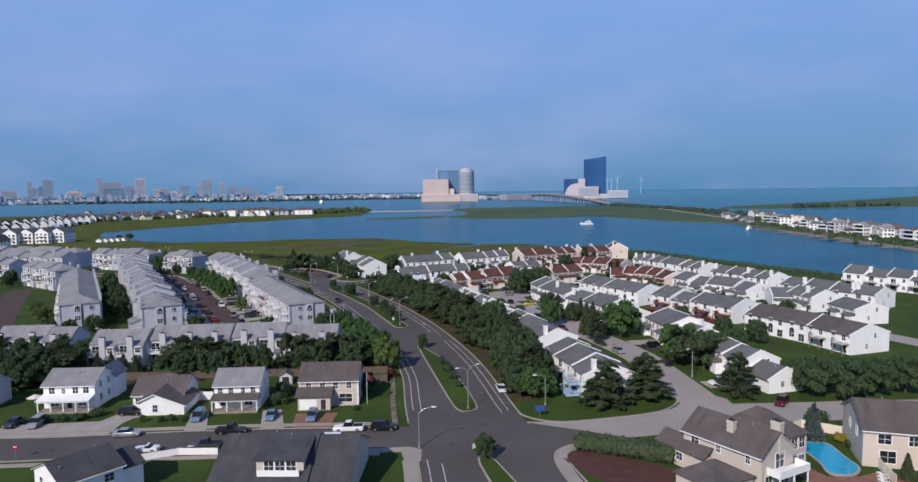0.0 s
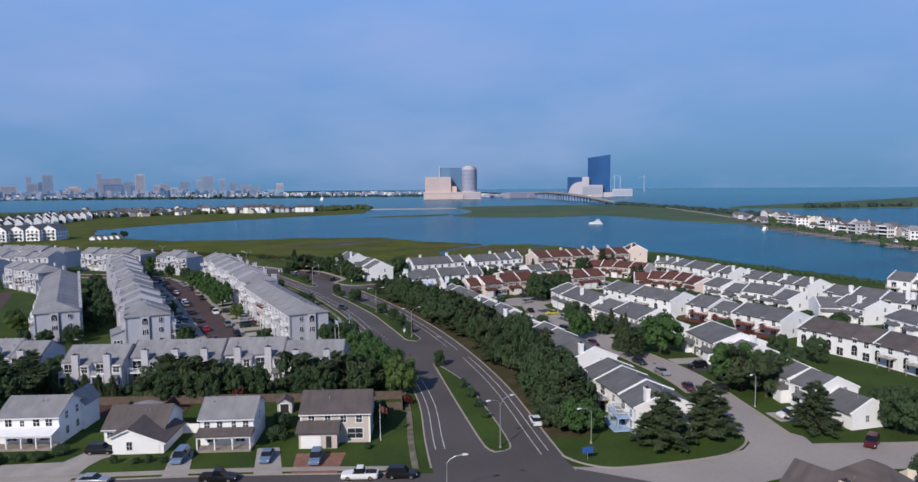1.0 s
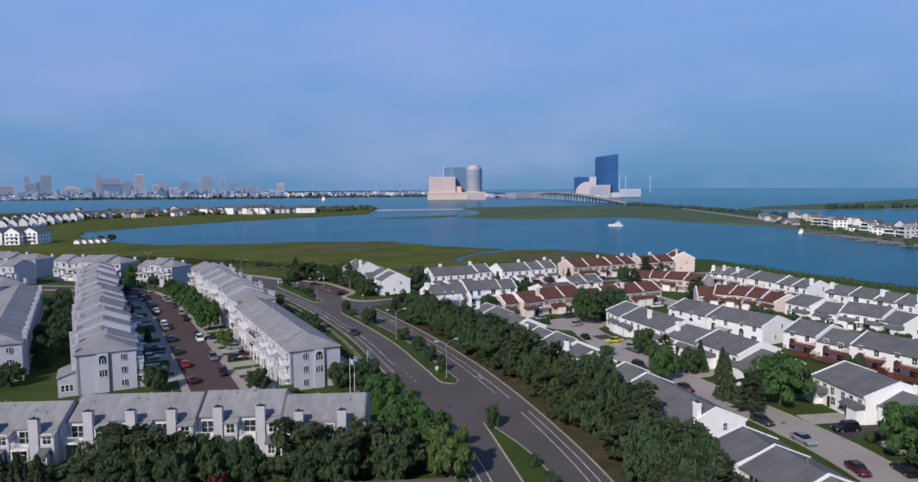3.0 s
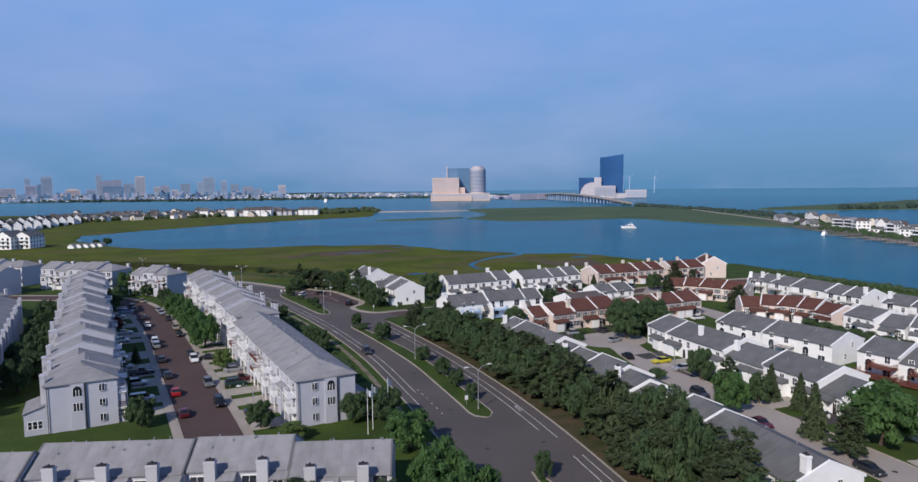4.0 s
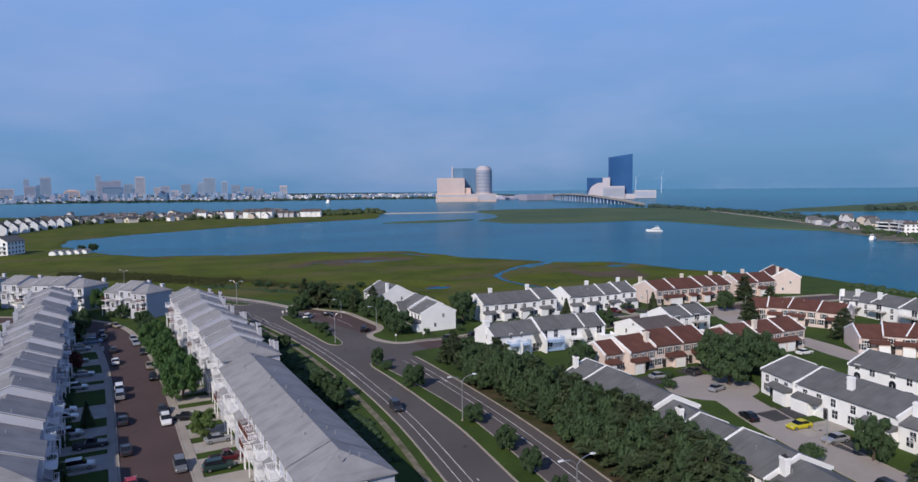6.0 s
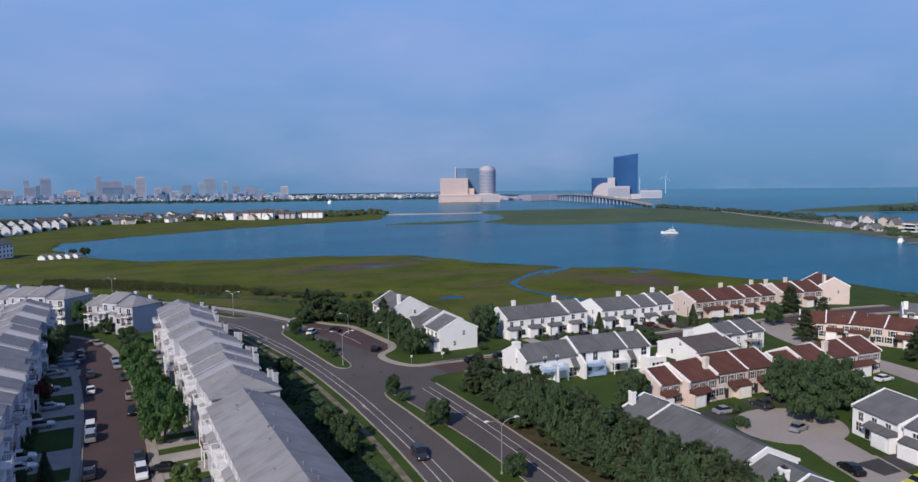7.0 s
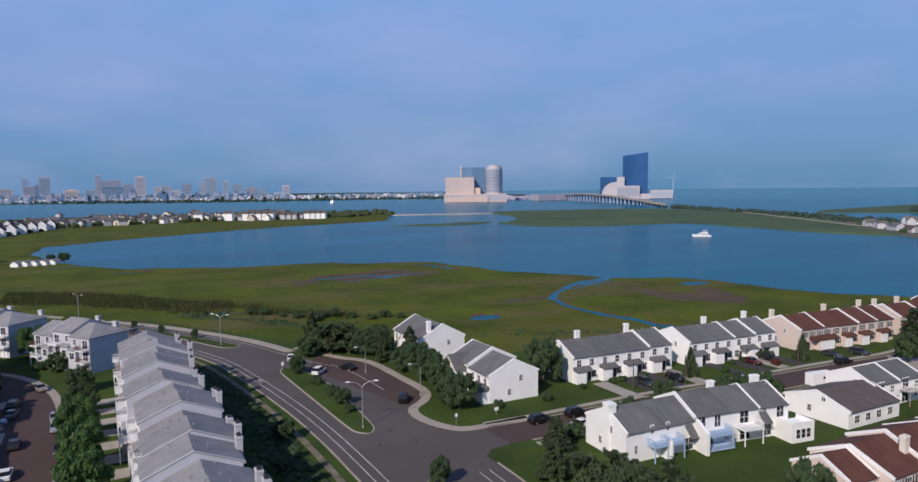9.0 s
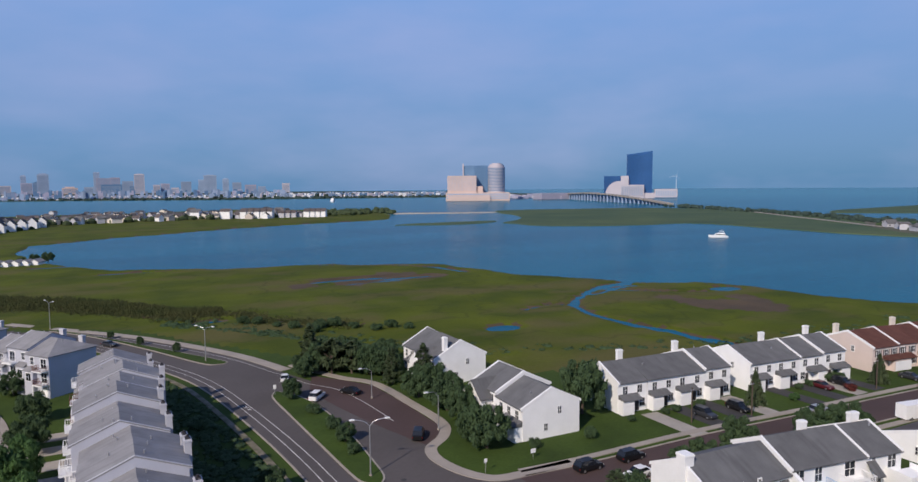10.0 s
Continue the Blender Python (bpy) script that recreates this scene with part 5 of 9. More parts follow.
PALE = "pale grey three-storey townhouse with light grey shingle roof"
GP = "three-storey townhouses of the west streets"


def west_row(p0, p1, n, d, facing, seed, eave=8.7, ridge=11.0, hip0=False, hip1=False, jog=0.6, lift=0.5, chim=1, rear=False):
    rnd = random.Random(seed)
    a, b = Vector(p0), Vector(p1)
    step = (b - a) / n
    u = step.normalized()
    nrm = Vector((u.y, -u.x)) * facing
    ang = math.degrees(math.atan2(nrm.x, -nrm.y))
    same = Vector((math.cos(math.radians(ang)), math.sin(math.radians(ang)))).dot(u) > 0
    prev = 0.0
    for i in range(n):
        z = rnd.choice([k for k in (-1, 0, 1, 1.6) if k != prev]) * lift if lift else 0.0
        prev = z / lift if lift else 0
        c = a + step * (i + 0.5) + nrm * (rnd.choice((-1, 0, 1)) * jog)
        hip = None
        if i == 0 and hip0:
            hip, z = (-1 if same else 1), 0.0
        if i == n - 1 and hip1:
            hip, z = (1 if same else -1), 0.0
        e = (hip is None, False) if same else (False, hip is None)
        west_unit(pose(c.x, c.y, 0, 0, 0, ang), step.length, d, eave + z, ridge + z, rnd, ends=e if lift else (False, False), chim=chim, hip=hip, label=PALE, group=GP, rear=rear)
    return ang


SPLIT[0] = True
# the near block of the east side: one long roof hipped at its south end, taller units behind it
west_row((57.0, 204), (57.0, 266), 8, 11.2, -1, 41, hip0=True, jog=0, lift=0, chim=0)
west_row((57.0, 266.4), (56.8, 362), 14, 11.2, -1, 42, eave=9.9, ridge=12.2, hip0=True)
SPLIT[0] = False
west_row((17.1, 223.6), (16.0, 398), 24, 11.6, 1, 43, eave=8.7, ridge=11.0, hip0=True, rear=True)
west_row((-5.4, 243), (-7.4, 336), 12, 11.4, -1, 44, hip0=True, jog=0, lift=0, rear=True)
west_row((-26, 380), (-12, 350), 4, 11, 1, 45, hip1=True)
west_row((36.3, 397.0), (48.9, 380.4), 3, 10.7, 1, 46, hip1=True, jog=0.2)
west_row((2.0, 435.2), (29.3, 410.0), 5, 12, 1, 47, hip1=True, jog=0.3)
west_row((-52, 492), (-6, 449), 8, 12, 1, 48, hip1=True, jog=0.3)
west_row((-50, 452), (-12, 417), 7, 11, 1, 49, jog=0.4)
west_row((-54, 255), (-58, 345), 11, 11, 1, 50, hip0=True)
west_row((-60, 432), (-34, 404), 5, 11, 1, 51)


SPLIT[0] = True


def end_wall_details(x0, x1, y, eave, mirrored):
    """Windows, downpipe and a stepped lower wing on the south end of a west terrace, as a thing leaning on it."""
    t = thing("end_wing", pose((x0 + x1) / 2, y, 0), "pale grey end wall bay with tall windows and downpipes", "house wing")
    w = x1 - x0
    s = -1 if mirrored else 1
    f = pose(0, -0.25, 0)
    xa, xb, xc = (0.28 * w, -0.06 * w, 0.05 * w) if mirrored else (-0.2 * w, 0.07 * w, 0.19 * w)
    part("wall", Bag().box(xb - 0.1 * w, xc - 0.02 * w, -0.25, 0.1, 0, eave - 0.15), M["pale_siding"], t)
    for z in (1.0, 3.9, 6.7):
        window(t, xa, z, 0.9, 1.25, pose(0, -0.04, 0), bars=2, rail=False, rim=0.05)
    window(t, xb, 3.5, 1.45, 1.45, f, bars=3, rail=False, rim=0.05)
    window(t, xb, 6.2, 1.45, 1.2, f, bars=3, arch=True, rail=False, rim=0.05)
    part("downpipe", Bag().tube((xc, -0.12, 0), (xc, -0.12, eave), 0.08, n=6), M["shutter"], t, "dark downpipe")
    part("downpipe", Bag().tube((-w * 0.47, -0.12, 0), (-w * 0.47, -0.12, eave), 0.06, n=6), M["shutter"], t, "dark downpipe")
    return t


end_wall_details(51.4, 62.6, 203.9, 8.7, False)
end_wall_details(11.3, 22.9, 223.5, 8.7, True)
end_wall_details(-11.1, 0.3, 242.9, 8.7, True)


def lean_to(x0, x1, y0, y1, z0, z1, label):
    """A one-storey wing with a single slope; z0 and z1 are its heights at x0 and x1."""
    t = thing("end_wing", pose((x0 + x1) / 2, (y0 + y1) / 2, 0), label, "house wing")
    hw, hd = (x1 - x0) / 2, (y1 - y0) / 2
    part("wall", Bag().along_y([(-hw, 0), (hw, 0), (hw, z1), (-hw, z0)], -hd, hd), M["pale_siding"], t)
    part("roof", Bag().along_y([(-hw - 0.2, z0), (hw + 0.05, z1), (hw + 0.05, z1 + 0.15), (-hw - 0.2, z0 + 0.15)], -hd - 0.2, hd + 0.2), M["pale_roof"], t)
    for x in (-0.8, 0.0, 0.8):
        window(t, x, 1.2, 0.6, 1.3, pose(0, -hd, 0), bars=1)
    return t


lean_to(62.64, 65.6, 204.2, 212, 5.0, 4.0, "pale grey sunroom wing with sloping roof")
lean_to(7.9, 11.26, 223.8, 232, 4.0, 5.2, "pale grey sunroom wing with sloping roof")
lean_to(22.94, 24.2, 224.0, 232, 6.2, 5.2, "pale grey stair wing with sloping roof")


# ---- the southern terrace, chimneys and balconies towards the camera ----
def south_unit(m, w, d, eave, ridge, rnd, ends):
    t = thing("townhouse", m, "pale grey terrace house with boxed chimney and balcony", "house", "terrace of the south row")
    part("wall", gable_body(w, d, eave, ridge), M["pale_siding"], t)
    part("roof", gable_roof(w, d, eave, ridge, ends=0.02), M["pale_roof"], t)
    for s, free in zip((-1, 1), ends):
        if free:
            part("rake_board", rakes(w, d, eave, ridge, s, wide=0.25, up=0.2), M["grey_roof"], t, "grey flashing along the party wall")
    f = FACE_F(d)
    s = rnd.choice((-1, -1, 1))
    cx = rnd.uniform(-0.04, 0.12) * w * -s
    # the wall stands forward beside the chimney and carries a balcony in the recess
    part("bay", Bag().along_x([(-d / 2 - 1.5, 0), (-d / 2 + 0.1, 0), (-d / 2 + 0.1, eave - 0.2), (-d / 2 - 1.5, eave - 0.75)], *sorted((cx - s * 0.9, -s * w * 0.47))), M["pale_siding"], t)
    part("bay_roof", Bag().along_x([(-d / 2 - 1.75, eave - 0.9), (-d / 2 + 0.1, eave - 0.2), (-d / 2 + 0.1, eave - 0.04), (-d / 2 - 1.75, eave - 0.74)], *sorted((cx - s * 0.7, -s * w * 0.49))), M["pale_roof"], t)
    bx = (cx - s * 0.9 - s * w * 0.47) / 2
    window(t, bx, 3.6, 1.3, 1.5, pose(0, -d / 2 - 1.5, 0))
    window(t, bx, 0.7, 1.3, 1.7, pose(0, -d / 2 - 1.5, 0))
    chimney(t, cx, -d / 2 - 1.2, 0, eave + 1.9, "grey_siding", 1.45, 0.95)
    x0, x1 = sorted((cx + s * 0.8, s * w * 0.47))
    deck(t, f, x0, x1, 2.9, 1.9, "trim")
    window(t, (x0 + x1) / 2, 3.05, 1.9, 2.1, f)
    window(t, (x0 + x1) / 2, 0.25, 1.9, 2.1, f)
    part("lean_to_roof", Bag().along_x([(-d / 2 - 3.4, 2.2), (-d / 2 - 1.5, 2.9), (-d / 2 - 1.5, 3.04), (-d / 2 - 3.4, 2.34)], *sorted((cx - s * 0.9, -s * w * 0.40))), M["grey_roof"], t)
    part("lean_to", Bag().box(*sorted((cx - s * 1.0, -s * w * 0.38)), -d / 2 - 3.1, -d / 2 - 1.4, 0, 2.3), M["pale_siding"], t)
    window(t, bx, 0.6, 1.1, 1.4, pose(0, -d / 2 - 3.1, 0))
    vents(t, rnd, d, eave, ridge, w, 3)


def south_row(p0, p1, n, d, seed, off=(0,)):
    rnd = random.Random(seed)
    a, b = Vector(p0), Vector(p1)
    step = (b - a) / n
    u = step.normalized()
    nrm = Vector((u.y, -u.x))
    up = 0.0
    for i in range(n):
        here, last, follow = (off[k % len(off)] for k in (i, i - 1, i + 1))
        if here != last:
            up = rnd.choice((0.3, 0, -0.25))
        c = a + step * (i + 0.5) + nrm * here
        south_unit(pose(c.x, c.y, 0, 0, 0, math.degrees(math.atan2(u.y, u.x))), step.length, d, 5.7 + up, 8.3 + up, rnd, (i == 0 or here != last, i == n - 1 or here != follow))


south_row((0.2, 197.4), (56.6, 171.0), 9, 10.4, 61, (1.5, 1.5, -0.7, -0.7, -0.7, -1.3, -1.3, 0.2, 0.2))
south_row((-36, 221), (-4.5, 205.6), 5, 10.4, 62, (0.4, 0.4, -1.0, -1.0, 0.6))

# ---- detached houses round the crossing ----
def house(m, w, d, eave, ridge, wall, roof, label, front=(), sides=(), chim=None, name="house"):
    """A gabled house, ridge along its local x, front towards -y."""
    t = thing(name, m, label, "house")
    part("wall", gable_body(w, d, eave, ridge), M[wall], t)
    part("roof", gable_roof(w, d, eave, ridge, 0.45, 0.35), M[roof], t)
    part("gutter", Bag().box(-w / 2 - 0.3, w / 2 + 0.3, -d / 2 - 0.58, -d / 2 - 0.44, eave - 0.36, eave - 0.22), M["trim"], t)
    for s in (-1, 1):
        part("rake_board", rakes(w + 0.7, d, eave, ridge, s, 0.45, 0.1, 0.12), M["trim"], t)
    for x, z, ww, hh in front:
        window(t, x, z, ww, hh, FACE_F(d))
    for s, x, z, ww, hh in sides:
        window(t, x, z, ww, hh, FACE_R(w) if s > 0 else FACE_L(w))
    if chim:
        chimney(t, *chim, "trim" if wall == "white_siding" else wall)
    vents(t, random.Random(int(w * 10)), d, eave, ridge, w, 2)
    return t


def wing(t, x0, x1, y0, y1, eave, ridge, wall, roof, along="y"):
    """A lower gabled wing of the same house."""
    w, d = (x1 - x0, y1 - y0) if along == "x" else (y1 - y0, x1 - x0)
    turn = pose((x0 + x1) / 2, (y0 + y1) / 2, 0, 0, 0, 0 if along == "x" else 90)
    a = part("wing", gable_body(w, d, eave, ridge), M[wall], t)
    b = part("wing_roof", gable_roof(w, d, eave, ridge, 0.4, 0.3), M[roof], t)
    a.matrix_local, b.matrix_local = turn, turn
    for s in (-1, 1):
        r = part("rake_board", rakes(w + 0.6, d, eave, ridge, s, 0.4, 0.1, 0.12), M["trim"], t)
        r.matrix_local = turn
    return a


def porch(t, x0, x1, y, depth, h, roof, posts=4):
    part("porch_roof", Bag().along_x([(y - depth - 0.3, h), (y, h), (y, h + 0.75), (y - depth - 0.3, h + 0.16)], x0 - 0.2, x1 + 0.2), M[roof], t)
    part("porch_beam", Bag().box(x0, x1, y - depth - 0.1, y - depth + 0.1, h - 0.3, h), M["trim"], t)
    part("porch_floor", Bag().box(x0, x1, y - depth, y, 0, 0.4), M["deck_wood"], t)
    for i in range(posts):
        x = x0 + 0.12 + (x1 - x0 - 0.24) * i / (posts - 1)
        part("post", shared(("post", h), lambda: Bag().box(-0.1, 0.1, -0.1, 0.1, 0.4, h - 0.3), [M["trim"]]), None, t).location = (x, y - depth + 0.12, 0)


def at_front(x, y, ang, d):
    """The pose of a house whose front's middle stands at x, y and looks to ang."""
    a = radians(ang)
    return pose(x - math.sin(a) * d / 2, y + math.cos(a) * d / 2, 0, 0, 0, ang)


h = house(at_front(-6.2, 155.0, -26, 9), 10.2, 9, 5.2, 7.4, "white_siding", "pale_roof", "white two-storey house with front porch and pale roof",
          [(-3.4, 3.4, 1.1, 1.3), (-1.1, 3.4, 0.7, 1.0), (1.3, 3.4, 1.1, 1.3), (3.4, 3.4, 1.1, 1.3), (-3, 0.9, 1.6, 1.6), (2.6, 0.9, 1.6, 1.6)],
          [(1, -2, 1.2, 0.9, 1.3), (1, 1.5, 1.2, 0.9, 1.3), (1, -2, 3.9, 0.9, 1.3), (1, 1.5, 3.9, 0.9, 1.3)])
porch(h, -5.1, 5.1, -4.5, 2.6, 2.6, "trim", 5)
door(h, FACE_F(9), 0.0, 0.4)
wing(h, 2.0, 5.6, 3.0, 8.6, 4.9, 6.9, "white_siding", "pale_roof", "y")
h = house(at_front(9.8, 146.6, -25, 9), 10.2, 9, 3.0, 5.5, "white_siding", "umber_roof", "white bungalow with dark umber gabled roof", [(-4.1, 1.0, 0.9, 1.2), (-2.8, 1.0, 0.9, 1.2)])
part("wing", Bag().along_y([(-1.8, 0), (6.6, 0), (6.6, 2.0), (0.9, 4.3), (-1.8, 3.1)], -9.0, 0.5), M["white_siding"], h)
for ring in ([(-2.3, 2.95), (0.9, 4.36), (0.9, 4.52), (-2.3, 3.11)], [(0.9, 4.36), (7.1, 1.86), (7.1, 2.02), (0.9, 4.52)]):
    part("wing_roof", Bag().along_y(ring, -9.4, 0.5), M["umber_roof"], h)
    part("rake_board", Bag().along_y([(x, z - 0.2) for x, z in ring[:2]] + [(x, z - 0.02) for x, z in ring[1::-1]], -9.44, -9.02), M["trim"], h)
part("wing_door", Bag().box(5.0, 5.9, -9.06, -9.0, 0.1, 1.7), M["trim"], h)
window(h, 1.0, 0.7, 0.9, 1.4, pose(0, -9.0, 0))
h = house(at_front(23.7, 137.4, -25, 8.5), 9.0, 8.5, 5.1, 7.4, "white_siding", "pale_roof", "white two-storey house with pillared porch and weathered roof",
          [(-3.3, 3.3, 0.9, 1.2), (-1.2, 3.3, 0.9, 1.2), (1.2, 3.3, 0.7, 1.2), (3.2, 3.3, 0.9, 1.2), (-2.6, 0.9, 1.5, 1.6), (2.2, 0.9, 1.5, 1.6)], [(1, 0, 3.6, 0.9, 1.3)])
porch(h, -4.5, 4.5, -4.25, 2.4, 2.7, "umber_roof", 4)
door(h, FACE_F(8.5), -0.4, 0.4, "trim")
h = house(at_front(40.5, 130.0, -26.5, 9), 11.8, 9, 5.4, 7.9, "tan_siding", "umber_roof", "tan two-storey house with white quoins and garage wing",
          [(-4.1, 3.6, 1.0, 1.3), (-1.3, 3.6, 1.0, 1.3), (1.4, 3.6, 1.0, 1.3), (4.1, 3.6, 1.0, 1.3), (3.4, 0.8, 2.6, 1.7)], [(1, 0, 3.8, 0.9, 1.3)])
part("garage", Bag().box(-5.85, 0.6, -7.0, -4.45, 0, 2.7), M["tan_siding"], h)
part("porch_roof", Bag().along_x([(-7.4, 2.65), (-4.4, 2.65), (-4.4, 4.1), (-7.4, 2.82)], -6.4, 1.0), M["umber_roof"], h)
garage_door(h, pose(0, -7.0, 0), -3.8, 3.4)
door(h, pose(0, -7.0, 0), -0.8, 0.1, "shutter")
for s in (-5.9, 5.9):
    part("corner_board", Bag().box(s - 0.14, s + 0.14, -4.56, -4.3, 0, 5.2), M["trim"], h)
house(at_front(-25.5, 164, -24, 9), 9.5, 9, 4.2, 6.6, "grey_siding", "pale_roof", "pale blue-grey cottage with light roof", [(-2, 1, 1, 1.3), (2, 1, 1, 1.3)])
# two houses south of the cross street, seen from behind
h = house(pose(-3.7, 108.3, 0, 0, 0, 24), 8.4, 8.9, 4.9, 6.8, "white_siding", "dark_roof", "white house with dark slate-grey shingle roof", [(-2.4, 3.0, 1.0, 1.2), (2.2, 3.0, 1.3, 1.1)], [(-1, 1, 3.0, 0.9, 1.2), (-1, -2, 3.0, 0.9, 1.2)])
wing(h, 4.1, 7.6, -3.6, 3.6, 3.9, 5.4, "white_siding", "dark_roof", "x")
h = house(pose(22.6, 100.3, 0, 0, 0, -30), 13.6, 17, 3.5, 7.2, "tan_siding", "dark_roof", "long house with dark grey shingle roof and dormer", [(-4, 1.2, 1.4, 1.4)])
part("dormer", Bag().box(-0.6, 6.2, -6.8, -0.6, 4.0, 6.0), M["tan_siding"], h)
part("dormer_roof", Bag().along_x([(-7.2, 5.9), (-0.2, 7.1), (-0.2, 7.26), (-7.2, 6.06)], -1.0, 6.6), M["dark_roof"], h)
for x in (1.2, 2.8, 4.4):
    window(h, x, 4.25, 1.35, 1.5, pose(0, -6.8, 0))
part("balcony", Bag().box(-0.2, 5.8, -8.0, -6.8, 4.0, 4.12).box(-0.2, 5.8, -8.0, -7.94, 4.12, 4.9), M["trim"], h)
wing(h, 7.4, 13.0, -8.0, 8.0, 3.4, 7.0, "tan_siding", "dark_roof", "x")
# the large tan house with the pool: a long gabled body, a hipped block behind it, low wings in front
RH = pose(85.2, 67.0, 0, 0, 0, -86)
HERE = RH.inverted()
h = house(RH, 13.6, 7.8, 5.6, 8.4, "tan_siding", "umber_roof", "large tan house with umber roof and white balcony",
          [(-4.6, 4.0, 1.4, 1.2), (-0.4, 3.9, 0.7, 1.2), (4.6, 3.9, 0.7, 1.3), (-0.8, 0.9, 1.3, 1.0), (2.6, 1.0, 0.7, 1.2)], chim=(0.4, -1.9, 5.6, 8.7))
chimney(h, 6.2, 0.6, 5.0, 9.8, "tan_siding", 1.5, 1.0)
part("wing", Bag().box(88.6, 96.3, 63.0, 73.0, 0, 5.6), M["tan_siding"], h).matrix_local = HERE
part("wing_roof", hip_roof(88.6, 96.3, 63.0, 73.0, 5.6, 8.5, 4.2, 4.2), M["umber_roof"], h).matrix_local = HERE
part("wing", Bag().box(79.4, 82.0, 68.2, 77.6, 0, 2.8), M["tan_siding"], h).matrix_local = HERE
part("wing_roof", Bag().along_y([(79.0, 2.7), (81.6, 4.3), (81.6, 4.46), (79.0, 2.86)], 67.9, 78.0), M["umber_roof"], h).matrix_local = HERE
part("wing", Bag().box(72.6, 80.8, 60.6, 67.2, 0, 2.8), M["tan_siding"], h).matrix_local = HERE
part("wing_roof", hip_roof(72.6, 80.8, 60.6, 67.2, 2.8, 4.7, 3.2, 3.2), M["umber_roof"], h).matrix_local = HERE
for z in (0.5, 3.4):
    for x in (93.3, 95.1):
        window(h, x, z, 1.3, 1.7, HERE @ pose(0, 63.0, 0))
window(h, 0.4, 3.1, 2.0, 2.2, FACE_R(13.6))
window(h, -2.2, 0.4, 1.6, 2.0, FACE_R(13.6))
window(h, 1.6, 0.4, 2.2, 2.0, FACE_R(13.6))
window(h, 78.0 - 73.0, 1.0, 1.2, 1.2, HERE @ pose(79.4, 78.0, 0, 0, 0, -90))
bal = part("balcony", Bag().box(83.0, 89.6, 57.8, 60.2, 2.75, 2.95), M["trim"], h)
bal.matrix_local = HERE
part("railing", Bag().box(83.0, 89.6, 57.8, 57.88, 2.95, 3.85).box(83.0, 83.08, 57.88, 60.2, 2.95, 3.85).box(89.52, 89.6, 57.88, 60.2, 2.95, 3.85), M["trim"], bal)
for x in (83.2, 86.3, 89.4):
    part("post", Bag().box(x - 0.1, x + 0.1, 57.9, 58.1, 0, 2.75), M["trim"], h).matrix_local = HERE
h = house(pose(112.8, 58.4, 0, 0, 0, -45), 13, 12, 6.0, 9.0, "stone_siding", "umber_roof", "grey-tan house with bay windows and umber roof", [(-3.5, 3.8, 1.8, 1.5), (0.4, 3.8, 1.2, 1.5), (-3, 0.8, 2.2, 1.9), (2.6, 0.8, 2.0, 1.9)],
          [(-1, 2.5, 3.8, 0.9, 1.4), (-1, -1.5, 3.8, 0.9, 1.4)], chim=(4.0, -3.0, 7, 10.6))
wing(h, 1.5, 7.5, -9.5, -4.0, 5.4, 7.6, "stone_siding", "umber_roof", "y")

# pool, coping and terrace
pool_ring = [(p.x, p.y) for p in spline([(104.9, 68.8), (107.2, 66.6), (104.6, 62.0), (102.6, 58.6), (99.2, 57.6), (97.2, 59.6), (99.4, 62.6), (101.0, 65.4), (102.2, 68.2), (104.9, 68.8)], 0.6)[:-1]][::-1]
cxp, cyp = 102.4, 63.4
t = thing("swimming_pool", pose(0, 0, 0), "kidney-shaped turquoise swimming pool with pale coping", "pool")
part("coping", Bag().slab([(cxp + (x - cxp) * 1.12, cyp + (y - cyp) * 1.09) for x, y in pool_ring], -0.2, 0.16), M["drive"], t)
part("pool_water", Bag().slab(pool_ring, -0.2, 0.19), M["pool_water"], t)
tagged(part("pavement_terrace", Bag().slab([(88, 52), (103, 49), (106, 56), (100, 56.4), (95.5, 59), (96.5, 65), (93.4, 64)], -0.1, 0.09), M["brick_drive"]), "red brick paved pool terrace", "pavement", kind="structure")
tagged(part("ground_bed", Bag().slab([(66.4, 86.4), (64.6, 80), (66, 70), (76.5, 66.5), (78, 72.0), (71.6, 85.0)], -0.1, 0.07), M["mulch"]), "brown mulched garden bed by the corner", "ground", kind="structure")


def lounger(x, y, a):
    t = thing("sun_lounger", pose(x, y, 0.09, 0, 0, a), "white slatted sun lounger by the pool", "lounger", "loungers by the pool")
    part("frame", Bag().box(-0.32, 0.32, -0.95, 0.6, 0.28, 0.36), M["trim"], t)
    part("backrest", Bag().along_x([(0.55, 0.3), (1.1, 0.75), (1.06, 0.82), (0.5, 0.38)], -0.32, 0.32), M["trim"], t)
    for x_, y_ in ((-0.27, -0.85), (0.27, -0.85), (-0.27, 0.5), (0.27, 0.5)):
        part("leg", shared(("leg", 1), lambda: Bag().box(-0.03, 0.03, -0.03, 0.03, 0, 0.28), [M["trim"]]), None, t).location = (x_, y_, 0)


for i in range(4):
    lounger(99.0 + i * 1.15, 52.6 + i * 0.75, 150)


# ---- drives, fences, sheds ----
def drive(name, ring, mat="drive", label="pale concrete driveway", z=0.075):
    area = sum(a[0] * b[1] - b[0] * a[1] for a, b in zip(ring, ring[1:] + ring[:1]))
    tagged(part(name, Bag().slab(ring if area > 0 else ring[::-1], -0.1, z), M[mat]), label, "driveway", kind="structure")


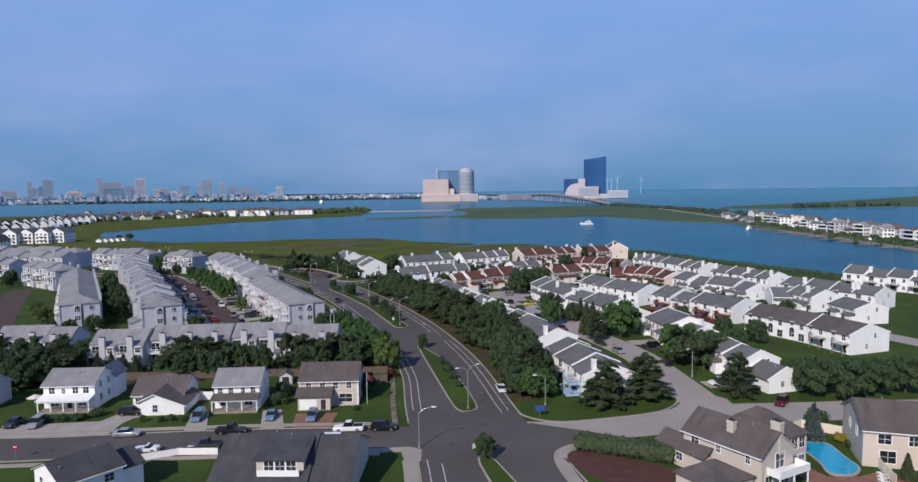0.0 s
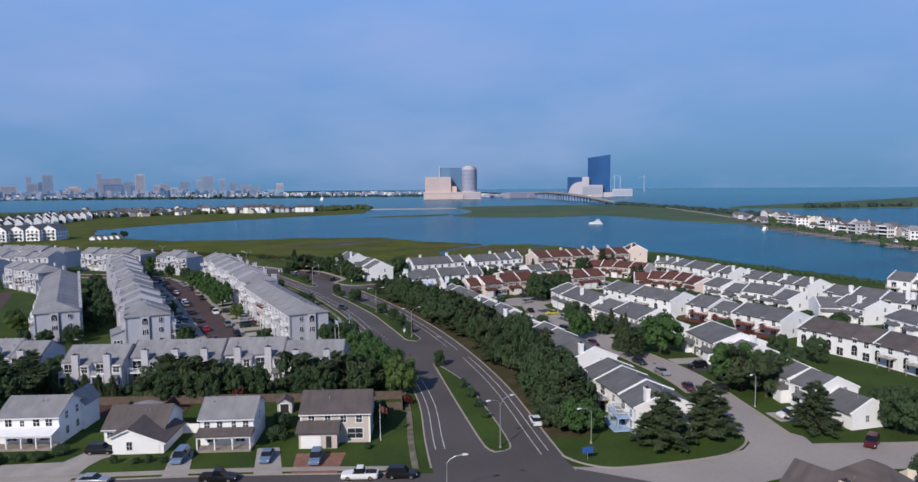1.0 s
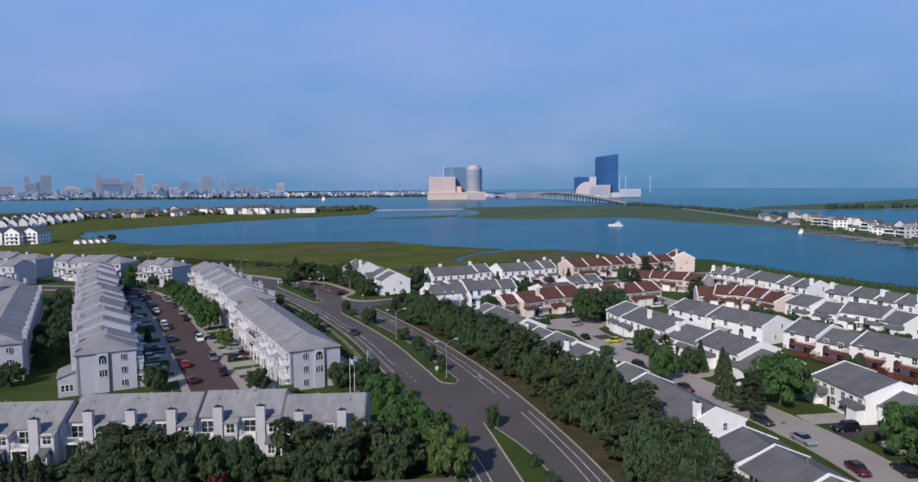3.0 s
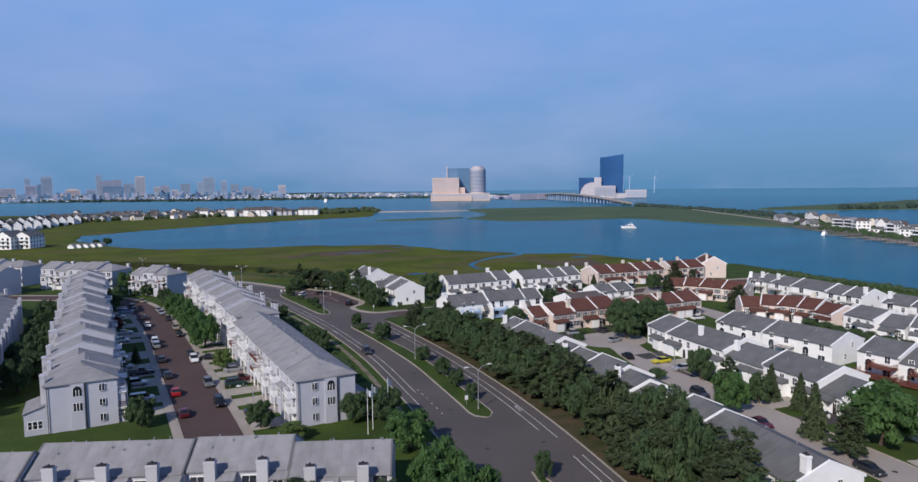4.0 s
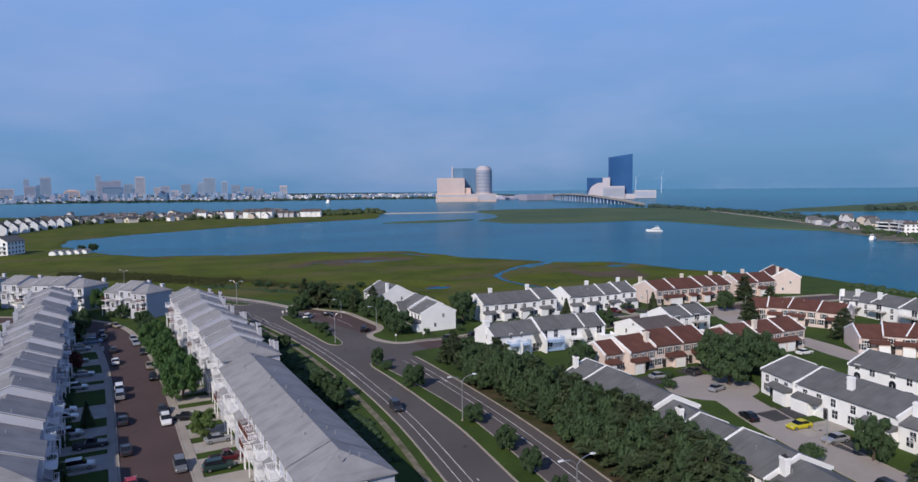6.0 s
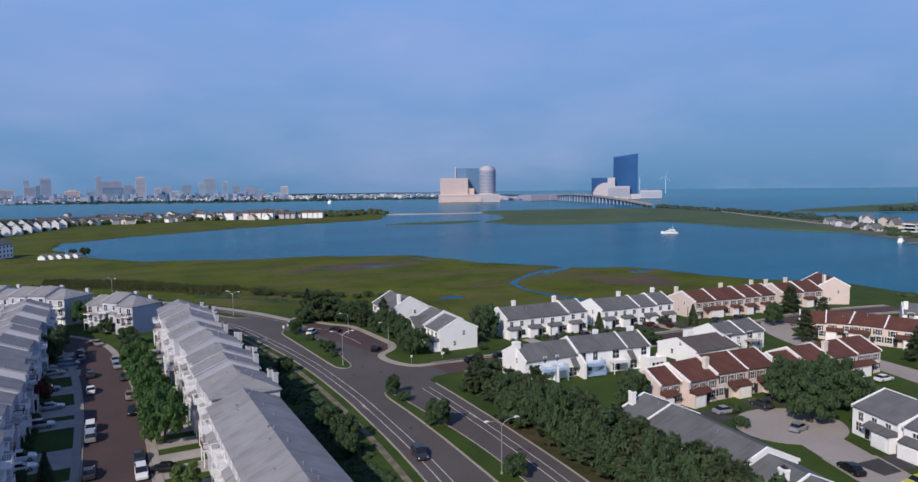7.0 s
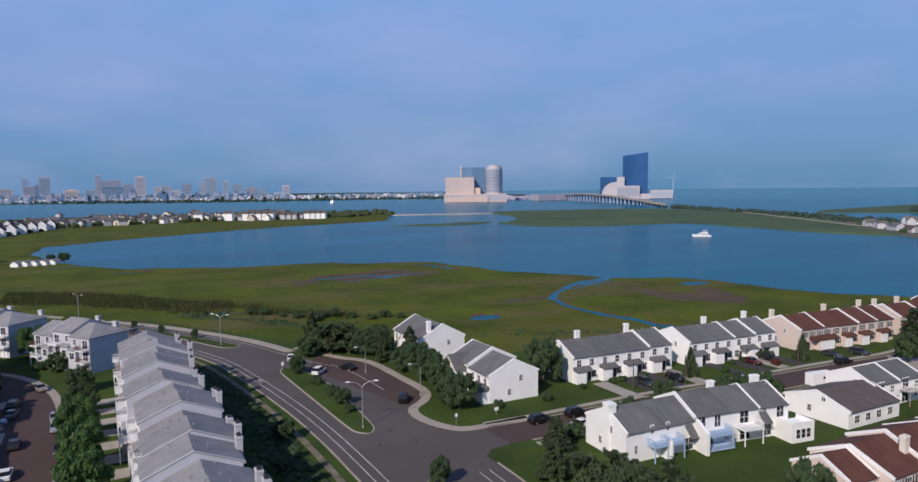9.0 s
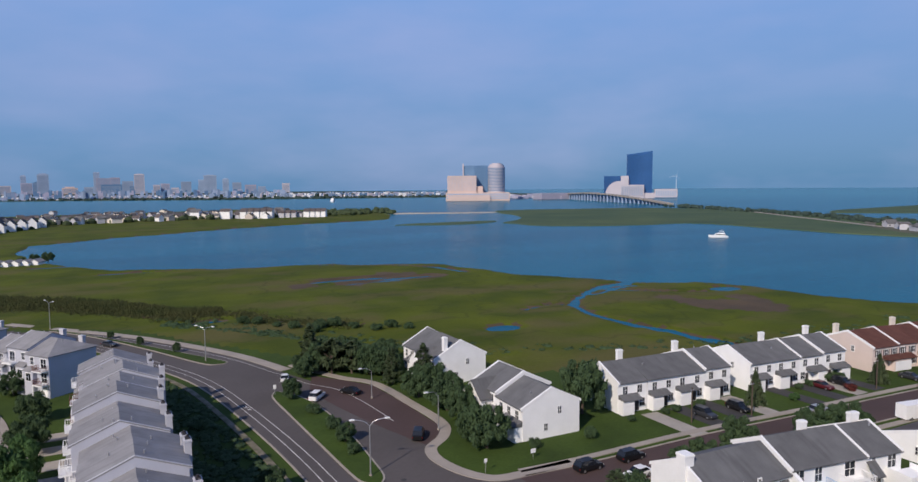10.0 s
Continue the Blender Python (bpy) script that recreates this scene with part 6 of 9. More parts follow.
drive("driveway_1", [(-19, 143.8), (-0.6, 135.2), (1.2, 139.4), (-1.2, 143.9), (-9.8, 147.4), (-17, 150.6)])
drive("driveway_2", [(-4.3, 136.9), (0.0, 134.8), (2.7, 139.9), (4.8, 142.2), (8.4, 143.2), (7.0, 146.4), (2.2, 146.4), (-1.5, 143.2)], z=0.083)
drive("driveway_3", [(12.6, 129.6), (16.2, 127.9), (18.4, 138.2), (15.2, 139.6)])
drive("driveway_4", [(25.2, 123.6), (29.2, 121.6), (31.4, 132.5), (28.0, 134.0)])
drive("driveway_5", [(30.4, 121.0), (36.6, 117.8), (40.6, 124.8), (33.2, 128.4)], "brick_drive", "red brick paved driveway")
for k in range(8):
    y = 206.8 + k * 7.75
    drive(f"driveway_west_{k + 1}", [(43.4, y), (51.0, y), (51.0, y + 4.9), (43.4, y + 4.9)])
for k in range(13):
    y = 267.6 + k * 6.86
    x = 42.8 - max(0, (y - 320) * 0.07)
    drive(f"driveway_far_{k + 1}", [(x, y), (50.6, y), (50.6, y + 3.9), (x, y + 3.9)])
for k, (y0, y1) in enumerate(((225, 230), (233, 238), (246, 253), (255.4, 259.6), (263, 268), (273.5, 282.6), (294.6, 299.6), (302.5, 309.7), (318.8, 325.1), (334.6, 340.6), (343, 348.6), (357, 362))):
    x = 31.6 - max(0, (y0 - 330) * 0.09)
    drive(f"driveway_inner_{k + 1}", [(21.6, y0), (x, y0), (x, y1), (21.6, y1)], "drive", "worn concrete driveway shared by two houses")
for k in range(8):
    x = (142.6, 149.4, 156.2, 162.6, 175.4, 182.4, 188.6, 194.6)[k]
    drive(f"driveway_side_{k + 1}", [(x, 299), (x + 3.6, 299), (x + 3.6, 311.2), (x, 311.4)], *(("dark_drive", "black asphalt driveway") if k % 3 else ("drive", "pale concrete driveway")))
for k, (x, y, a) in enumerate(((132.4, 131, 20), (134.6, 138, 20), (137.5, 160, 8), (139.0, 170, 8), (142.6, 193, 6), (143.6, 202, 6), (144.8, 210, 6), (121.2, 99.5, 20))):
    c, s = math.cos(radians(a)), math.sin(radians(a))
    p = lambda u, v: (x + u * c + v * s, y + u * -s + v * c)
    drive(f"driveway_court_{k + 1}", [p(-4.6, -2.4), p(5.6, -2.4), p(5.6, 2.4), p(-4.6, 2.4)], *(("dark_drive", "black asphalt driveway") if k % 2 == 0 else ("drive", "pale concrete driveway")))
for k, x in enumerate((139.5, 151.5, 158.0)):
    drive(f"driveway_brown_{k + 1}", [(x - 1.9, 236.0), (x + 1.9, 236.4), (x + 1.9, 242), (x - 1.9, 242)], "dark_drive", "black asphalt driveway")


def fence(name, pts, h, mat, label, pitch=2.4):
    """A board fence: boards between posts."""
    t = thing(name, pose(*pts[0], 0), label, "fence")
    o = Vector(pts[0])
    for a, b in zip(pts, pts[1:]):
        a, b = Vector(a), Vector(b)
        n = max(1, round((b - a).length / pitch))
        u = (b - a) / n
        ang = math.degrees(math.atan2(u.y, u.x))
        L = u.length

        def panel():
            k = max(2, int(L / 0.2))
            ring = []
            for i in range(k):
                ring += [(i * L / k + 0.004, -0.02), (i * L / k + 0.016, -0.045), ((i + 1) * L / k - 0.016, -0.045), ((i + 1) * L / k - 0.004, -0.02)]
            return Bag().slab(ring + [(L, 0.03), (0, 0.03)], 0.05, h)
        me = panel().mesh("panel", [M[mat]])
        for i in range(n):
            p = a + u * i - o
            f = part("panel", me, None, t)
            f.matrix_local = pose(p.x, p.y, 0, 0, 0, ang)
            q = part("post", shared(("fence_post", h, mat), lambda: Bag().box(-0.07, 0.07, -0.07, 0.07, 0, h + 0.12), [M[mat]]), None, t)
            q.location = (p.x, p.y, 0)
    return t


fence("board_fence", [(-4, 177.6), (8, 171.3), (23, 164.0), (33, 159), (48, 151.4), (60, 146.2)], 1.8, "fence_wood", "weathered brown board fence behind the back gardens")
fence("board_fence", [(60, 146.2), (57.2, 139.5), (50.6, 142.2)], 1.8, "fence_wood", "weathered brown board fence at the garden corner")
fence("board_fence", [(33, 159), (29.6, 150.5)], 1.8, "fence_wood", "weathered brown board fence between gardens")
fence("board_fence", [(18, 166.4), (14.2, 158)], 1.8, "fence_wood", "weathered brown board fence between gardens")
fence("picket_fence", [(4.8, 118.6), (10.6, 118.2), (16.4, 115.0)], 1.2, "trim", "white picket fence by the cross street")
fence("picket_fence", [(16.6, 148.4), (20.4, 146.6)], 1.8, "trim", "white vinyl fence between the houses")
fence("picket_fence", [(110.5, 73.6), (114.6, 65.6), (106.6, 58.4), (101, 52)], 1.7, "cream_siding", "cream vinyl fence round the pool garden")
fence("picket_fence", [(96, 74.5), (104, 73.4), (110.5, 73.6)], 1.7, "cream_siding", "cream vinyl fence round the pool garden")
tagged(part("ground_yard", Bag().slab([(3, 173), (21, 164), (19, 158.5), (1, 167)], -0.1, 0.06), M["mulch"]), "bare red-brown earth behind the houses", "ground", kind="structure")


def shed(x, y, a, w, d, eave, ridge, roof, label):
    t = thing("garden_shed", pose(x, y, 0, 0, 0, a), label, "shed")
    part("wall", Bag().along_y([(-w / 2, 0), (w / 2, 0), (w / 2, eave), (0, ridge), (-w / 2, eave)], -d / 2, d / 2), M["grey_siding"], t)
    for k in (-1, 1):
        ring = [(k * (w / 2 + 0.2), eave - 0.12), (0, ridge), (0, ridge + 0.12), (k * (w / 2 + 0.2), eave)]
        part("roof", Bag().along_y(ring if k < 0 else ring[::-1], -d / 2 - 0.2, d / 2 + 0.2), M[roof], t)
    part("door", Bag().box(-0.8, 0.8, -d / 2 - 0.05, -d / 2, 0.1, 1.9), M["shutter"], t)
    part("door_frame", Bag().box(-0.95, -0.8, -d / 2 - 0.07, -d / 2, 0, 2.05).box(0.8, 0.95, -d / 2 - 0.07, -d / 2, 0, 2.05).box(-0.95, 0.95, -d / 2 - 0.07, -d / 2, 1.9, 2.05), M["trim"], t)


shed(37.0, 150.8, -20, 2.8, 3.0, 2.0, 2.9, "umber_roof", "small garden shed with white arched door frame")
shed(45.0, 148.6, -27, 4.2, 3.0, 2.2, 3.0, "umber_roof", "garden shed with brown roof by the fence")
shed(12.6, 161.6, -27, 5.4, 3.0, 2.1, 2.5, "pale_roof", "garden shed with pale flat-looking roof")



# a boxed pillar by the picket fence and a parasol beside the porch house
t = thing("gate_pillar", pose(3.6, 121.6, 0, 0, 0, -26), "white boxed pillar by the picket fence", "pillar")
part("shaft", Bag().box(-0.4, 0.4, -0.4, 0.4, 0, 1.7), M["trim"], t)
part("cap", Bag().box(-0.5, 0.5, -0.5, 0.5, 1.7, 1.85), M["shutter"], t)
t = thing("patio_umbrella", pose(-12.6, 160.6, 0), "pale canvas patio umbrella beside the porch", "umbrella")
part("pole", Bag().tube((0, 0, 0), (0, 0, 2.5), 0.04, n=6), M["steel"], t)
b = Bag()
n = 8
b.add([(0, 0, 2.75)] + [(1.5 * math.cos(2 * math.pi * i / n), 1.5 * math.sin(2 * math.pi * i / n), 2.1) for i in range(n)] + [(0, 0, 2.7)] + [(1.48 * math.cos(2 * math.pi * i / n), 1.48 * math.sin(2 * math.pi * i / n), 2.06) for i in range(n)],
      [(0, 1 + i, 1 + (i + 1) % n) for i in range(n)] + [(n + 1, n + 2 + (i + 1) % n, n + 2 + i) for i in range(n)])
part("canopy", b, M["cream_siding"], t)

# cross gables of the corner houses by the marsh, and the low house's garden windows
wing(WH_SOUTH[1], -3.4, 2.6, -8.2, -1.0, 5.0, 7.6, "white_siding", "grey_roof", "y")
window(WH_SOUTH[1], -0.4, 3.3, 1.4, 1.3, pose(0, -8.2, 0))
window(WH_SOUTH[1], -0.4, 0.8, 1.6, 1.4, pose(0, -8.2, 0))
wing(WH_NORTH[0], -3.2, 2.8, -8.8, -1.0, 4.8, 7.4, "white_siding", "grey_roof", "y")
window(WH_NORTH[0], -0.2, 3.2, 1.4, 1.3, pose(0, -8.8, 0))
for x in (-5.2, -2.0, 1.2, 4.6):
    window(LOW[0], x, 0.9, 1.3, 1.3, FACE_B(12.8))
# ---- trees and shrubs ----
def blob(b, c, r, rnd, squash=0.8, seg=7, rings=5):
    """A lumpy closed clump, the dense inside of a bough."""
    v, k = [], rnd.uniform(0, 50)
    for j in range(rings + 1):
        th = math.pi * j / rings
        for i in range(seg):
            ph = 2 * math.pi * i / seg
            d = Vector((math.sin(th) * math.cos(ph), math.sin(th) * math.sin(ph), math.cos(th)))
            q = r * (1 + 0.35 * noise.noise(d * 1.7 + Vector((k, k, 0))))
            v.append((c[0] + d.x * q, c[1] + d.y * q, c[2] + d.z * q * squash))
    b.add(v, [(j * seg + i, (j + 1) * seg + i, (j + 1) * seg + (i + 1) % seg, j * seg + (i + 1) % seg) for j in range(rings) for i in range(seg)])


def leaves(b, c, r, rnd, n, size, squash=0.8):
    """Small leafy sprays through the outer half of a clump, most of them facing outwards."""
    for _ in range(n):
        d = Vector((rnd.gauss(0, 1), rnd.gauss(0, 1), rnd.gauss(0.2, 1))).normalized()
        q = r * rnd.uniform(0.5, 1.0) ** 0.6 * rnd.uniform(0.9, 1.22)
        p = Vector((c[0] + d.x * q, c[1] + d.y * q, c[2] + d.z * q * squash))
        f = Vector((d.x + rnd.gauss(0, 0.5), d.y + rnd.gauss(0, 0.5), d.z + 0.25 + rnd.gauss(0, 0.5))).normalized()
        u = f.cross(Vector((rnd.gauss(0, 1), rnd.gauss(0, 1), rnd.gauss(0, 1)))).normalized()
        w = f.cross(u) * size * rnd.uniform(0.5, 0.9)
        u = u * size * rnd.uniform(0.7, 1.5)
        b.add([p - u * 0.8 - w, p + u, p - u * 0.5 + w], [(0, 1, 2)])


def bough(b, a, z, reach, lift, rnd, n, size, rise=0.5):
    """A spreading conifer bough: needle sprays along a limb, wide near the trunk and ragged at the tip."""
    ca, sa_ = math.cos(a), math.sin(a)
    for k in range(n):
        q = 0.16 + 0.84 * math.sqrt((k + rnd.random()) / n)
        side = rnd.gauss(0, 0.13) * reach * (1.35 - q)
        x, y = ca * reach * q - sa_ * side, sa_ * reach * q + ca * side
        zz = z + lift * q * q + rnd.gauss(0, 0.014)
        t = a + rnd.gauss(0, 0.75) + (0.6 if side > 0 else -0.6)
        u = Vector((math.cos(t), math.sin(t), rnd.gauss(-0.12, 0.22) * rise)) * size * rnd.uniform(0.8, 1.5)
        w = Vector((-math.sin(t), math.cos(t), rnd.gauss(0, 0.3) * rise)) * size * rnd.uniform(0.34, 0.62)
        p = Vector((x, y, zz))
        b.add([p - u * 0.7 - w, p + u, p - u * 0.7 + w], [(0, 1, 2)])


def crown_mesh(kind, seed):
    rnd = random.Random(seed)
    b = Bag()
    if kind == "round":
        n = 40
        for i in range(n):
            a, z = i * 2.4 + rnd.uniform(-0.5, 0.5), 0.24 + 0.68 * ((i * 17) % n) / (n - 1)
            reach = 0.78 * math.sqrt(max(0.05, 1 - ((z - 0.52) / 0.5) ** 2)) * rnd.uniform(0.72, 1.12)
            c, r = (math.cos(a) * reach, math.sin(a) * reach, z), rnd.uniform(0.15, 0.27)
            blob(b, c, r * 0.55, rnd, 0.42, 5, 3)
            leaves(b, c, r, rnd, 96, 0.058, 0.5)
        blob(b, (0, 0, 0.54), 0.5, rnd, 0.46)
        leaves(b, (0, 0, 0.54), 0.62, rnd, 260, 0.07, 0.5)
    elif kind == "pine":
        tiers = 12
        for j in range(tiers):
            z = 0.15 + 0.78 * j / (tiers - 1)
            full = (1.06 - 0.86 * (z - 0.12) ** 0.85) * rnd.uniform(0.86, 1.08)
            count = 7 if j < 5 else 6 if j < 9 else 4
            for i in range(count):
                a = (i + rnd.uniform(-0.3, 0.3)) * 2 * math.pi / count + j * 0.9
                reach = full * rnd.uniform(0.66, 1.05)
                bough(b, a, z + rnd.uniform(-0.03, 0.03), reach, -0.03 + 0.06 * rnd.random(), rnd, 20 + int(44 * reach), 0.092)
        blob(b, (0, 0, 0.36), 0.24, rnd, 0.9)
        leaves(b, (0, 0, 0.93), 0.12, rnd, 50, 0.05, 0.6)
    elif kind == "ragged":
        for i in range(60):
            z = 0.20 + 0.74 * ((i * 23) % 60) / 59
            a = i * 2.4 + rnd.uniform(-0.6, 0.6)
            reach = 1.0 * math.sqrt(max(0.08, 1 - ((z - 0.48) / 0.54) ** 2)) * rnd.uniform(0.5, 1.08)
            bough(b, a, z, reach, 0.02 + 0.06 * rnd.random(), rnd, 24 + int(46 * reach), 0.09)
        for i in range(9):
            a, q = i * 2.4, rnd.uniform(0.15, 0.5)
            leaves(b, (math.cos(a) * q, math.sin(a) * q, rnd.uniform(0.3, 0.8)), 0.26, rnd, 60, 0.075, 0.5)
    elif kind == "cone":
        for j in range(12):
            z = 0.08 + 0.86 * j / 11
            rr = 0.98 * (1 - z) + 0.07
            count = max(4, 10 - j // 2)
            for i in range(count):
                a = i * 2 * math.pi / count + j * 0.7 + rnd.uniform(-0.3, 0.3)
                bough(b, a, z, rr * rnd.uniform(0.85, 1.08), -0.02, rnd, 26, 0.10, 1.0)
            blob(b, (0, 0, z), rr * 0.55, rnd, 0.3, 6, 3)
    else:
        for i in range(11):
            a = i * 2.4
            reach = 0.55 * rnd.uniform(0.5, 1.1) * (i > 0)
            c, r = (math.cos(a) * reach, math.sin(a) * reach, rnd.uniform(0.28, 0.62)), rnd.uniform(0.3, 0.44)
            blob(b, c, r * 0.66, rnd, 0.75, 6, 4)
            leaves(b, c, r, rnd, 110, 0.085, 0.75)
    return b


def trunk_mesh(kind, seed):
    rnd = random.Random(seed + 99)
    b = Bag()
    top = 0.5 if kind == "round" else 0.75 if kind == "ragged" else 0.85
    lean = (rnd.uniform(-0.06, 0.06), rnd.uniform(-0.06, 0.06))
    b.tube((0, 0, -0.02), (lean[0], lean[1], top * 0.5), 0.07, 0.05)
    b.tube((lean[0], lean[1], top * 0.5), (lean[0] * 2, lean[1] * 2, top), 0.05, 0.02)
    for i in range(4):
        a = i * 1.7 + rnd.uniform(0, 1)
        z = top * rnd.uniform(0.35, 0.7)
        b.tube((lean[0], lean[1], z), (math.cos(a) * 0.45, math.sin(a) * 0.45, z + 0.18), 0.03, 0.012, 6)
    return b


SHAPE = {"leaf": ("round", "leaf"), "dull": ("round", "dull_leaf"), "light": ("round", "light_leaf"), "pine": ("pine", "pine"), "black": ("ragged", "pine"), "small": ("round", "dull_leaf"),
         "bush": ("bush", "dull_leaf"), "shrub": ("bush", "leaf"), "spruce": ("cone", "blue_spruce"), "fir": ("cone", "pine"), "red": ("bush", "red_leaf"), "yellow": ("bush", "yellow_leaf")}
WORDS = {"leaf": ("tree", "broad leafy green tree with rounded crown", "tree"), "dull": ("tree", "dark green leafy tree with uneven crown", "tree"), "light": ("tree", "light green leafy small tree", "tree"),
         "pine": ("pine_tree", "dark spreading pine tree with ragged boughs", "tree"), "black": ("pine_tree", "dark windswept pine tree with bare lower trunk", "tree"), "small": ("tree", "small young tree on a grassy median", "tree"), "bush": ("shrub", "rounded dark green garden shrub", "shrub"),
         "shrub": ("shrub", "clipped round green garden shrub", "shrub"), "spruce": ("spruce_tree", "blue-grey conical spruce tree", "tree"), "fir": ("fir_tree", "dark conical evergreen tree", "tree"),
         "red": ("shrub", "dark red-leaved garden shrub", "shrub"), "yellow": ("shrub", "bright yellow-leaved garden shrub", "shrub")}
PLANT = random.Random(7)


def plant(kind, x, y, h, r, z=0.0):
    shape, mat = SHAPE[kind]
    name, label, cat = WORDS[kind]
    k = PLANT.randrange(4)
    if kind == "pine":
        r *= 1.15
    t = thing(name, pose(x, y, z, 0, 0, PLANT.uniform(0, 360)) @ Matrix.Diagonal((r, r * PLANT.uniform(0.9, 1.1), h, 1)), label, cat)
    if shape not in ("bush",):
        part("trunk", shared(("trunk", shape, k), lambda: trunk_mesh(shape, k), [M["bark"]]), None, t)
    part("crown", shared(("crown", shape, mat, k), lambda: crown_mesh(shape, k * 13 + 5), [M[mat]]), None, t)


def plant_all(rows):
    for kind, x, y, h, r in rows:
        plant(kind, x, y, h, r)


# west streets
plant_all([("leaf", 65.2, 185.2, 6.5, 4.4), ("dull", 62.0, 202.2, 5.5, 3.1), ("dull", 67.2, 200.0, 6, 3.3), ("light", 49.4, 199.0, 3, 2.6), ("dull", 45.6, 207.4, 5, 2.6), ("dull", 26.4, 219.2, 5.5, 3.0),
           ("leaf", 45.4, 277.4, 9.2, 4.0), ("leaf", 45.2, 288.4, 7.6, 3.4), ("leaf", 44.6, 299.4, 8.4, 3.8), ("leaf", 44.2, 314.2, 8.2, 3.8), ("leaf", 43.0, 329.4, 7.8, 3.9), ("dull", 43.4, 345.4, 5.8, 3.4), ("dull", 42.6, 362.8, 5.4, 3.2), ("dull", 37.6, 383.6, 4.8, 2.9), ("light", 46.4, 254.0, 4.5, 2.7)])
plant_all([("red", 24.4, 315.6, 5.4, 3.0), ("dull", 23.6, 353, 7.8, 4.3), ("dull", 25.2, 366, 7, 3.4), ("leaf", 30.6, 404.5, 8, 3.9), ("dull", 74.8, 312, 3.6, 2.3), ("dull", 72.6, 270, 4.5, 2.8), ("dull", 73.0, 262, 5, 2.8),
           ("dull", 71.4, 255, 4, 2.6), ("bush", 71.4, 300, 2.6, 2.2), ("bush", 70.6, 290, 2.4, 2.0), ("bush", 69, 343, 2, 1.9), ("bush", 33.6, 388, 2.6, 2.0)])
plant_all([("dull", 4.1, 255.2, 7.5, 3.6), ("dull", 6.6, 268, 7.5, 3.6), ("dull", 6.0, 283.8, 7.5, 3.6), ("dull", 6.4, 298, 7.2, 3.4), ("dull", 4.6, 312, 7.5, 3.5), ("dull", 5.0, 328, 7.5, 3.4), ("dull", 4.6, 345, 7, 3.2), ("dull", 2.6, 276, 7, 3.2),
           ("light", -17.4, 266, 5.5, 3.2), ("dull", -36.8, 386, 6.5, 3.2), ("dull", -37, 372, 6.5, 3.2), ("dull", -8.4, 238.6, 4.5, 2.6), ("dull", -1.6, 239.0, 5, 2.8), ("dull", -13.6, 244, 4, 2.2), ("dull", -19, 278, 5, 2.8)])
# the belt before the south terrace
plant_all([("black", -19.0, 184.7, 8.5, 5.5), ("black", -14.2, 182, 8.5, 5.5), ("black", -8.9, 181.5, 8.5, 5.3), ("black", -22.4, 192, 8, 5.0), ("black", -28, 190, 8, 5.3), ("black", -34, 194, 8, 5.3), ("fir", -4.0, 182.4, 5.6, 2.0), ("fir", -1.0, 181.0, 5.6, 2.0),
           ("fir", 2.0, 180.2, 5.4, 2.0), ("fir", 4.6, 178.6, 5.2, 1.9), ("fir", 7.2, 177.4, 4.8, 1.9), ("fir", -6.6, 184.4, 5.6, 2.0)])
plant_all([("black", -25, 186, 8.5, 5.2), ("black", -40, 197, 8.5, 5.4), ("black", -46, 201, 8.5, 5.4), ("dull", -16, 190, 8, 4.6), ("dull", -22, 183, 8, 4.4), ("dull", -29, 186, 8, 4.6), ("dull", -12, 179.6, 7.4, 4.0), ("dull", -36, 190, 8, 4.6), ("dull", -17, 177, 7, 3.8), ("dull", -26, 179, 7, 4.0), ("dull", -33, 183, 7.6, 4.2), ("dull", -42, 188, 8, 4.6), ("dull", -7, 186.6, 7, 3.4)])
plant_all([(k_, x_, y_, h_ * 1.2, r_ * 1.08) for k_, x_, y_, h_, r_ in (("black", 15.6, 172.4, 7.4, 4.2), ("black", 19.2, 170.0, 7.8, 4.4), ("black", 22.9, 168.4, 7.8, 4.4), ("black", 26.6, 166.6, 7.2, 4.2), ("dull", 30.4, 164.8, 5.6, 2.8), ("dull", 34.2, 163.4, 5.6, 2.6), ("black", 40.6, 160.9, 7.6, 4.4),
           ("black", 44.4, 159.0, 7.8, 4.4), ("black", 48.2, 157.0, 7.6, 4.2), ("black", 51.6, 155.9, 7.4, 3.9), ("black", 55.2, 154.0, 7.2, 3.9), ("dull", 17.4, 168.6, 5.4, 3.0), ("dull", 21.2, 166.9, 5.0, 2.8), ("dull", 25.0, 164.8, 5.2, 2.8), ("dull", 42.6, 157.0, 5.2, 2.8), ("dull", 46.4, 155.2, 5.2, 2.8), ("dull", 53.2, 152.6, 5.2, 2.8), ("red", 30.2, 162.6, 2.6, 1.6), ("leaf", 60.6, 164.2, 7.4, 4.0), ("leaf", 61.4, 156.2, 7.0, 3.6), ("light", 61.6, 149.6, 6.6, 3.4), ("leaf", 58.0, 158.4, 7, 3.6))])
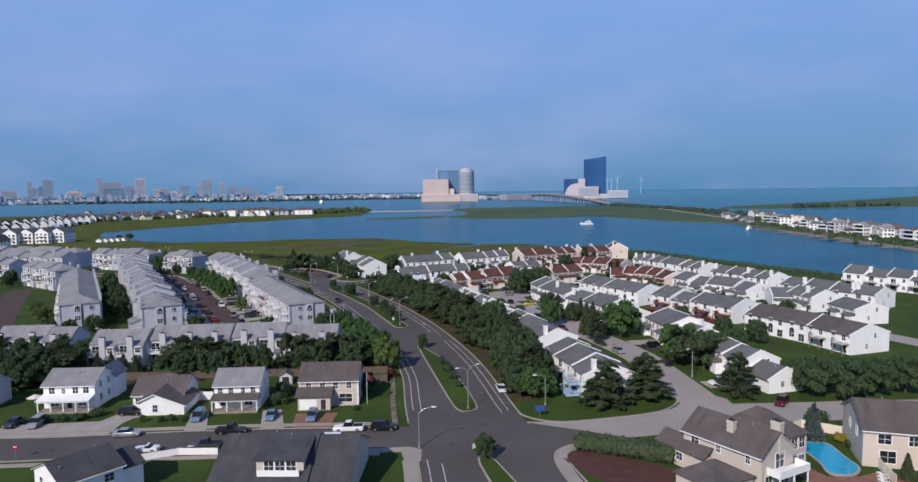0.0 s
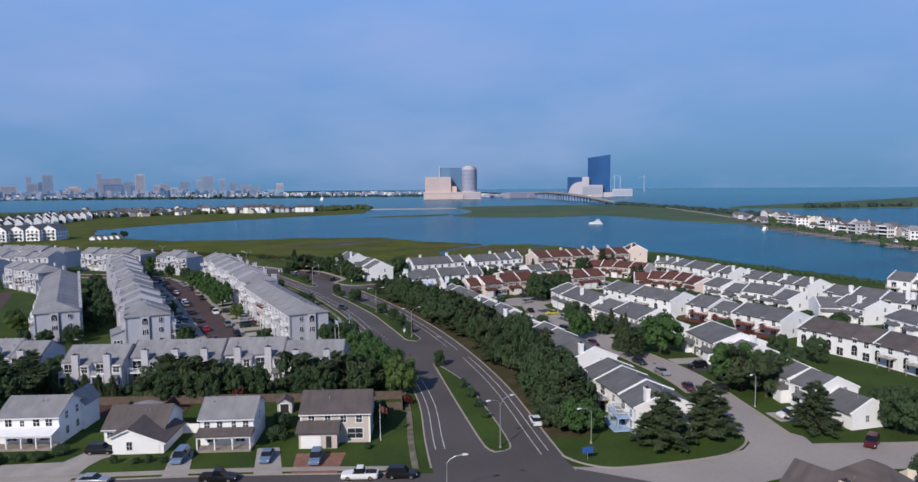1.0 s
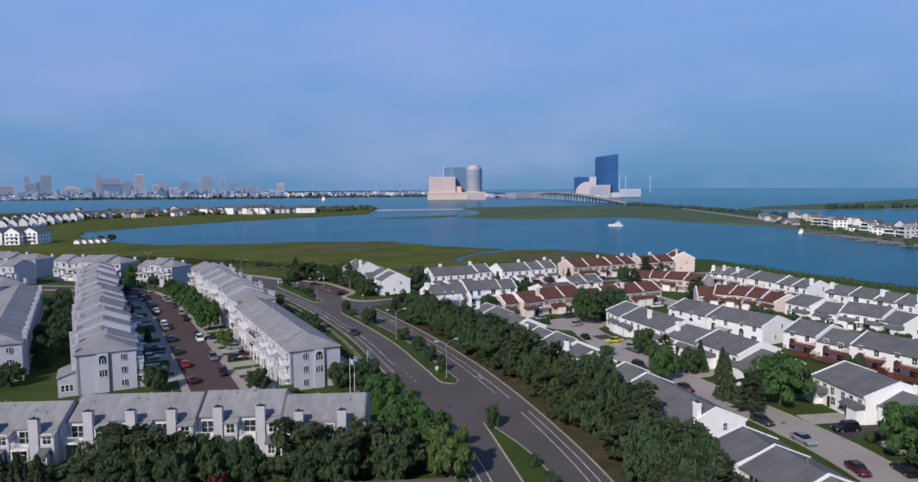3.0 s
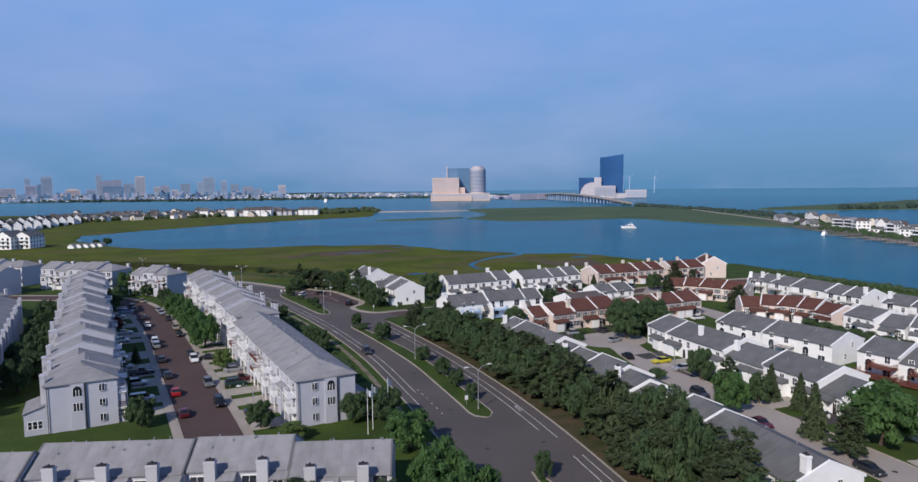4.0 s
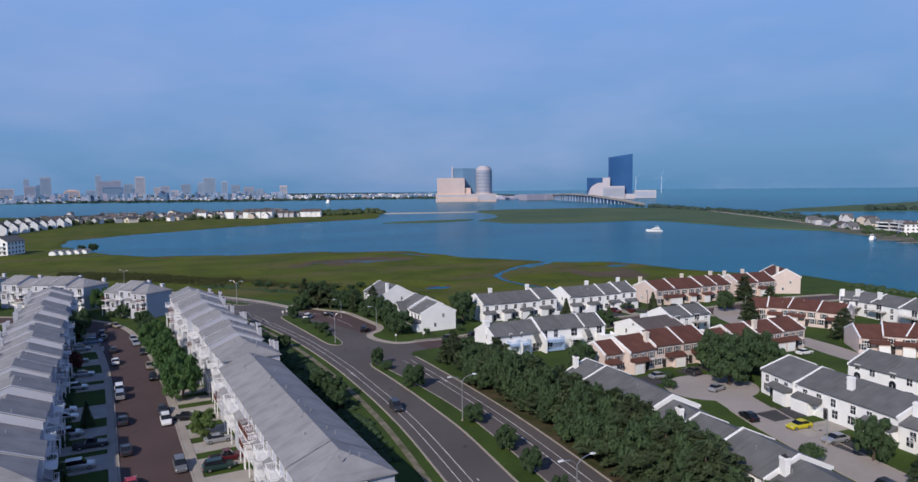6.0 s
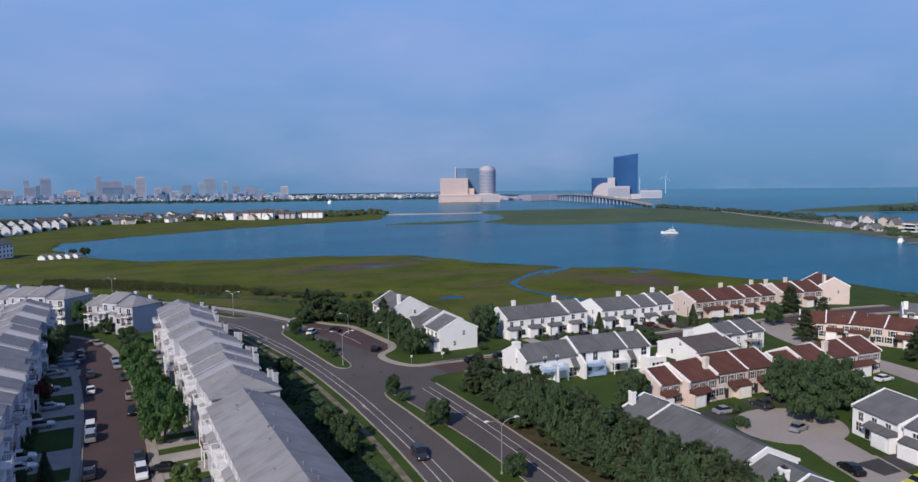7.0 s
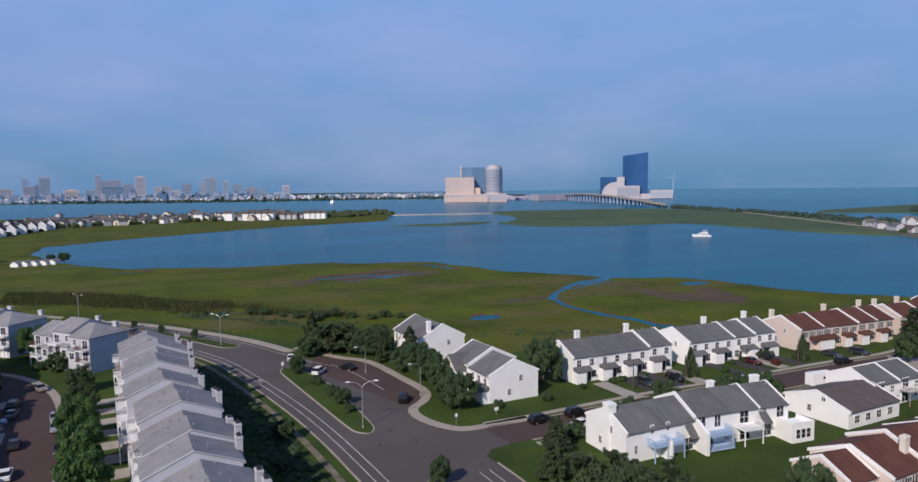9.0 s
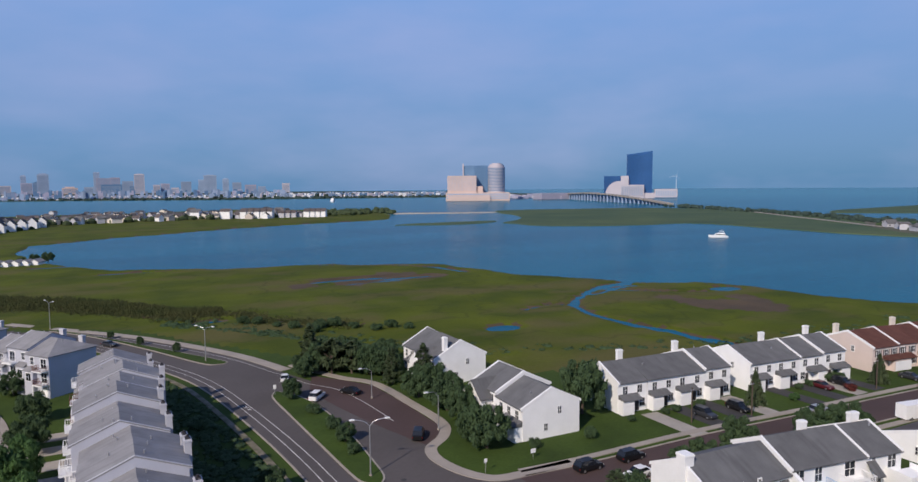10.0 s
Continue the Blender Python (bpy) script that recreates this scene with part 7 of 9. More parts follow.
plant_all([("dull", 49.0, 134.4, 3.4, 1.8), ("dull", 51.4, 137.0, 3.6, 2.0), ("red", 59.6, 142.6, 2.6, 1.4), ("bush", 34.0, 141, 3.6, 2.4), ("bush", 31.8, 136.4, 3, 2.0), ("bush", 6.4, 139.4, 1.6, 0.8), ("bush", 9.4, 137.6, 1.2, 0.9), ("bush", 11.4, 136.9, 1.7, 0.8),
           ("bush", 13.4, 135.8, 1.2, 0.9), ("bush", 15.4, 135.6, 1.8, 0.8), ("bush", -10.4, 149.2, 1.7, 1.5), ("bush", -7.4, 148.0, 1.7, 1.5), ("bush", -4.4, 146.9, 1.6, 1.6), ("bush", -1.4, 147.6, 1.8, 1.5), ("dull", 54.2, 90.8, 4.2, 1.7), ("bush", 44.4, 124.8, 1.2, 0.9)])
plant_all([("dull", -3.6, 193.0, 6.6, 3.6), ("black", -9.6, 196.0, 8.0, 4.4), ("dull", -16.6, 199.0, 7.6, 4.2), ("black", -23.6, 202.4, 8.2, 4.6), ("dull", -31, 206, 8, 4.6), ("dull", -38, 209.6, 8, 4.6)])
# dark ground cover between the three-storey row and the avenue, added partly as the row's shade
vb, vr = Bag(), random.Random(19)
for i in range(1500):
    y = vr.uniform(226, 392)
    lo, hi = np.interp(y, (226, 300, 330, 370, 392), (66.5, 67.0, 64.0, 60.5, 55)), np.interp(y, (226, 252, 289, 319, 350, 374, 392), (72.5, 75.4, 77.0, 76.0, 72.4, 67.6, 60))
    x, r_ = lo + (hi - lo) * vr.random() ** 1.25, vr.uniform(0.4, 0.95)
    blob(vb, (x, y, 0.1), r_, vr, 0.55, 6, 3)
    leaves(vb, (x, y, 0.1), r_ * 1.2, vr, 26, 0.2, 0.6)
tagged(part("ground_cover", vb, M["dull_leaf"]), "low dark shrubs on the bank by the avenue, partly standing in for shade", "shrubs", kind="stuff")
# dense undergrowth between the fence and the terrace
ub, ur = Bag(), random.Random(17)
for i in range(150):
    f_ = ur.random()
    x, y = -6 + 62 * f_, 180.6 - 29.4 * f_
    k, r_ = ur.uniform(1.5, 9.5), ur.uniform(0.7, 1.4)
    c = (x + 0.43 * k, y + 0.9 * k, r_ * 0.5)
    blob(ub, c, r_ * 0.8, ur, 0.8, 6, 4)
    leaves(ub, c, r_, ur, 60, 0.2, 0.85)
tagged(part("undergrowth", ub, M["dull_leaf"]), "dense dark undergrowth below the garden pines", "undergrowth", kind="stuff")
tagged(part("ground_bare_earth", Bag().slab([(11.6, 167.6), (20.6, 163.0), (23.0, 164.2), (22.2, 167.0), (13.4, 171.0)], -0.1, 0.06), M["mulch"]), "bare reddish brown earth behind the gardens", "ground", kind="structure")
# medians
plant_all([("small", 90.6, 282.2, 4.4, 1.8), ("bush", 91.0, 277.6, 2.4, 1.8), ("dull", 90.9, 260.7, 5.2, 2.6), ("dull", 91.4, 235.2, 3.6, 2.2), ("dull", 89.9, 221.5, 4, 2.0),
           ("dull", 88.4, 211.8, 4, 1.9), ("dull", 87.0, 202.5, 3.4, 1.7), ("bush", 77.4, 164.6, 1.2, 0.8), ("small", 78.2, 164.9, 4.0, 1.6), ("bush", 74.8, 147, 2.2, 1.3), ("bush", 73.0, 140, 2.4, 1.4), ("bush", 71.2, 134, 2.2, 1.3), ("bush", 69.4, 127.6, 1.8, 1.1)])
plant_all([("small", 87.6, 352.4, 4.4, 2.0), ("bush", 89.2, 342.0, 2.2, 1.7), ("bush", 90.2, 332.6, 2.4, 1.8), ("dull", 90.0, 325.4, 3.2, 2.0), ("bush", 89.6, 320.2, 2.2, 1.6), ("small", 63, 419, 2.4, 1.0), ("small", 56, 432, 2.2, 1.0), ("small", 71, 405.5, 2.6, 1.1)])
plant_all([("dull", 94.4, 367.6, 4.8, 3.2), ("dull", 99.0, 371, 6.2, 4.0), ("dull", 102.4, 368.6, 5.8, 3.8), ("dull", 110.2, 359.6, 6.6, 4.0), ("dull", 108, 377, 5.0, 3.6), ("dull", 101.4, 379, 5.4, 3.6), ("dull", 113.4, 366, 5.6, 3.6), ("dull", 109.0, 315.6, 5.6, 3.0), ("dull", 110.6, 341, 6.4, 3.4)])
plant_all([("bush", 24.2, y_, 2.2, 1.5) for y_ in (240.2, 243.6, 261.2, 270.6, 285.0, 288.6, 292.2, 301.0, 312.4, 316.0, 329.4, 354.0)] + [("dull", 23.4, 241.8, 5.0, 2.4), ("fir", 27.9, 269.4, 5.0, 1.4)])
# shrubs along the ditch
for x, y, h_, r_ in ((93, 434, 3.2, 2.2), (96.6, 432, 2.6, 2.0), (105, 420, 2.4, 2.4), (112, 416, 3.0, 2.6), (116.6, 416.4, 3.4, 2.6), (121, 411, 2.4, 2.2), (131, 406, 3.0, 2.4), (135, 402, 2.2, 2.0), (109, 411, 2.6, 2.4), (101, 424, 2.0, 1.8), (126, 405, 2.2, 2.2)):
    plant("bush", x, y, h_, r_)
# round the corner houses by the marsh
plant_all([("pine", 97.6, 374.6, 10.6, 3.0), ("black", 100.2, 366.0, 8.6, 4.0), ("black", 104.4, 364.3, 8.0, 4.4), ("dull", 107.6, 361.7, 6.9, 3.8), ("dull", 105.1, 371.5, 6.9, 3.8), ("pine", 109.4, 352.2, 8.2, 2.8), ("pine", 113.0, 343.8, 10.4, 3.2),
           ("dull", 112.4, 336.8, 7.5, 4.0), ("dull", 112.0, 331.0, 6.9, 3.8), ("dull", 109.4, 311.6, 7.1, 3.8), ("dull", 111.4, 323.8, 6.9, 3.2), ("dull", 133.4, 317.4, 9.9, 4.9), ("dull", 116, 372, 5.1, 3.0), ("bush", 127, 338, 2.4, 1.8)])
plant_all([("fir", 165.4, 304.8, 7, 2.3), ("fir", 200.6, 301.8, 6.5, 2.2), ("dull", 158.7, 288.4, 5.0, 2.8), ("dull", 163.4, 288.2, 5.2, 3.0), ("dull", 168.0, 287.8, 5.0, 2.8), ("bush", 171.6, 287.6, 3.4, 2.0), ("dull", 134.0, 288.8, 4.6, 2.6), ("bush", 139.8, 288.8, 3.4, 2.2),
           ("dull", 129.4, 288.4, 4.2, 2.6), ("bush", 116.2, 307.8, 2, 1.3), ("bush", 126.8, 306.8, 2.6, 1.3), ("bush", 119.6, 288.4, 3.0, 2.6), ("pine", 112.6, 283.8, 6.4, 2.8)])
plant_all([("bush", 138.6, 309.6, 1.3, 1), ("bush", 146.9, 309.8, 1.3, 1.0), ("bush", 149.6, 309.6, 1.5, 1.2), ("bush", 156.2, 309.8, 1.4, 1.1), ("bush", 182.2, 307.5, 1.4, 1.1), ("bush", 186.3, 307.6, 1.6, 1.4), ("bush", 192.0, 307.8, 2.2, 1.8), ("bush", 195.1, 307.1, 2.2, 1.8),
           ("red", 190.4, 301.6, 1.6, 1.5), ("leaf", 174.6, 303.0, 1.5, 1.2)])
# the court
plant_all([("dull", 158.4, 238.0, 9, 4.6), ("dull", 159.4, 231.0, 9.5, 5), ("dull", 167.4, 234.4, 9, 4.5), ("dull", 164, 227.6, 8, 4.2), ("pine", 209.4, 269.6, 9.4, 3.8), ("pine", 236.0, 282, 8.4, 3.4), ("bush", 138.6, 232.8, 2.4, 1.8), ("bush", 143.8, 239.0, 1.8, 1.5),
           ("bush", 131.5, 230.9, 2.6, 2.2), ("bush", 128.5, 226.9, 3.0, 2.4), ("bush", 125.5, 219.9, 2.6, 2), ("dull", 128.0, 249.5, 8, 3.4), ("pine", 219.4, 245.0, 8, 3), ("bush", 134.6, 240.0, 1.8, 1.5)])
plant_all([("pine", 134.9, 179, 8.0, 3.0), ("dull", 138.0, 189, 7, 3.2), ("fir", 139.0, 172.0, 7.5, 2.2), ("black", 125.6, 115.2, 9.0, 4.8), ("black", 126.2, 109.6, 8.6, 4.6), ("dull", 132.8, 111.6, 8, 4.2),
           ("bush", 111.6, 137.0, 2.6, 1.6), ("bush", 110.6, 133.2, 2.6, 1.7), ("bush", 109.4, 129.2, 2.6, 1.7), ("bush", 107.8, 125, 2.4, 1.6), ("bush", 130.2, 127.1, 2.2, 1.4), ("bush", 117.6, 158, 2.4, 1.7), ("bush", 119.6, 172, 2.4, 1.7)])
plant_all([("dull", 129.8, 84.2, 8, 4.2), ("dull", 133.4, 79.8, 8.5, 4.4), ("dull", 140.5, 78.4, 7.5, 4), ("dull", 148, 76, 7.5, 4.2), ("dull", 135.0, 90.7, 6, 3),
           ("bush", 112.9, 72.4, 4, 2.6), ("bush", 114.7, 68.6, 2.4, 1.6), ("spruce", 107.6, 69.4, 6.5, 2.1), ("yellow", 106.4, 71.6, 1.6, 1.5), ("yellow", 110.6, 66.2, 1.8, 1.6), ("bush", 109.4, 63.6, 1.6, 1.3), ("fir", 104.6, 52.4, 4.2, 1.4)])
plant_all([("dull", 160.6, 149, 6, 2.8), ("dull", 159.4, 121, 6.5, 3.2), ("red", 171.2, 157, 2.2, 1.6), ("red", 171.0, 149, 2.2, 1.6), ("bush", 207.2, 206, 3, 2.6), ("bush", 205.8, 150, 2.6, 2.2), ("bush", 206.8, 169, 3, 2.6), ("bush", 208.4, 164.6, 3, 2.6),
           ("dull", 196, 138, 6, 3)])
plant_all([("leaf", 126.4, 171.4, 7.6, 3.6), ("dull", 135.0, 171.6, 6.0, 2.4), ("fir", 138.4, 165.2, 7.4, 2.1), ("pine", 125.4, 147.6, 8.0, 3.6), ("fir", 127.6, 155.0, 9.6, 2.7), ("leaf", 134.4, 147.6, 10, 6.2), ("pine", 213.4, 242.4, 8, 3.2), ("pine", 243.0, 298.4, 9.5, 4.2), ("dull", 219.6, 287.4, 7, 3.0),
           ("bush", 129.6, 194.0, 3.2, 2.4), ("dull", 154.0, 127.0, 6.5, 3.2), ("dull", 149.4, 119.6, 5.5, 2.8), ("pine", 88.4, 100.6, 9.5, 5.4), ("pine", 99.2, 101.2, 9.5, 5.8), ("pine", 117.4, 93.0, 9.0, 4.4), ("leaf", 128.6, 119.6, 9, 5.6), ("dull", 134.4, 116.4, 7.5, 3.6), ("bush", 206.4, 172.6, 3.4, 2.6), ("bush", 207.6, 156.4, 3.4, 2.6),
           ("bush", 209.4, 147.6, 3.2, 2.4), ("dull", 151.6, 228.0, 9, 4.4), ("dull", 143, 290, 6, 3)])
for i in range(7):
    plant("bush", 208.6 - i * 0.65, 211 - i * 4.9, 3.0, 2.6)
# clipped hedge at the corner garden
hb, hr = Bag(), random.Random(3)
for i in range(18):
    p = Vector((70.6, 86.4)).lerp(Vector((79.6, 75.2)), i / 17)
    for k in (-1, 1):
        c = (p.x + k * 0.75, p.y + k * 0.5, 1.35)
        blob(hb, c, 1.15, hr, 1.1)
        leaves(hb, c, 1.25, hr, 60, 0.3, 1.1)
tagged(part("hedge", hb, M["pine"]), "tall dense dark green hedge along the mulched bed", "hedge")

# the pine belt between the avenue and the court's first row, on brown needle litter
M["litter"] = material("pine_litter", (0.085, 0.062, 0.040), 0.95, 0.35, 0.25, 2.4, 0.4, space="World", color2=(0.034, 0.044, 0.016), spec=0.1)
litter = [p for p in ROAD_R if 112 <= p.y <= 262]
tagged(part("ground_needle_litter", strip(Bag(), offset(litter, 0.32), offset(litter, 10.5), 0.07, 0.2), M["litter"]), "brown needle litter and thin grass under the pines", "ground", kind="structure")
belt = random.Random(11)
line = [p for p in ROAD_R if 117 <= p.y <= 262]
for i, p in enumerate(line):
    wide = np.interp(p.y, (117, 136, 200, 235, 262), (7.0, 12.0, 11.0, 8.6, 6.6))
    for k in range(4):
        o = 3.4 + (k + belt.uniform(0.1, 0.9)) * (wide - 4.6) / 3
        if k < 3 and belt.random() < 0.43:
            q = offset(line, o)[i]
            y = q.y + belt.uniform(-1, 1)
            kind = belt.choice(("pine", "pine", "pine", "black", "black", "black", "dull")) if y < 190 else belt.choice(("pine", "black", "dull"))
            plant(kind, q.x, y, belt.uniform(7.0, 11.8) * (0.8 if k == 0 else 1.0) * (1.08 if y < 180 else 0.9), belt.uniform(3.3, 5.2) * (0.9 if k == 0 else 1.0))
plant_all([("pine", 104.0, 219.0, 10.4, 4.6), ("black", 107.4, 226.0, 9.4, 4.4), ("pine", 105.0, 208.0, 10.8, 4.6), ("black", 108.6, 214.6, 9.8, 4.2), ("pine", 103.0, 197.6, 10.4, 4.4), ("black", 109.6, 234.6, 8.4, 3.8), ("dull", 106.6, 202.6, 9.0, 4.0)])
plant_all([("leaf", 80.6, 113.0, 6.2, 3.8), ("dull", 84.6, 118.6, 7.6, 4.2), ("dull", 78.6, 117.0, 6.0, 3.2), ("dull", 86.8, 125.0, 8.0, 4.2), ("pine", 82.6, 124.0, 9.0, 4.0)])
plant_all([("black", 107.0, 268.6, 6.6, 4.2), ("black", 111.0, 267.2, 6.4, 3.6), ("black", 108.4, 261, 6.8, 3.8), ("pine", 106.4, 275.6, 6.4, 3.0)])

# rough tussocks and low scrub along the marsh edge, uncounted
M["reed"] = material("reeds", (0.105, 0.108, 0.045), 0.9, 0.35, 0.08, 1.2, 0.2, space="World", island=0.25, color2=(0.070, 0.086, 0.034), spec=0.1, sheer=0.4)
rb, sr = Bag(), random.Random(21)
for i in range(5200):
    # a bed of tall reeds behind the ditch, then thin fringes on both banks
    if i < 3700:
        x = sr.uniform(12, 90)
        y = np.interp(x, (12, 24, 46, 64, 78, 90), (517, 506, 489, 470, 455, 456)) + sr.uniform(0.5, 1) * sr.random() * np.interp(x, (12, 30, 60, 90), (26, 30, 26, 12))
        k = sr.uniform(0.9, 1.6)
    else:
        p = Vector(sr.choice(spline(DITCH, 1.0)))
        x, y, k = p.x + sr.gauss(0, 2.6), p.y + sr.gauss(0, 3.0), sr.uniform(0.5, 1.1)
    for j in range(7):
        q, w_ = Vector((x + sr.gauss(0, 0.5), y + sr.gauss(0, 0.5), -0.1)), sr.uniform(0, 6.28)
        u = Vector((math.cos(w_), math.sin(w_), 0)) * sr.uniform(0.12, 0.3)
        rb.add([q - u, q + u, q + Vector((sr.gauss(0, 0.3), sr.gauss(0, 0.3), k * sr.uniform(0.7, 1.2)))], [(0, 1, 2)])
tagged(part("reeds", rb, M["reed"]), "tall olive-brown reed bed along the marsh ditch", "reeds", kind="stuff")
sb = Bag()
for i in range(420):
    x = sr.uniform(70, 135) if sr.random() < 0.6 else sr.uniform(120, 300)
    edge = np.interp(x, (60, 84, 104, 134, 206, 300), (452, 428, 402, 366, 338, 332))
    y = edge + abs(sr.gauss(0, 1)) * (7 if x < 130 else 4)
    r = sr.uniform(0.4, 1.1) * (1.5 if sr.random() < 0.06 else 1)
    blob(sb, (x, y, 0.0), r * 1.2, sr, 0.34, 6, 4)
    leaves(sb, (x, y, 0.0), r * 1.5, sr, 22, 0.26, 0.45)
for i in range(520):
    y = sr.uniform(95, 300)
    x = np.interp(y, (95, 180, 271, 300), (305, 305, 306, 311)) + sr.gauss(0, 2.0)
    r = sr.uniform(0.5, 1.6)
    blob(sb, (x, y, r * 0.2), r, sr, 0.7, 6, 4)
    leaves(sb, (x, y, r * 0.2), r * 1.1, sr, 12, 0.34, 0.7)
tagged(part("scrub", sb, M["dull_leaf"]), "low dark scrub and reeds along the marsh edge", "scrub", kind="stuff")
# ---- street furniture ----
def arm_tube(b, pts, r):
    for a, c in zip(pts, pts[1:]):
        b.tube(a, c, r, n=6)


def lamp_post(x, y, a, h=8.7, double=True):
    t = thing("street_lamp", pose(x, y, 0.1, 0, 0, a), "grey steel street lamp with two curved arms" if double else "grey steel street lamp with one curved arm", "street lamp", "street lamps")
    part("base", Bag().tube((0, 0, 0), (0, 0, 0.35), 0.24, 0.2), M["concrete"], t)
    part("pole", Bag().tube((0, 0, 0.3), (0, 0, h - 1.0), 0.115, 0.07), M["steel"], t)
    for s in (-1, 1) if double else (1,):
        b = Bag()
        arm_tube(b, [(0, 0, h - 1.1), (s * 0.5, 0, h - 0.5), (s * 1.2, 0, h - 0.15), (s * 2.3, 0, h)], 0.045)
        arm = part("arm", b, M["steel"], t)
        part("lamp_head", Bag().along_y([(s * 2.2, h - 0.08), (s * 2.2, h + 0.1), (s * 2.6, h + 0.14), (s * 3.0, h + 0.05), (s * 3.0, h - 0.06)][:: -1 if s > 0 else 1], -0.16, 0.16), M["lens"], arm)
    return t


for x, y, a in ((63.9, 113.6, -70), (85.0, 196.3, -78), (90.0, 237.0, -82), (88.9, 310.6, -95), (76.4, 392.4, -125), (40.0, 455.0, -140)):
    lamp_post(x, y, a + 78)
for x, y, a, h in ((46.9, 100.3, -20, 7.0), (106.0, 322.6, 190, 7.2), (118.9, 106.6, 200, 7.0), (45.6, 213.6, 180, 6.5), (78.6, 107.8, 180, 6.5), (137.6, 196.5, 190, 6.5), (102, 345, 190, 6.5)):
    lamp_post(x, y, a, h, False)


def utility_pole(x, y, h):
    t = thing("utility_pole", pose(x, y, 0), "plain weathered wooden utility pole", "pole", "utility poles")
    part("pole", Bag().tube((0, 0, 0), (0, 0, h), 0.14, 0.1), M["bark"], t)
    part("bracket", Bag().box(-0.35, 0.35, -0.06, 0.06, h - 0.6, h - 0.45), M["steel"], t)


for x, y in ((43.5, 316), (160, 301.2), (196, 299.6), (147.6, 304)):
    utility_pole(x, y, 6.5)


def flagpole(x, y, h, flag, a):
    t = thing("flagpole", pose(x, y, 0, 0, 0, a), "slim white flagpole with a hanging flag", "flagpole", "flagpoles by the terrace end")
    part("pole", Bag().tube((0, 0, 0), (0, 0, h), 0.06, 0.035), M["trim"], t)
    part("finial", Bag().tube((0, 0, h), (0, 0, h + 0.16), 0.07, 0.02), M["rim"], t)
    b = Bag()
    n = 7
    for i in range(n):
        x0, x1 = 0.05 + 1.3 * i / n, 0.05 + 1.3 * (i + 1) / n
        y0, y1 = 0.12 * math.sin(i * 1.3), 0.12 * math.sin((i + 1) * 1.3)
        z0, z1 = h - 0.2 - 0.7 * i / n, h - 0.2 - 0.7 * (i + 1) / n
        b.add([(x0, y0, z0), (x1, y1, z1), (x1, y1, z1 - 1.1), (x0, y0, z0 - 1.1), (x0, y0 + 0.02, z0), (x1, y1 + 0.02, z1), (x1, y1 + 0.02, z1 - 1.1), (x0, y0 + 0.02, z0 - 1.1)], [(0, 3, 2, 1), (4, 5, 6, 7)])
    part("flag", b, M[flag], t)


flagpole(61.6, 194.8, 8.2, "trim", 20)
flagpole(63.2, 196.6, 8.2, "cream_siding", 30)
flagpole(67.0, 198.6, 8.4, "trim", 40)
flagpole(47.6, 127.0, 6.5, "red_wood", 0)


def signpost(x, y, a, w, h, z, mat, label):
    t = thing("road_sign", pose(x, y, 0, 0, 0, a), label, "sign")
    part("post", Bag().tube((0, 0, 0), (0, 0, z + h * 0.5), 0.04, n=6), M["steel"], t)
    part("panel", Bag().box(-w / 2, w / 2, -0.05, -0.02, z, z + h), M[mat], t)


M["stop_red"] = material("sign_red", (0.35, 0.02, 0.025), 0.5, 0.1, 1, 8, 0.0)
M["sign_blue"] = material("sign_blue", (0.03, 0.09, 0.30), 0.5, 0.1, 1, 8, 0.0)
signpost(84.2, 199.7, 0, 0.7, 0.9, 1.2, "trim", "small white sign on the median")
signpost(72.4, 207.0, 0, 0.5, 0.9, 0.6, "trim", "small white sign by the kerb")
signpost(73.6, 102.6, -20, 1.8, 1.1, 1.2, "sign_blue", "blue neighbourhood sign at the corner")
signpost(85.2, 356.6, 0, 0.6, 0.9, 1.4, "trim", "small white sign at the median end")
signpost(113.6, 304.4, 0, 0.9, 0.7, 1.0, "trim", "small white sign on the corner lawn")
signpost(104.4, 303.4, 0, 0.5, 0.6, 1.7, "trim", "small white sign on the corner lawn")
signpost(53.4, 92.6, 0, 0.8, 0.9, 1.3, "trim", "white sign on the median end")
t = thing("road_sign", pose(-13.4, 130.0, 0, 0, 0, -20), "red octagonal stop sign on a post", "sign")
part("post", Bag().tube((0, 0, 0), (0, 0, 2.4), 0.04, n=6), M["steel"], t)
part("panel", Bag().along_y([(0.42 * math.cos(a), 2.2 + 0.42 * math.sin(a)) for a in np.linspace(math.pi / 8, 2 * math.pi + math.pi / 8, 8, endpoint=False)], -0.06, -0.03), M["stop_red"], t)
part("inscription", Bag().box(-0.28, 0.28, -0.075, -0.06, 2.12, 2.28), M["trim"], t, "white band of lettering")


# ---- cars ----
def paint(name, c, metal=0.2):
    m = material(name, c, 0.28, 0.04, 1, 5, 0.0, metal=metal, spec=0.5)
    return m


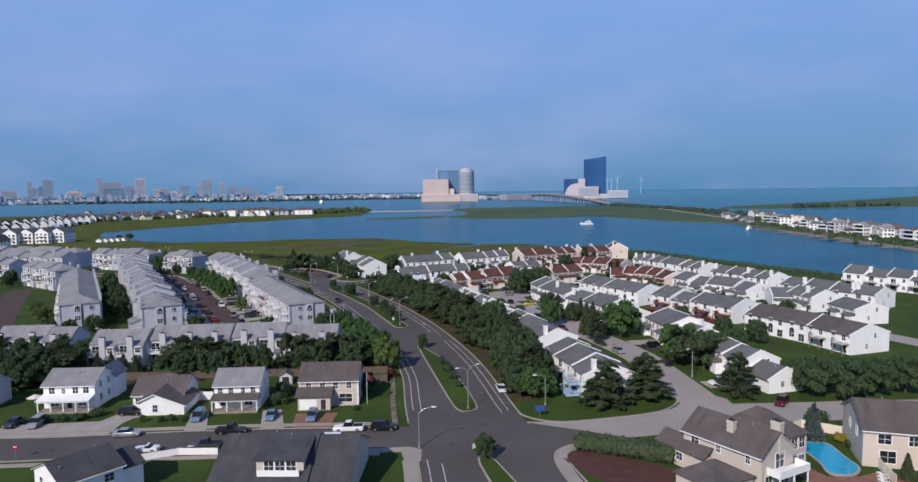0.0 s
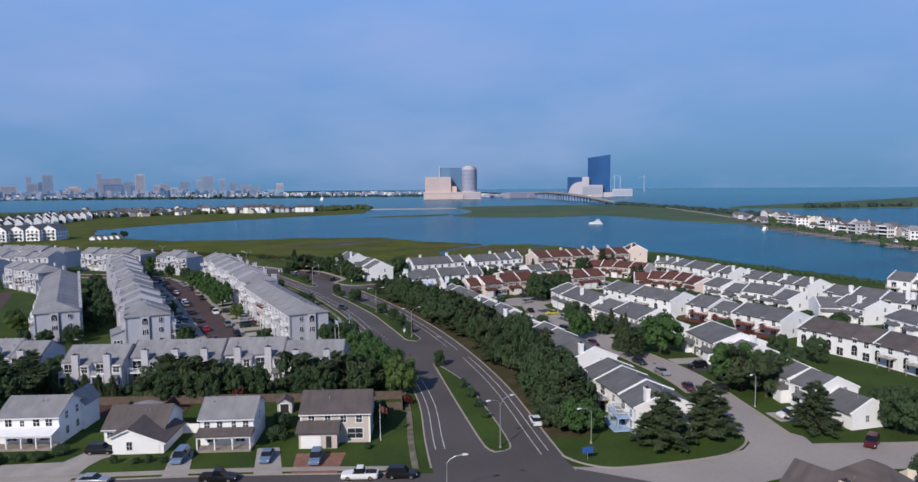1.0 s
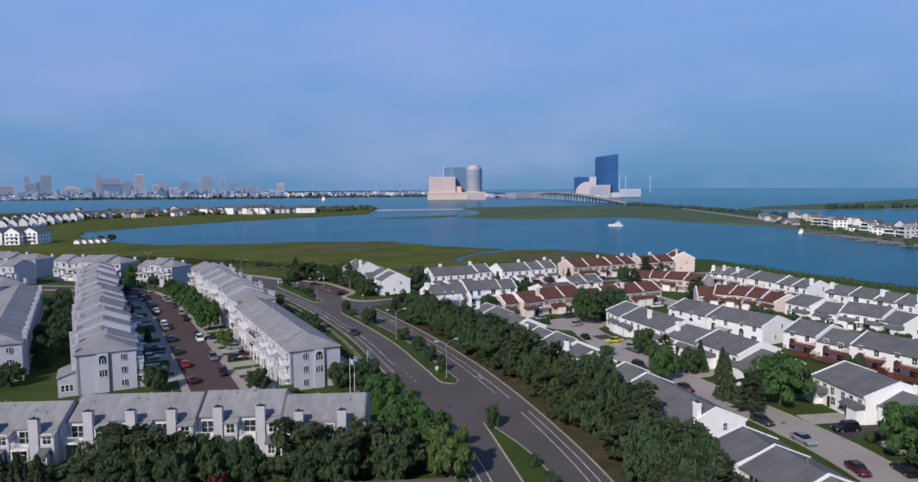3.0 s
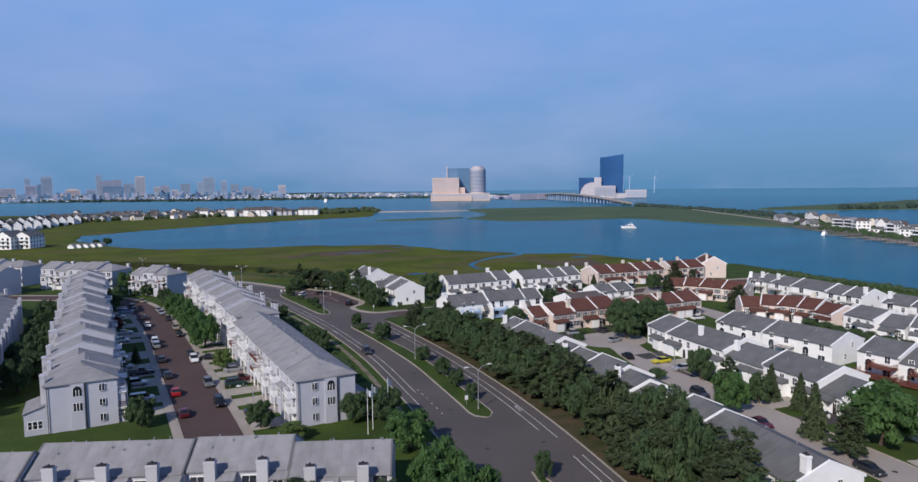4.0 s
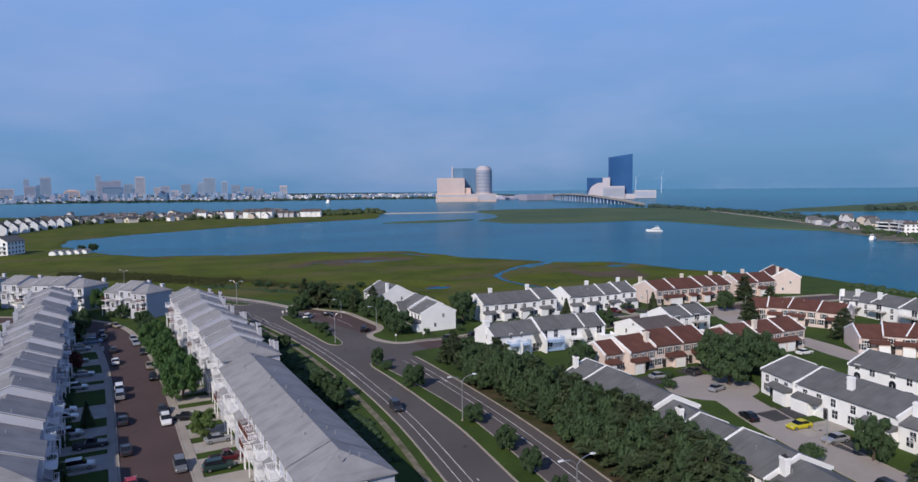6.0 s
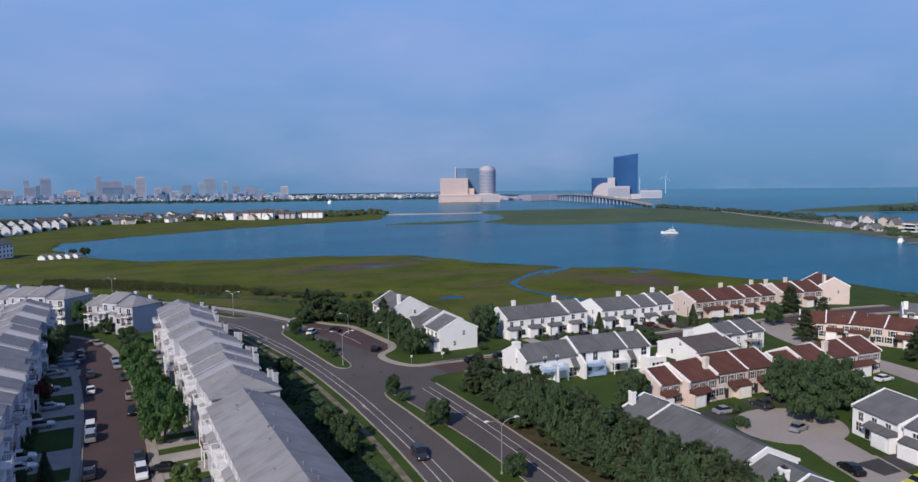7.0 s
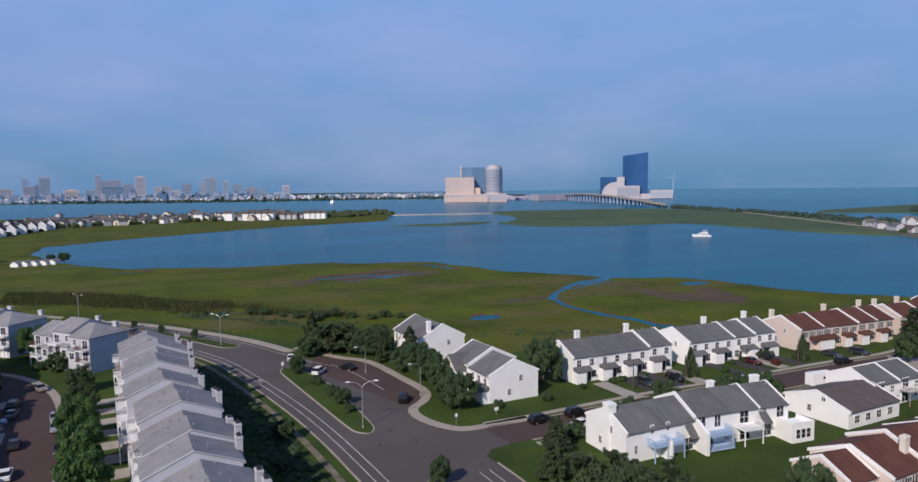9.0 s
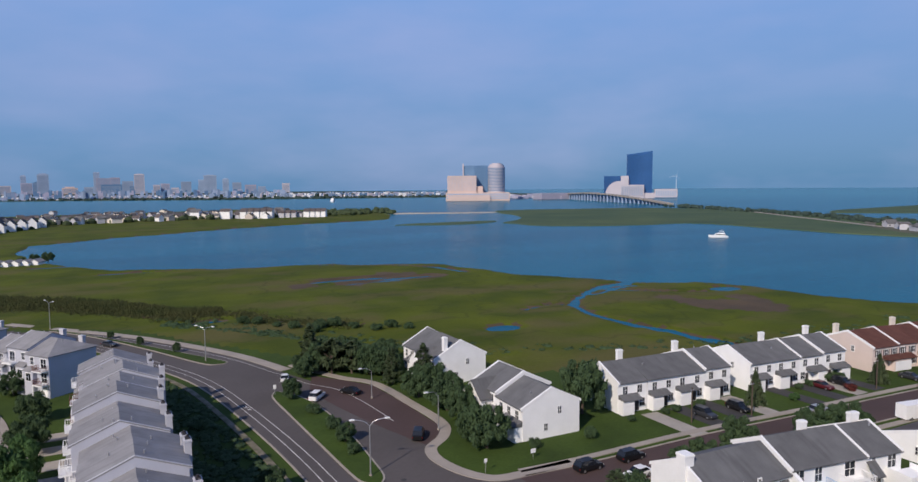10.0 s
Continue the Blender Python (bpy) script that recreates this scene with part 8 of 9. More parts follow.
PAINT = {"white": paint("car_white", (0.72, 0.72, 0.72), 0.0), "silver": paint("car_silver", (0.42, 0.43, 0.45), 0.5), "black": paint("car_black", (0.012, 0.012, 0.014)), "dark": paint("car_charcoal", (0.04, 0.042, 0.05)),
         "red": paint("car_red", (0.42, 0.02, 0.025)), "maroon": paint("car_maroon", (0.10, 0.014, 0.02)), "blue": paint("car_blue", (0.16, 0.23, 0.34)), "green": paint("car_green", (0.02, 0.05, 0.045)),
         "tan": paint("car_tan", (0.30, 0.26, 0.21)), "yellow": paint("car_yellow", (0.50, 0.44, 0.02), 0.0), "grey": paint("car_grey", (0.16, 0.165, 0.175))}
SIZES = {"sedan": (4.75, 1.82, 1.46), "suv": (4.75, 1.90, 1.76), "pickup": (5.6, 1.96, 1.84), "van": (5.0, 1.96, 1.80), "roadster": (4.2, 1.78, 1.28)}


def loft(sections):
    """A closed skin over cross-sections (y, half width, bottom, waist, top, half width on top)."""
    b = Bag()
    for y, hw, z0, z1, z2, ht in sections:
        b.v += [(-hw * 0.93, y, z0), (-hw, y, (z0 + z1) / 2), (-hw * 0.97, y, z1), (-ht, y, z2), (ht, y, z2), (hw * 0.97, y, z1), (hw, y, (z0 + z1) / 2), (hw * 0.93, y, z0)]
    n = 8
    for k in range(len(sections) - 1):
        b.f += [(k * n + i, k * n + (i + 1) % n, (k + 1) * n + (i + 1) % n, (k + 1) * n + i) for i in range(n)]
    b.f += [tuple(range(n - 1, -1, -1)), tuple(range((len(sections) - 1) * n, len(sections) * n))]
    b.s = [0] * len(b.f)
    return b


def car_body(kind):
    L, W, H = SIZES[kind]
    h, w, g = L / 2, W / 2, 0.22
    deck = 0.92 if kind == "sedan" else 0.80 if kind == "roadster" else 1.02
    tail = deck + (0.04 if kind in ("sedan", "pickup", "roadster") else 0.10)
    return loft([(-h, w * 0.80, g + 0.12, 0.62, 0.68, w * 0.70), (-h + 0.22, w * 0.95, g, 0.70, deck - 0.16, w * 0.84), (-h * 0.45, w, g, 0.78, deck, w * 0.90), (h * 0.3, w, g, 0.80, deck + 0.02, w * 0.92),
                 (h - 0.25, w * 0.97, g, 0.78, tail, w * 0.88), (h, w * 0.84, g + 0.14, 0.70, tail - 0.10, w * 0.76)])


def car_cabin(kind, roof):
    L, W, H = SIZES[kind]
    h, w = L / 2, W / 2
    deck = 0.9 if kind == "sedan" else 0.78 if kind == "roadster" else 1.0
    y0, y1, y2, y3 = {"sedan": (-0.48, -0.10, 0.46, 0.80), "suv": (-0.50, -0.18, 0.74, 0.95), "pickup": (-0.38, -0.14, 0.18, 0.30), "van": (-0.62, -0.30, 0.82, 0.96), "roadster": (-0.2, 0.06, 0.2, 0.46)}[kind]
    b = Bag()
    if roof:
        b.add([(s * w * q, h * y, z) for z, q in ((H - 0.05, 0.76), (H, 0.70)) for y, s in ((y1 - 0.02, -1), (y1 - 0.02, 1), (y2 + 0.02, 1), (y2 + 0.02, -1))],
              [(3, 2, 1, 0), (4, 5, 6, 7), (0, 1, 5, 4), (1, 2, 6, 5), (2, 3, 7, 6), (3, 0, 4, 7)])
    else:
        b.add([(s * w * 0.90, h * y, deck - 0.04) for y, s in ((y0, -1), (y0, 1), (y3, 1), (y3, -1))] + [(s * w * 0.755, h * y, H - 0.04) for y, s in ((y1, -1), (y1, 1), (y2, 1), (y2, -1))],
              [(4, 5, 6, 7), (0, 1, 5, 4), (1, 2, 6, 5), (2, 3, 7, 6), (3, 0, 4, 7)])
    return b


def wheel_bag():
    b = Bag()
    n = 12
    for slot, r, x0, x1 in ((0, 0.33, -0.11, 0.11), (1, 0.21, -0.125, 0.125)):
        ring = [(r * math.cos(2 * math.pi * i / n), 0.33 + r * math.sin(2 * math.pi * i / n)) for i in range(n)]
        b.along_x(ring, x0, x1, slot)
    return b


CARWORD = {"sedan": "sedan", "suv": "sport utility car", "pickup": "pickup truck", "van": "minivan", "roadster": "low sports car"}


def car(x, y, a, kind, colour, place="parked at the kerb", z=0.05):
    """A parked car, nose along the compass-like angle a (degrees from +y, clockwise)."""
    t = thing("car" if kind != "pickup" else "pickup_truck", pose(x, y, z, 0, 0, 180 - a), f"{colour} {CARWORD[kind]} {place}", "car", "parked cars")
    L, W, H = SIZES[kind]
    p = PAINT[colour]
    part("body", shared(("body", kind, colour), lambda: car_body(kind), [p]), None, t, smooth=False)
    part("window_glass", shared(("window_glass", kind), lambda: car_cabin(kind, False), [M["car_glass"]]), None, t)
    part("roof", shared(("roof", kind, colour), lambda: car_cabin(kind, True), [p]), None, t)
    for sx in (-1, 1):
        for sy in (-0.62, 0.60):
            part("wheel", shared(("wheel",), wheel_bag, [M["tyre"], M["rim"]]), None, t).location = (sx * (W / 2 - 0.1), sy * L / 2, 0)
        part("headlight", shared(("headlight",), lambda: Bag().box(-0.2, 0.2, -0.05, 0.05, 0, 0.13), [M["lens"]]), None, t).location = (sx * W * 0.33, -L / 2 + 0.1, 0.6)
        part("taillight", shared(("taillight",), lambda: Bag().box(-0.16, 0.16, -0.05, 0.05, 0, 0.2), [M["tail"]]), None, t).location = (sx * W * 0.36, L / 2 - 0.06, 0.66)
    if kind == "pickup":
        part("bed", Bag().box(-W * 0.4, W * 0.4, L * 0.17, L * 0.46, 1.0, 1.075), M["tyre"], t, "black load bed liner")
    return t


def cars(rows, place):
    for x, y, a, kind, colour in rows:
        car(x, y, a, kind, colour, place)


KERBSIDE, ONDRIVE = "parked at the kerb", "parked on a driveway"
cars([(3.4, 132.4, 115, "sedan", "silver"), (20.2, 124.1, 117, "pickup", "black"), (39.2, 114.4, 297, "pickup", "white"), (44.9, 111.6, 117, "suv", "black"), (6.0, 122.6, 297, "roadster", "white"), (15.0, 119.0, 297, "pickup", "dark"), (35.3, 109.6, 117, "van", "white")], KERBSIDE)
cars([(16.0, 135.4, 205, "van", "blue"), (28.4, 128.6, 205, "sedan", "blue"), (35.2, 124.0, 205, "suv", "blue"), (-11.6, 147.2, 200, "suv", "silver"), (-15.4, 149.6, 205, "sedan", "dark"), (4.6, 144.9, 116, "suv", "black")], ONDRIVE)
cars([(34.0, 236.9, 0, "sedan", "red"), (34.0, 221.8, 0, "sedan", "maroon"), (33.8, 251.8, 0, "sedan", "dark"), (33.8, 268.1, 0, "sedan", "dark"), (33.8, 285.6, 0, "van", "silver"), (33.8, 291.2, 0, "van", "white"), (33.6, 317.6, 0, "sedan", "white"),
      (33.4, 331.7, 0, "sedan", "dark"), (31.2, 350.5, 8, "sedan", "grey"), (31.0, 356.6, 10, "suv", "dark")], KERBSIDE)
cars([(41.1, 225.0, 180, "suv", "black"), (41.1, 240.4, 180, "suv", "grey"), (41.0, 264.2, 180, "suv", "white"), (41.0, 270.8, 180, "sedan", "dark"), (41.0, 297.7, 180, "sedan", "black"), (41.0, 308.7, 180, "sedan", "tan"), (40.4, 325.4, 180, "sedan", "dark"),
      (39.2, 337.8, 178, "sedan", "silver"), (38.8, 344.0, 176, "sedan", "silver"), (34.8, 368.0, 160, "sedan", "tan"), (21.0, 378.4, 118, "pickup", "silver")], KERBSIDE)
cars([(46.4, 237.2, 90, "suv", "green"), (50.4 - 2.2, 240.2, 90, "pickup", "maroon"), (48.2, 249.3, 90, "sedan", "silver"), (44.8, 264.0, 110, "sedan", "black"), (45.6, 286.6, 90, "suv", "white"), (46.6, 216.2, 90, "sedan", "dark"), (46.8, 300.6, 90, "sedan", "maroon")], ONDRIVE)
cars([(27.0, 248.2, 90, "suv", "silver"), (27.4, 235.6, 90, "van", "silver"), (28.6, 257.6, 90, "pickup", "dark"), (25.0, 265.2, 90, "suv", "silver"), (24.0, 275.8, 90, "sedan", "white"), (23.6, 280.6, 90, "suv", "white"), (25.4, 297.0, 90, "suv", "silver"),
      (26.6, 308.6, 90, "sedan", "silver"), (23.6, 344.8, 90, "suv", "silver"), (25.6, 338.0, 90, "sedan", "silver"), (28.4, 346.0, 90, "van", "blue"), (25.2, 323.0, 90, "suv", "grey")], ONDRIVE)
cars([(129.2, 128.4 - 5, 25, "sedan", "tan"), (116.4, 121.2, 207, "sedan", "maroon"), (122.2, 117.6, 27, "sedan", "black"), (124.8, 163.2, 190, "sedan", "maroon"), (128.6, 180.8, 190, "suv", "dark"), (137.0, 211.4, 20, "sedan", "black"), (146.0, 226.6, 80, "sedan", "silver"),
      (119.4, 84.0, 249, "suv", "maroon"), (120.2, 132.8, 195, "sedan", "silver"), (122.0, 142.2, 190, "sedan", "dark")], KERBSIDE)
cars([(119.6, 99.5, 290, "suv", "white"), (131.4, 132.4, 290, "suv", "black"), (140.8, 203.8, 280, "sedan", "yellow"), (140.2, 196.6, 280, "sedan", "silver"), (142.0, 239.4, 100, "sedan", "silver"), (189.4, 236.6, 95, "sedan", "white"), (136.2, 160.2, 280, "suv", "white"), (151.6, 238.6, 0, "sedan", "dark")], ONDRIVE)
cars([(118.6, 297.0, 88, "suv", "black"), (126.8, 296.8, 88, "suv", "black"), (172.2, 296.4, 92, "sedan", "silver"), (205.2, 294.2, 96, "suv", "black"), (101.6, 321.4, 30, "suv", "black"), (99.2, 350.2, 330, "sedan", "black"), (123.4, 291.6, 268, "sedan", "white"), (133, 291.2, 268, "suv", "silver")], KERBSIDE)
cars([(152.0, 305.0, 180, "suv", "dark"), (160.2, 304.4, 180, "suv", "black"), (192.4, 304.6, 180, "suv", "black"), (186.8, 305.4, 180, "sedan", "maroon"), (209.4, 300.0, 180, "sedan", "dark"), (217, 297.6, 180, "suv", "dark")], ONDRIVE)
car(81.8, 249.6, 188, "suv", "dark", "on the avenue")
car(76.0, 120.6, 22, "sedan", "white", "on the avenue")
car(92.2, 350.2, 40, "suv", "white", "on the avenue")
car(89.6, 366.4, 15, "sedan", "white", "on the avenue")
car(55.6, 422, 140, "sedan", "dark", "on the avenue")
# a white camper van on a drive by the side street
t = thing("camper_van", pose(184.6, 286.0, 0.05, 0, 0, 80), "white boxy camper van parked on a drive", "van")
part("body", Bag().along_x([(-3.2, 0.35), (3.4, 0.35), (3.4, 2.9), (-2.4, 2.9), (-3.2, 2.2)], -1.1, 1.1), M["trim"], t)
part("window_glass", Bag().box(-1.13, 1.13, -1.2, 0.6, 1.7, 2.2).box(-0.9, 0.9, -3.0, -2.95, 1.3, 1.9), M["car_glass"], t)
for sx in (-1, 1):
    for sy in (-2.0, 2.1):
        part("wheel", shared(("wheel",), wheel_bag, [M["tyre"], M["rim"]]), None, t).location = (sx * 1.0, sy, 0)

# ---- across the water ----
def far_house(x, y, a, w, d, eave, ridge, wall, roof, label, group):
    t = thing("house", pose(x, y, 0.2, 0, 0, a), label, "house", group)
    part("wall", gable_body(w, d, eave, ridge, -0.8), M[wall], t)
    part("roof", gable_roof(w, d, eave, ridge, 0.5, 0.3, 0.3), M[roof], t)
    b = Bag()
    n = max(2, int(w / 3.2))
    for k in range(3):
        for i in range(n if eave > 2.4 + k * 2.9 else 0):
            xx = -w / 2 + w * (i + 0.5) / n
            b.box(xx - 0.6, xx + 0.6, -d / 2 - 0.06, -d / 2 + 0.1, 1.0 + k * 2.9, 2.5 + k * 2.9)
    if y < 760 and b.f:
        tagged(part("glazing", b, M["pane"], t), kind="stuff")
    return t


fr = random.Random(31)
GL, GR = "houses on the left peninsula", "houses on the east spit"
# rows of white townhouses with dark roofs at the head of the bay
for i in range(7):
    far_house(-66 - i * 13 + fr.uniform(-2, 2), 640 + (i % 2) * 22 - i * 6, 55, 15, 10, 6.0, 10.0, "white_siding", "dark_roof", "white waterside townhouse with dark roof", GL)
for i in range(13):
    far_house(-88 + i * 7.2, 812 + i * 21 + fr.uniform(-2, 2), -92, 15, 9, 6.5, 11.0, "white_siding", "dark_roof", "white waterside townhouse with dark roof", GL)
for i in range(11):
    far_house(-122 + i * 8, 850 + i * 22, -92, 15, 10, 6.5, 11, "white_siding", "dark_roof", "white waterside townhouse with dark roof", GL)
FRONT_X, FRONT_Y = (-170, -82, -64, -39, -4, 40, 134, 220, 330), (720, 830, 890, 980, 1066, 1092, 1116, 1096, 1104)
for i in range(190):
    x = -170 + fr.random() * 480 if i < 130 else -90 + fr.random() * 280
    y = np.interp(x, FRONT_X, FRONT_Y) + abs(fr.gauss(0, 85)) + (60 if x < 0 else 0) + (20 if i >= 130 else 0)
    far_house(x, y, fr.choice((-30, 60, 15, -62)), fr.uniform(8, 12), fr.uniform(6.5, 9.5), fr.uniform(3.5, 6.0), fr.uniform(6.4, 8.8), fr.choice(("white_siding", "white_siding", "cream_siding", "grey_siding", "tan_siding")), fr.choice(("grey_roof", "umber_roof", "dark_roof")), "pale waterside house with pitched roof", GL)
for k, (x0, y0, x1, y1, n, hi) in enumerate(((214, 1120, 253, 1110, 5, 1.0), (294, 1110, 321, 1102, 4, 0.86), (262, 1116, 284, 1112, 3, 0.7))):
    for i in range(n):
        f_ = (i + 0.5) / n
        far_house(x0 + (x1 - x0) * f_, y0 + (y1 - y0) * f_, -28, 7.6, 12, 9.0 * hi, 13 * hi, "white_siding" if k < 2 else "grey_siding", "umber_roof", "white gabled waterside condominium", GL)
far_house(197, 1130, -28, 13, 12, 9.5, 12.6, "white_siding", "umber_roof", "tall white waterside house", GL)
far_house(163, 1150, -28, 12, 12, 8.5, 12.4, "white_siding", "grey_roof", "tall white waterside house", GL)
# a stepped white block of three-storey townhouses at the bay head, gables and decks towards the water
for i in range(5):
    t = far_house(-24.5 - i * 11.5, 681 + i * 1.2 - (i % 2) * 3, 62, 18, 11.5, 9.0, 12.4 + (i % 2) * 0.6, "white_siding", "grey_roof", "white three-storey gabled waterside townhouse", GL)
    for k in range(2):
        part("balcony", Bag().box(-10.6, -9.0, -3.4, 3.4, 2.9 + k * 2.9, 3.1 + k * 2.9).box(-10.6, -10.5, -3.4, 3.4, 3.1 + k * 2.9, 4.0 + k * 2.9), M["trim"], t)
    g = Bag()
    for k in range(3):
        for yy in (-3.6, 0, 3.6):
            g.box(-9.06, -8.9, yy - 0.8, yy + 0.8, 0.6 + k * 2.9, 2.4 + k * 2.9)
    tagged(part("glazing", g, M["pane"], t), kind="stuff")
# the long low pavilion at the water's end, one shallow gable after another
for i in range(5):
    far_house(4 + i * 4.6, 657 + i * 0.4, 62, 6, 4.4, 1.6, 2.9, "white_siding", "pale_roof", "low white boat shed at the water's edge", GL)
def spit_house(x, y, a, w, d, floors, wall, roof):
    """A waterside house with a deck across each storey and dark glazing behind."""
    t = thing("house", pose(x, y, 0.4, 0, 0, a), "white three-storey waterside house with long decks", "house", GR)
    h = floors * 2.9
    part("wall", Bag().box(-w / 2, w / 2, -d / 2, d / 2, -0.8, h), M[wall], t)
    r = hip_roof(-w / 2, w / 2, -d / 2, d / 2, h, h + 1.9, d * 0.3, d * 0.3)
    part("roof", r, M[roof], t)
    for k in range(floors):
        part("deck", Bag().box(-w / 2 - 0.2, w / 2 + 0.2, -d / 2 - 2.2, -d / 2, k * 2.9 + 2.5, k * 2.9 + 2.75).box(-w / 2 - 0.2, w / 2 + 0.2, -d / 2 - 2.2, -d / 2 - 2.1, k * 2.9 + 2.75, k * 2.9 + 3.5), M["trim"], t)
    g = Bag()
    for k in range(floors):
        g.box(-w * 0.42, w * 0.42, -d / 2 - 0.08, -d / 2 + 0.1, k * 2.9 + 0.4, k * 2.9 + 2.4)
        for yy in (-0.28, 0.05, 0.32):
            g.box(w / 2 - 0.1, w / 2 + 0.08, yy * d - 0.7, yy * d + 0.7, k * 2.9 + 0.8, k * 2.9 + 2.2)
            g.box(-w / 2 - 0.08, -w / 2 + 0.1, yy * d - 0.7, yy * d + 0.7, k * 2.9 + 0.8, k * 2.9 + 2.2)
    tagged(part("glazing", g, M["pane"], t), kind="stuff")


for i in range(15):
    s_ = (i + fr.uniform(-0.25, 0.25)) / 14
    x, y = 490 + s_ * 128 + fr.uniform(-6, 9), 236 + s_ * 224 + fr.uniform(-5, 5)
    spit_house(x, y, -117 + fr.choice((0, 0, 18, -16, 40, -35)), fr.uniform(6, 11), fr.uniform(7, 12), fr.choice((1, 2, 2, 3, 3)) if i > 5 else fr.choice((2, 3, 3)), fr.choice(("white_siding", "white_siding", "white_siding", "cream_siding", "grey_siding")), fr.choice(("umber_roof", "grey_roof", "pale_roof")))
for i in range(28):
    s_ = i / 20
    x, y = 508 + s_ * 148 + fr.uniform(-7, 7), 230 + s_ * 236 + fr.uniform(-6, 6)
    far_house(x, y, -27 + fr.choice((0, 90, 60, 30)), fr.uniform(7, 12), fr.uniform(6, 10), fr.uniform(4, 7.5), fr.uniform(7, 10.5), fr.choice(("white_siding", "white_siding", "cream_siding", "tan_siding", "grey_siding")), fr.choice(("umber_roof", "grey_roof")), "pale waterside house with pitched roof", GR)
for i in range(9):
    far_house(628 + i * 9 + fr.uniform(-5, 5), 498 + i * 11 + fr.uniform(-6, 6), -27 + fr.choice((0, 90, 60, 30)), fr.uniform(7, 11), fr.uniform(6, 9), fr.uniform(3, 4.8), fr.uniform(5, 7), fr.choice(("white_siding", "grey_siding", "grey_siding")), fr.choice(("umber_roof", "grey_roof")), "low pale waterside house with pitched roof", GR)
tagged(part("road_causeway", band(Bag(), spline([(880, 900), (840, 826), (792, 751), (748, 676), (712, 620), (690, 585)], 10), 5, 0.75, 0.6), M["concrete"]), "pale causeway road across the marsh", "road", kind="structure")
b = Bag()
band(b, spline([(452, 226), (476, 270), (505, 326), (540, 392)], 8), 3, 0.9, 1.6)
tagged(part("dock", b, M["deck_wood"]), "long weathered timber dock along the spit", "dock")
for i in range(9):
    p = Vector((464, 246)).lerp(Vector((545, 410)), i / 8)
    t = thing("jetty", pose(p.x, p.y, 0, 0, 0, -27), "short weathered timber jetty with mooring posts", "jetty", "jetties along the spit")
    part("walkway", Bag().box(-16, 4, -0.8, 0.8, 0.6, 0.85), M["deck_wood"], t)
    for k in range(5):
        part("post", shared(("jetty_post",), lambda: Bag().tube((0, 0, -1.5), (0, 0, 2.2), 0.2, n=6), [M["bark"]]), None, t).location = (-15.6 + k * 4.4, 1.0 if k % 2 else -1.0, 0)


# leaf colour with the blue of distance haze painted in
M["hazed_leaf"] = material("hazed_leaves", (0.045, 0.072, 0.060), 0.9, 0.3, 0.02, 0.2, 0.0, island=0.3, space="World", spec=0.1)


def woods(name, n, seed, area, size, mat, label):
    """Distant woods as many small clumps."""
    r, b = random.Random(seed), Bag()
    for _ in range(n):
        x, y = area(r)
        q = r.uniform(*size)
        blob(b, (x, y, q * 0.4), q, r, 0.75, 7, 5)
        leaves(b, (x, y, q * 0.4), q, r, 10, q * 0.3, 0.8)
    return tagged(part(name, b, M[mat]), label, "trees", kind="stuff")


def along(pts, spread):
    line = spline(pts, 5)
    def pick(r):
        p = r.choice(line)
        return p.x + r.uniform(-spread, spread), p.y + r.uniform(-spread, spread)
    return pick


woods("far_woods", 420, 41, along([(960, 1090), (900, 960), (866, 836), (818, 716), (752, 600), (690, 520)], 20), (1.4, 4.2), "hazed_leaf", "dark scrub and trees along the causeway")
woods("far_woods", 900, 42, along([(-130, 1010), (-40, 1130), (40, 1170), (200, 1180), (320, 1180), (400, 1200)], 62), (2.6, 6.0), "pine", "dark trees among the peninsula houses")
woods("far_woods", 210, 43, along([(482, 240), (510, 290), (560, 370), (612, 450), (690, 540), (730, 590)], 20), (1.2, 3.4), "dull_leaf", "trees among the spit houses")
woods("far_woods", 520, 44, along([(-600, 3200), (-300, 2760), (71, 2560), (300, 2420), (537, 2340), (800, 2290), (1010, 2190), (1150, 2060)], 70), (3, 6.5), "hazed_leaf", "dark tree line on the city shore")
woods("far_woods", 16, 45, along([(1020, 730), (1100, 690), (1200, 660)], 10), (4, 8), "hazed_leaf", "clumps of dark trees on the far marsh")
woods("far_woods", 200, 46, along([(-190, 640), (-150, 700), (-120, 790), (-96, 860), (-60, 960), (-30, 1060)], 26), (1.6, 3.8), "pine", "dark trees at the head of the bay")
plant_all([("dull", 19.5, 679, 4.2, 3.0), ("dull", 27.0, 668, 5.8, 3.4), ("bush", 13, 677, 3, 3)])

# ---- the two hotels ----
M["gold"] = material("warm_stone", (0.60, 0.46, 0.41), 0.7, 0.1, 0.05, 0.5, 0.0)
M["slate_glass"] = material("slate_blue_glass", (0.12, 0.22, 0.36), 0.25, 0.12, 0.03, 0.3, 0.0, spec=0.5)
M["deep_glass"] = material("deep_blue_glass", (0.03, 0.10, 0.26), 0.2, 0.15, 0.02, 0.2, 0.0, spec=0.5)
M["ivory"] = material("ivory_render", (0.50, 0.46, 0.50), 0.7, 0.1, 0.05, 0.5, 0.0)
# distance haze is mixed into the next three colours: paler and bluer than the stone
M["haze_glass"] = material("hazed_glazing", (0.20, 0.28, 0.40), 0.5, 0.1, 0.03, 0.3, 0.0)
